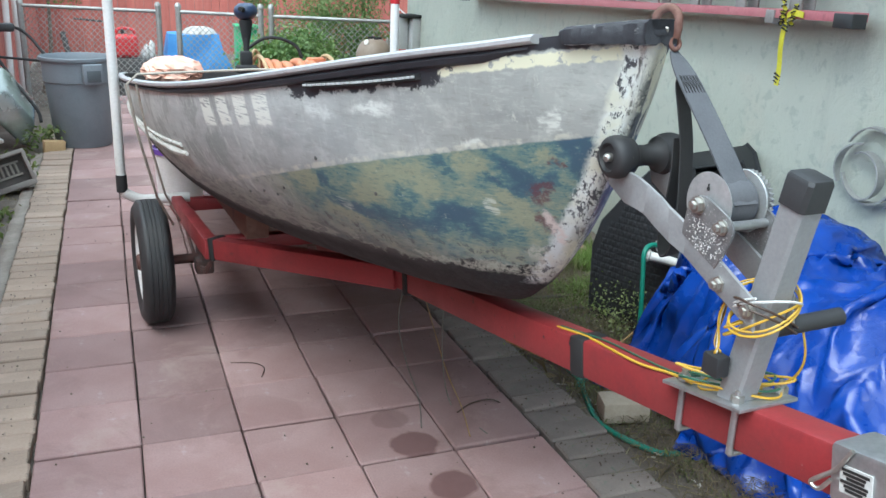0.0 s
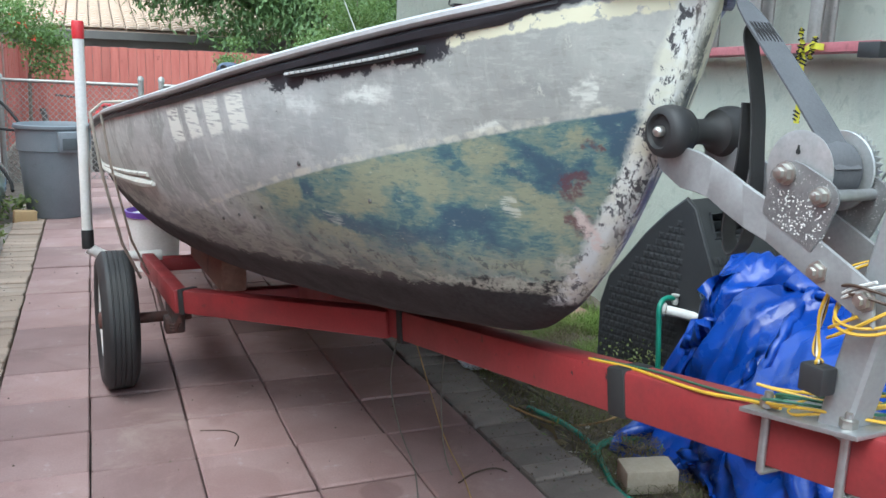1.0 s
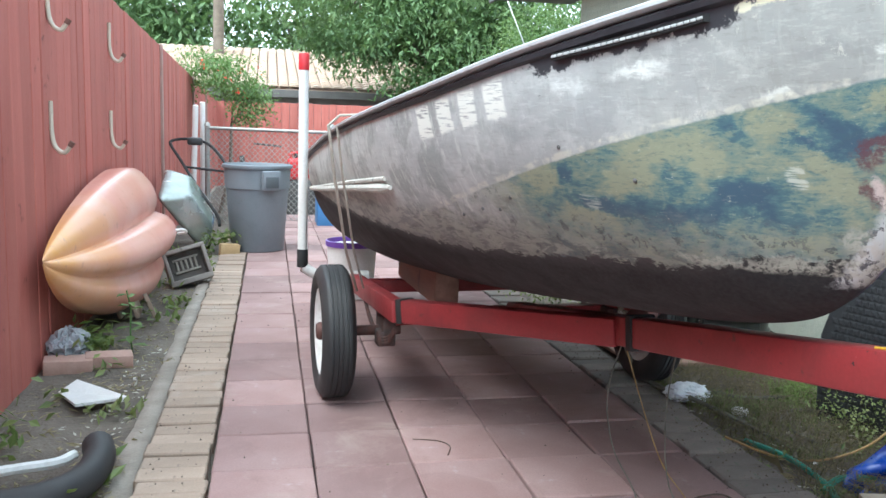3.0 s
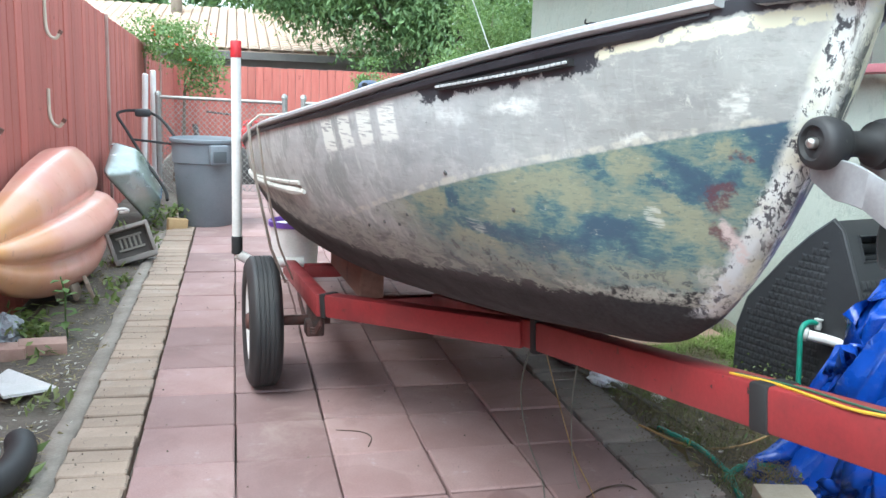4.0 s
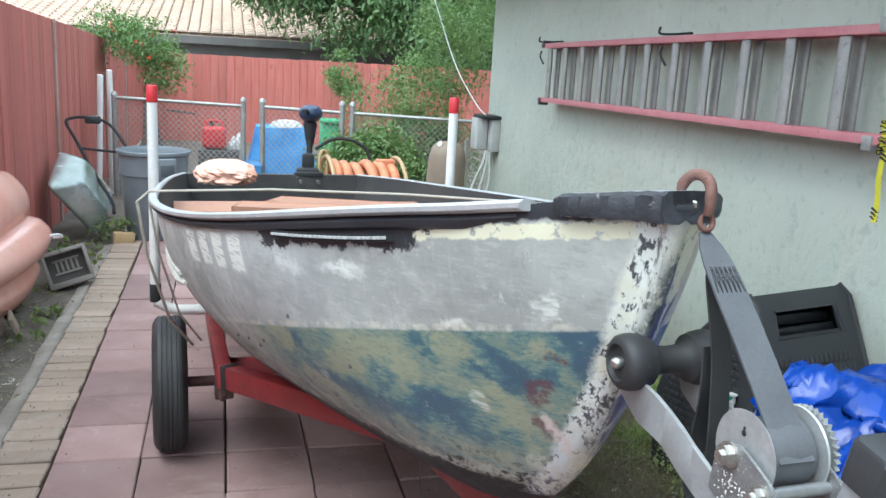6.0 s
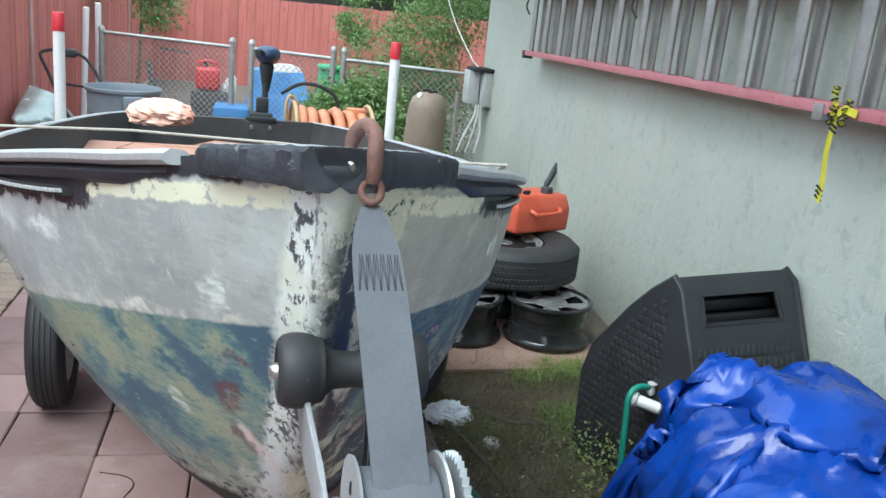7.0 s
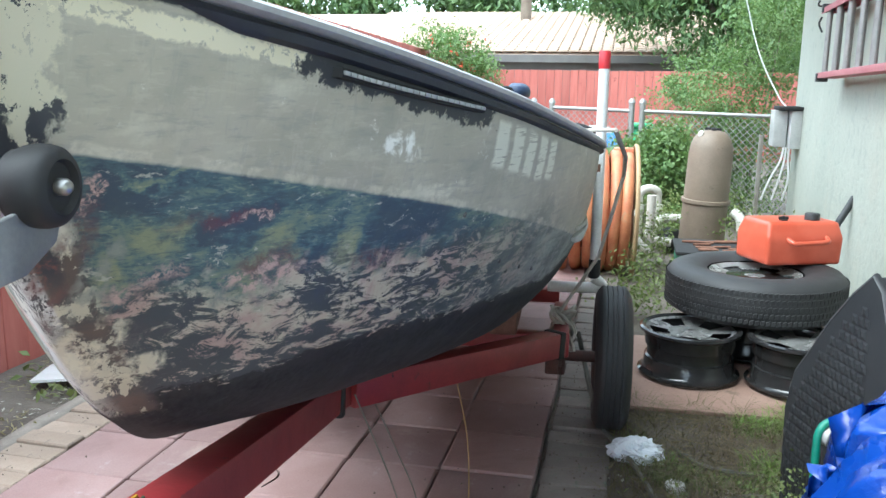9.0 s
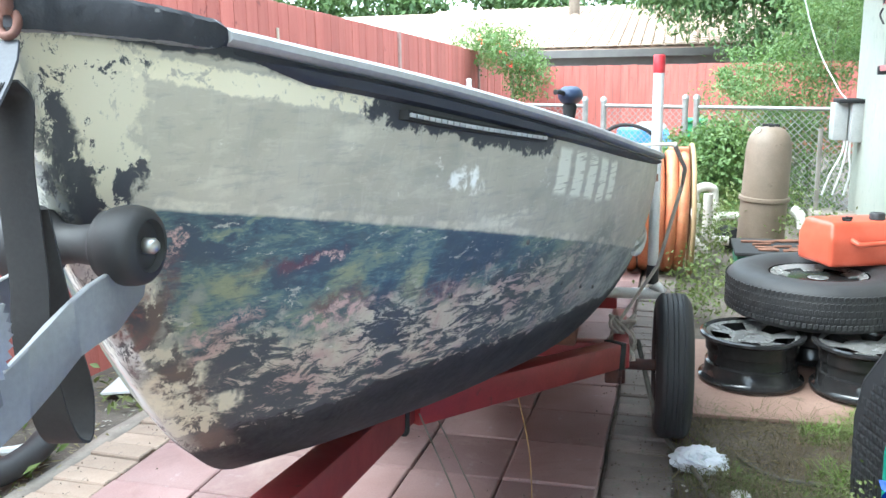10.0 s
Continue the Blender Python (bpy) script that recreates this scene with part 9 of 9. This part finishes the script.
lying("twig", [(0.28, 3.06, 0.0), (0.36, 3.03, 0.002), (0.39, 2.98, 0.002), (0.37, 2.91, 0.0)], 0.002, BROWN_WIRE, "thin dark twig lying on the pavers", "twig")
for pts in ([(0.80, 2.55, 0.52), (0.83, 2.75, 0.25), (0.88, 2.80, 0.05), (0.86, 2.60, 0.004), (0.80, 2.40, 0.004)], [(0.85, 2.35, 0.55), (0.90, 2.50, 0.25), (0.95, 2.52, 0.004), (0.99, 2.30, 0.004)]):
    bm = fresh()
    tube(bm, smooth_line(pts, 6), 0.002, 6)
    tagged(part("hanging_wire", bm, CORD), "thin dark wire hanging below the trailer", "wire", "hanging wires")
bm = fresh()
tube(bm, smooth_line([(0.95, 2.95, 0.40), (1.0, 2.9, 0.2), (1.02, 2.75, 0.02), (0.98, 2.5, 0.005), (0.93, 2.3, 0.005)], 6), 0.0022, 6)
tagged(part("hanging_wire", bm, ORANGECORD), "thin ochre wire hanging below the trailer", "wire", "hanging wires")
# standpipe with a green hose by the tarpaulin
sp_ = thing("standpipe", (1.97, 2.83, -0.03), "white standpipe with brass tap and green hose", "tap")
bm = fresh()
tube(bm, [(2.045, 2.755, -0.05), (2.045, 2.755, 0.345)], 0.012, 12)
part("riser", bm, BOX_GREY, sp_, "grey riser")
bm = fresh()
tube(bm, [(1.925, 2.832, 0.358), (1.97, 2.800, 0.350), (2.08, 2.725, 0.325)], 0.019, 14)
part("pipe", bm, WHITE_PVC, sp_)
bm = fresh()
lathe(bm, [(0.021, 0), (0.026, 0.004), (0.026, 0.020), (0.021, 0.024)], 14, along((1.905, 2.846, 0.362), (1.97, 2.800, 0.350)) @ Matrix.Rotation(radians(-90), 4, 'X'))
part("collar", bm, BOX_GREY, sp_, "grey threaded collar")
bm = fresh()
tube(bm, smooth_line([(1.965, 2.845, 0.398), (1.935, 2.845, 0.400), (1.905, 2.835, 0.392), (1.888, 2.825, 0.365), (1.885, 2.815, 0.31), (1.885, 2.80, 0.18), (1.885, 2.79, 0.05), (1.89, 2.77, -0.02)], 6), 0.010, 10)
part("hose", bm, GREENHOSE, sp_, "green hose")
bm = fresh()
lathe(bm, [(0.010, 0), (0.014, 0.01), (0.010, 0.03), (0.016, 0.035), (0.016, 0.040)], 10, Matrix.Translation((1.972, 2.845, 0.372)))
part("tap", bm, BOX_GREY, sp_, "metal tap")
# litter on the narrow bed by the fence
bm = fresh()
pp = [(-1.02, 2.60, 0.04), (-0.90, 2.61, 0.035), (-0.77, 2.66, 0.035), (-0.69, 2.76, 0.04), (-0.67, 2.87, 0.055), (-0.69, 2.96, 0.065)]
tube(bm, smooth_line(pp, 6), 0.045, 14)
hoseb = tagged(part("corrugated_pipe", bm, RUBBER), "short length of thick black hose on the soil", "hose")
bm = fresh()
tube(bm, smooth_line([(-1.05, 2.85, 0.02), (-0.92, 2.88, 0.03), (-0.80, 2.92, 0.03), (-0.76, 2.98, 0.03)], 5), 0.016, 8)
tagged(part("pale_tube", bm, WHITE_WIRE), "pale plastic tube lying on the black hose", "tube")
bm = fresh()
shard = [(-0.98, 3.75), (-0.93, 3.84), (-0.70, 3.60), (-0.86, 3.47)]
f0 = [bm.verts.new((x, y, ground_height(x, y) + 0.012 + 0.01 * k)) for k, (x, y) in enumerate(shard)]
f1 = [bm.verts.new((x, y, ground_height(x, y) + 0.022 + 0.01 * k)) for k, (x, y) in enumerate(shard)]
bm.faces.new(f0), bm.faces.new(f1)
for k in range(4):
    bm.faces.new((f0[k], f0[(k + 1) % 4], f1[(k + 1) % 4], f1[k]))
tagged(part("broken_panel", bm, WHITE_PVC), "broken white plastic panel lying on the soil", "panel")
for x, y, tr_ in ((-1.01, 4.06, 10), (-0.86, 4.12, 12)):
    bm = fresh()
    box(bm, (0, 0, 0), (0.19, 0.095, 0.06), Matrix.Translation((x, y, 0.005)) @ pose(0, 0, 0, 3, 2, tr_), 0.005)
    tagged(part("loose_brick", bm, surf("pink_brick_%d" % tr_, (0.36, 0.22, 0.18), (0.42, 0.28, 0.23), 9, 0.85)), "pinkish loose brick half sunk in soil", "brick", "loose bricks")
crumple("dusty_bag", (-1.04, 4.22, 0.04), (0.075, 0.12, 0.075), surf("grey_film", (0.24, 0.25, 0.27), (0.33, 0.34, 0.36), 12, 0.4), "crumpled grey plastic bag by the fence", "bag", 12, 0.5)
for k in range(3):
    bm = fresh()
    box(bm, (0, 0, 0), (0.10, 0.16, 0.02), Matrix.Translation((-0.95 + 0.07 * k, 5.02, 0.05)) @ pose(0, 0, 0, 10, 70, 12 * k), 0.003)
    tagged(part("timber_offcut", bm, surf("grey_timber_%d" % k, (0.26, 0.19, 0.14), (0.32, 0.25, 0.19), 9, 0.85)), "weathered timber offcut propping the kayak", "timber", "timber offcuts")
# concrete edging beside the buff bricks
bm = fresh()
y = -0.5
rnd = random.Random(9)
pts_l = []
while y < 7.2:
    pts_l.append((-0.645 + 0.02 * noise.noise(Vector((0, y * 3, 1))), y))
    y += 0.12
vs, fs = [], []
for x, y in pts_l:
    vs += [(x - 0.02, y, -0.05), (x + 0.005, y, -0.012 + 0.008 * noise.noise(Vector((1, y * 6, 0)))), (-0.575, y, -0.008), (-0.570, y, -0.05)]
for k in range(len(pts_l) - 1):
    for j in range(3):
        fs.append((4 * k + j, 4 * k + j + 1, 4 * k + 5 + j, 4 * k + 4 + j))
tagged(sheet("edging", vs, fs, STONE_CURB, smooth=True), "rough concrete haunching along the brick border", "edging", kind="structure")
# lidded bucket under the hull
bk = thing("bucket", (0.30, 5.47, 0.0), "white bucket with a purple rim standing behind the axle", "bucket")
bm = fresh()
lathe(bm, [(0.125, 0.0), (0.13, 0.005), (0.150, 0.315), (0.145, 0.32)], 28, Matrix.Translation((0.30, 5.47, 0.0)))
part("body", bm, WHITE_PVC, bk)
bm = fresh()
lathe(bm, [(0.151, 0.312), (0.159, 0.315), (0.159, 0.345), (0.150, 0.348), (0.143, 0.335), (0.140, 0.30)], 28, Matrix.Translation((0.30, 5.47, 0.0)))
part("rim", bm, surf("purple_plastic", (0.12, 0.05, 0.30), (0.16, 0.075, 0.36), 10, 0.4), bk, "purple rim")
# mosaic plaque leaning on the wall: thin metal sculpture
SCULPT = surf("grey_painted_metal", (0.40, 0.40, 0.38), (0.33, 0.33, 0.31), 8, 0.5, 0.2)
wr = thing("wall_ornament", HOUSE @ Vector((WALL_X - 0.03, 2.33, 0.8)), "grey curved metal ornament hung on the stucco wall", "ornament")
for r0, a0, a1, dx, dy, dz in ((0.135, 0.5, 5.9, 0, -0.02, 0.01), (0.085, 1.0, 5.0, 0.012, 0.0, -0.03), (0.14, 2.2, 4.0, 0.018, -0.04, -0.01), (0.10, -0.6, 1.6, 0.006, 0.03, -0.02)):
    bm = fresh()
    ribbon(bm, [(WALL_X - 0.03 - dx, 2.33 + dy + r0 * math.cos(a0 + (a1 - a0) * k / 24), 0.81 + dz + r0 * math.sin(a0 + (a1 - a0) * k / 24)) for k in range(25)], 0.045, (1, 0.2, 0.1), 0.003, [0.35 + 0.65 * math.sin(math.pi * k / 24) for k in range(25)])
    part("curl", bm, SCULPT, wr, m=HOUSE)

# soil crumbs and grit strewn over the paving, thickest beside the right border
rg = random.Random(77)
vs, fs = [], []
for k in range(900):
    if k < 560:
        x, y = 1.39 - abs(rg.gauss(0, 0.13)), rg.uniform(1.0, 5.0)
    elif k < 740:
        x, y = -0.57 + abs(rg.gauss(0, 0.10)), rg.uniform(1.4, 6.5)
    else:
        x, y = rg.uniform(-0.3, 1.15), rg.uniform(1.2, 6.0)
    r = rg.uniform(0.0015, 0.0045)
    a = rg.uniform(0, math.tau)
    n0 = len(vs)
    for j in range(4):
        q = r * rg.uniform(0.7, 1.4)
        vs.append((x + q * math.cos(a + j * math.pi / 2), y + q * math.sin(a + j * math.pi / 2), 0.0))
    vs.append((x, y, r * 0.9 + 0.002))
    fs += [(n0 + j, n0 + (j + 1) % 4, n0 + 4) for j in range(4)]
tagged(sheet("soil_crumbs", vs, fs, surf("dark_soil_crumb", (0.07, 0.055, 0.043), (0.16, 0.125, 0.095), 30, 0.95)), "dark soil crumbs and grit scattered on the paving", "grit", kind="stuff")

# ---- paving, last ----
def piece_mesh(sx, sy, sz, mat, bev, seed):
    rnd = random.Random(seed)
    bm = fresh()
    box(bm, (0, 0, -sz / 2), (sx, sy, sz))
    top = [v for v in bm.verts if v.co.z > -0.001]
    es = [e for e in bm.edges if any(v in top for v in e.verts)]
    bmesh.ops.bevel(bm, geom=es, offset=bev, segments=1, affect='EDGES')
    for v in bm.verts:
        v.co.x += rnd.uniform(-1, 1) * 0.0015
        v.co.y += rnd.uniform(-1, 1) * 0.0015
    me = mesh_of(bm)
    me.materials.append(mat)
    return me


def lay(name, me, parent, m):
    ob = new(name, me)
    ob.parent = parent
    ob.matrix_parent_inverse = PLACED[parent].inverted()
    ob.matrix_basis = m
    return ob


rng = random.Random(4)
W, XA, Y0 = 0.305, -0.36, 3.17
drive = thing("drive_paving", (0.4, 3.2, -0.04), "worn square red concrete pavers laid in straight rows", "pavement", kind="structure")
slabs = [piece_mesh(W - 0.0065, W - 0.0065, 0.045, PAVER, 0.0045, k) for k in range(5)]
for r in range(-12, 23):
    for c in range(5):
        lay("paver", rng.choice(slabs), drive, pose(XA + W * (c + 0.5) + rng.uniform(-1, 1) * 0.0022, Y0 + W * (r + 0.5) + rng.uniform(-1, 1) * 0.0022, rng.uniform(-0.004, 0.003),
                                                   rng.uniform(-0.3, 0.3), rng.uniform(-0.3, 0.3), rng.uniform(-0.25, 0.25) + 90 * rng.randrange(4)))
bricks = [piece_mesh(0.200, 0.0905, 0.06, BRICK, 0.005, 20 + k) for k in range(4)]
bricks_g = [piece_mesh(0.207, 0.102, 0.06, BRICK_GREY, 0.006, 30 + k) for k in range(4)]
edge_l = thing("brick_border", (-0.47, 3.2, -0.05), "buff brick border laid crosswise beside the red pavers", "border", kind="structure")
y = -0.5
while y < 8.9:
    lay("brick", rng.choice(bricks), edge_l, pose(-0.468 + rng.uniform(-1, 1) * 0.005, y, rng.uniform(-0.007, 0.003), rng.uniform(-1.2, 1.2), rng.uniform(-1, 1), rng.uniform(-1.2, 1.2)))
    y += 0.094
edge_r = thing("brick_border", (1.28, 3.2, -0.05), "dark grey mossy brick border beside the red pavers", "border", kind="structure")
y = -0.5
while y < 8.9:
    lay("brick", rng.choice(bricks_g), edge_r, pose(1.278 + rng.uniform(-1, 1) * 0.006, y, rng.uniform(-0.010, 0.002), rng.uniform(-1.5, 1.5), rng.uniform(-1.5, 1.5), rng.uniform(-1.5, 1.5)))
    y += 0.106
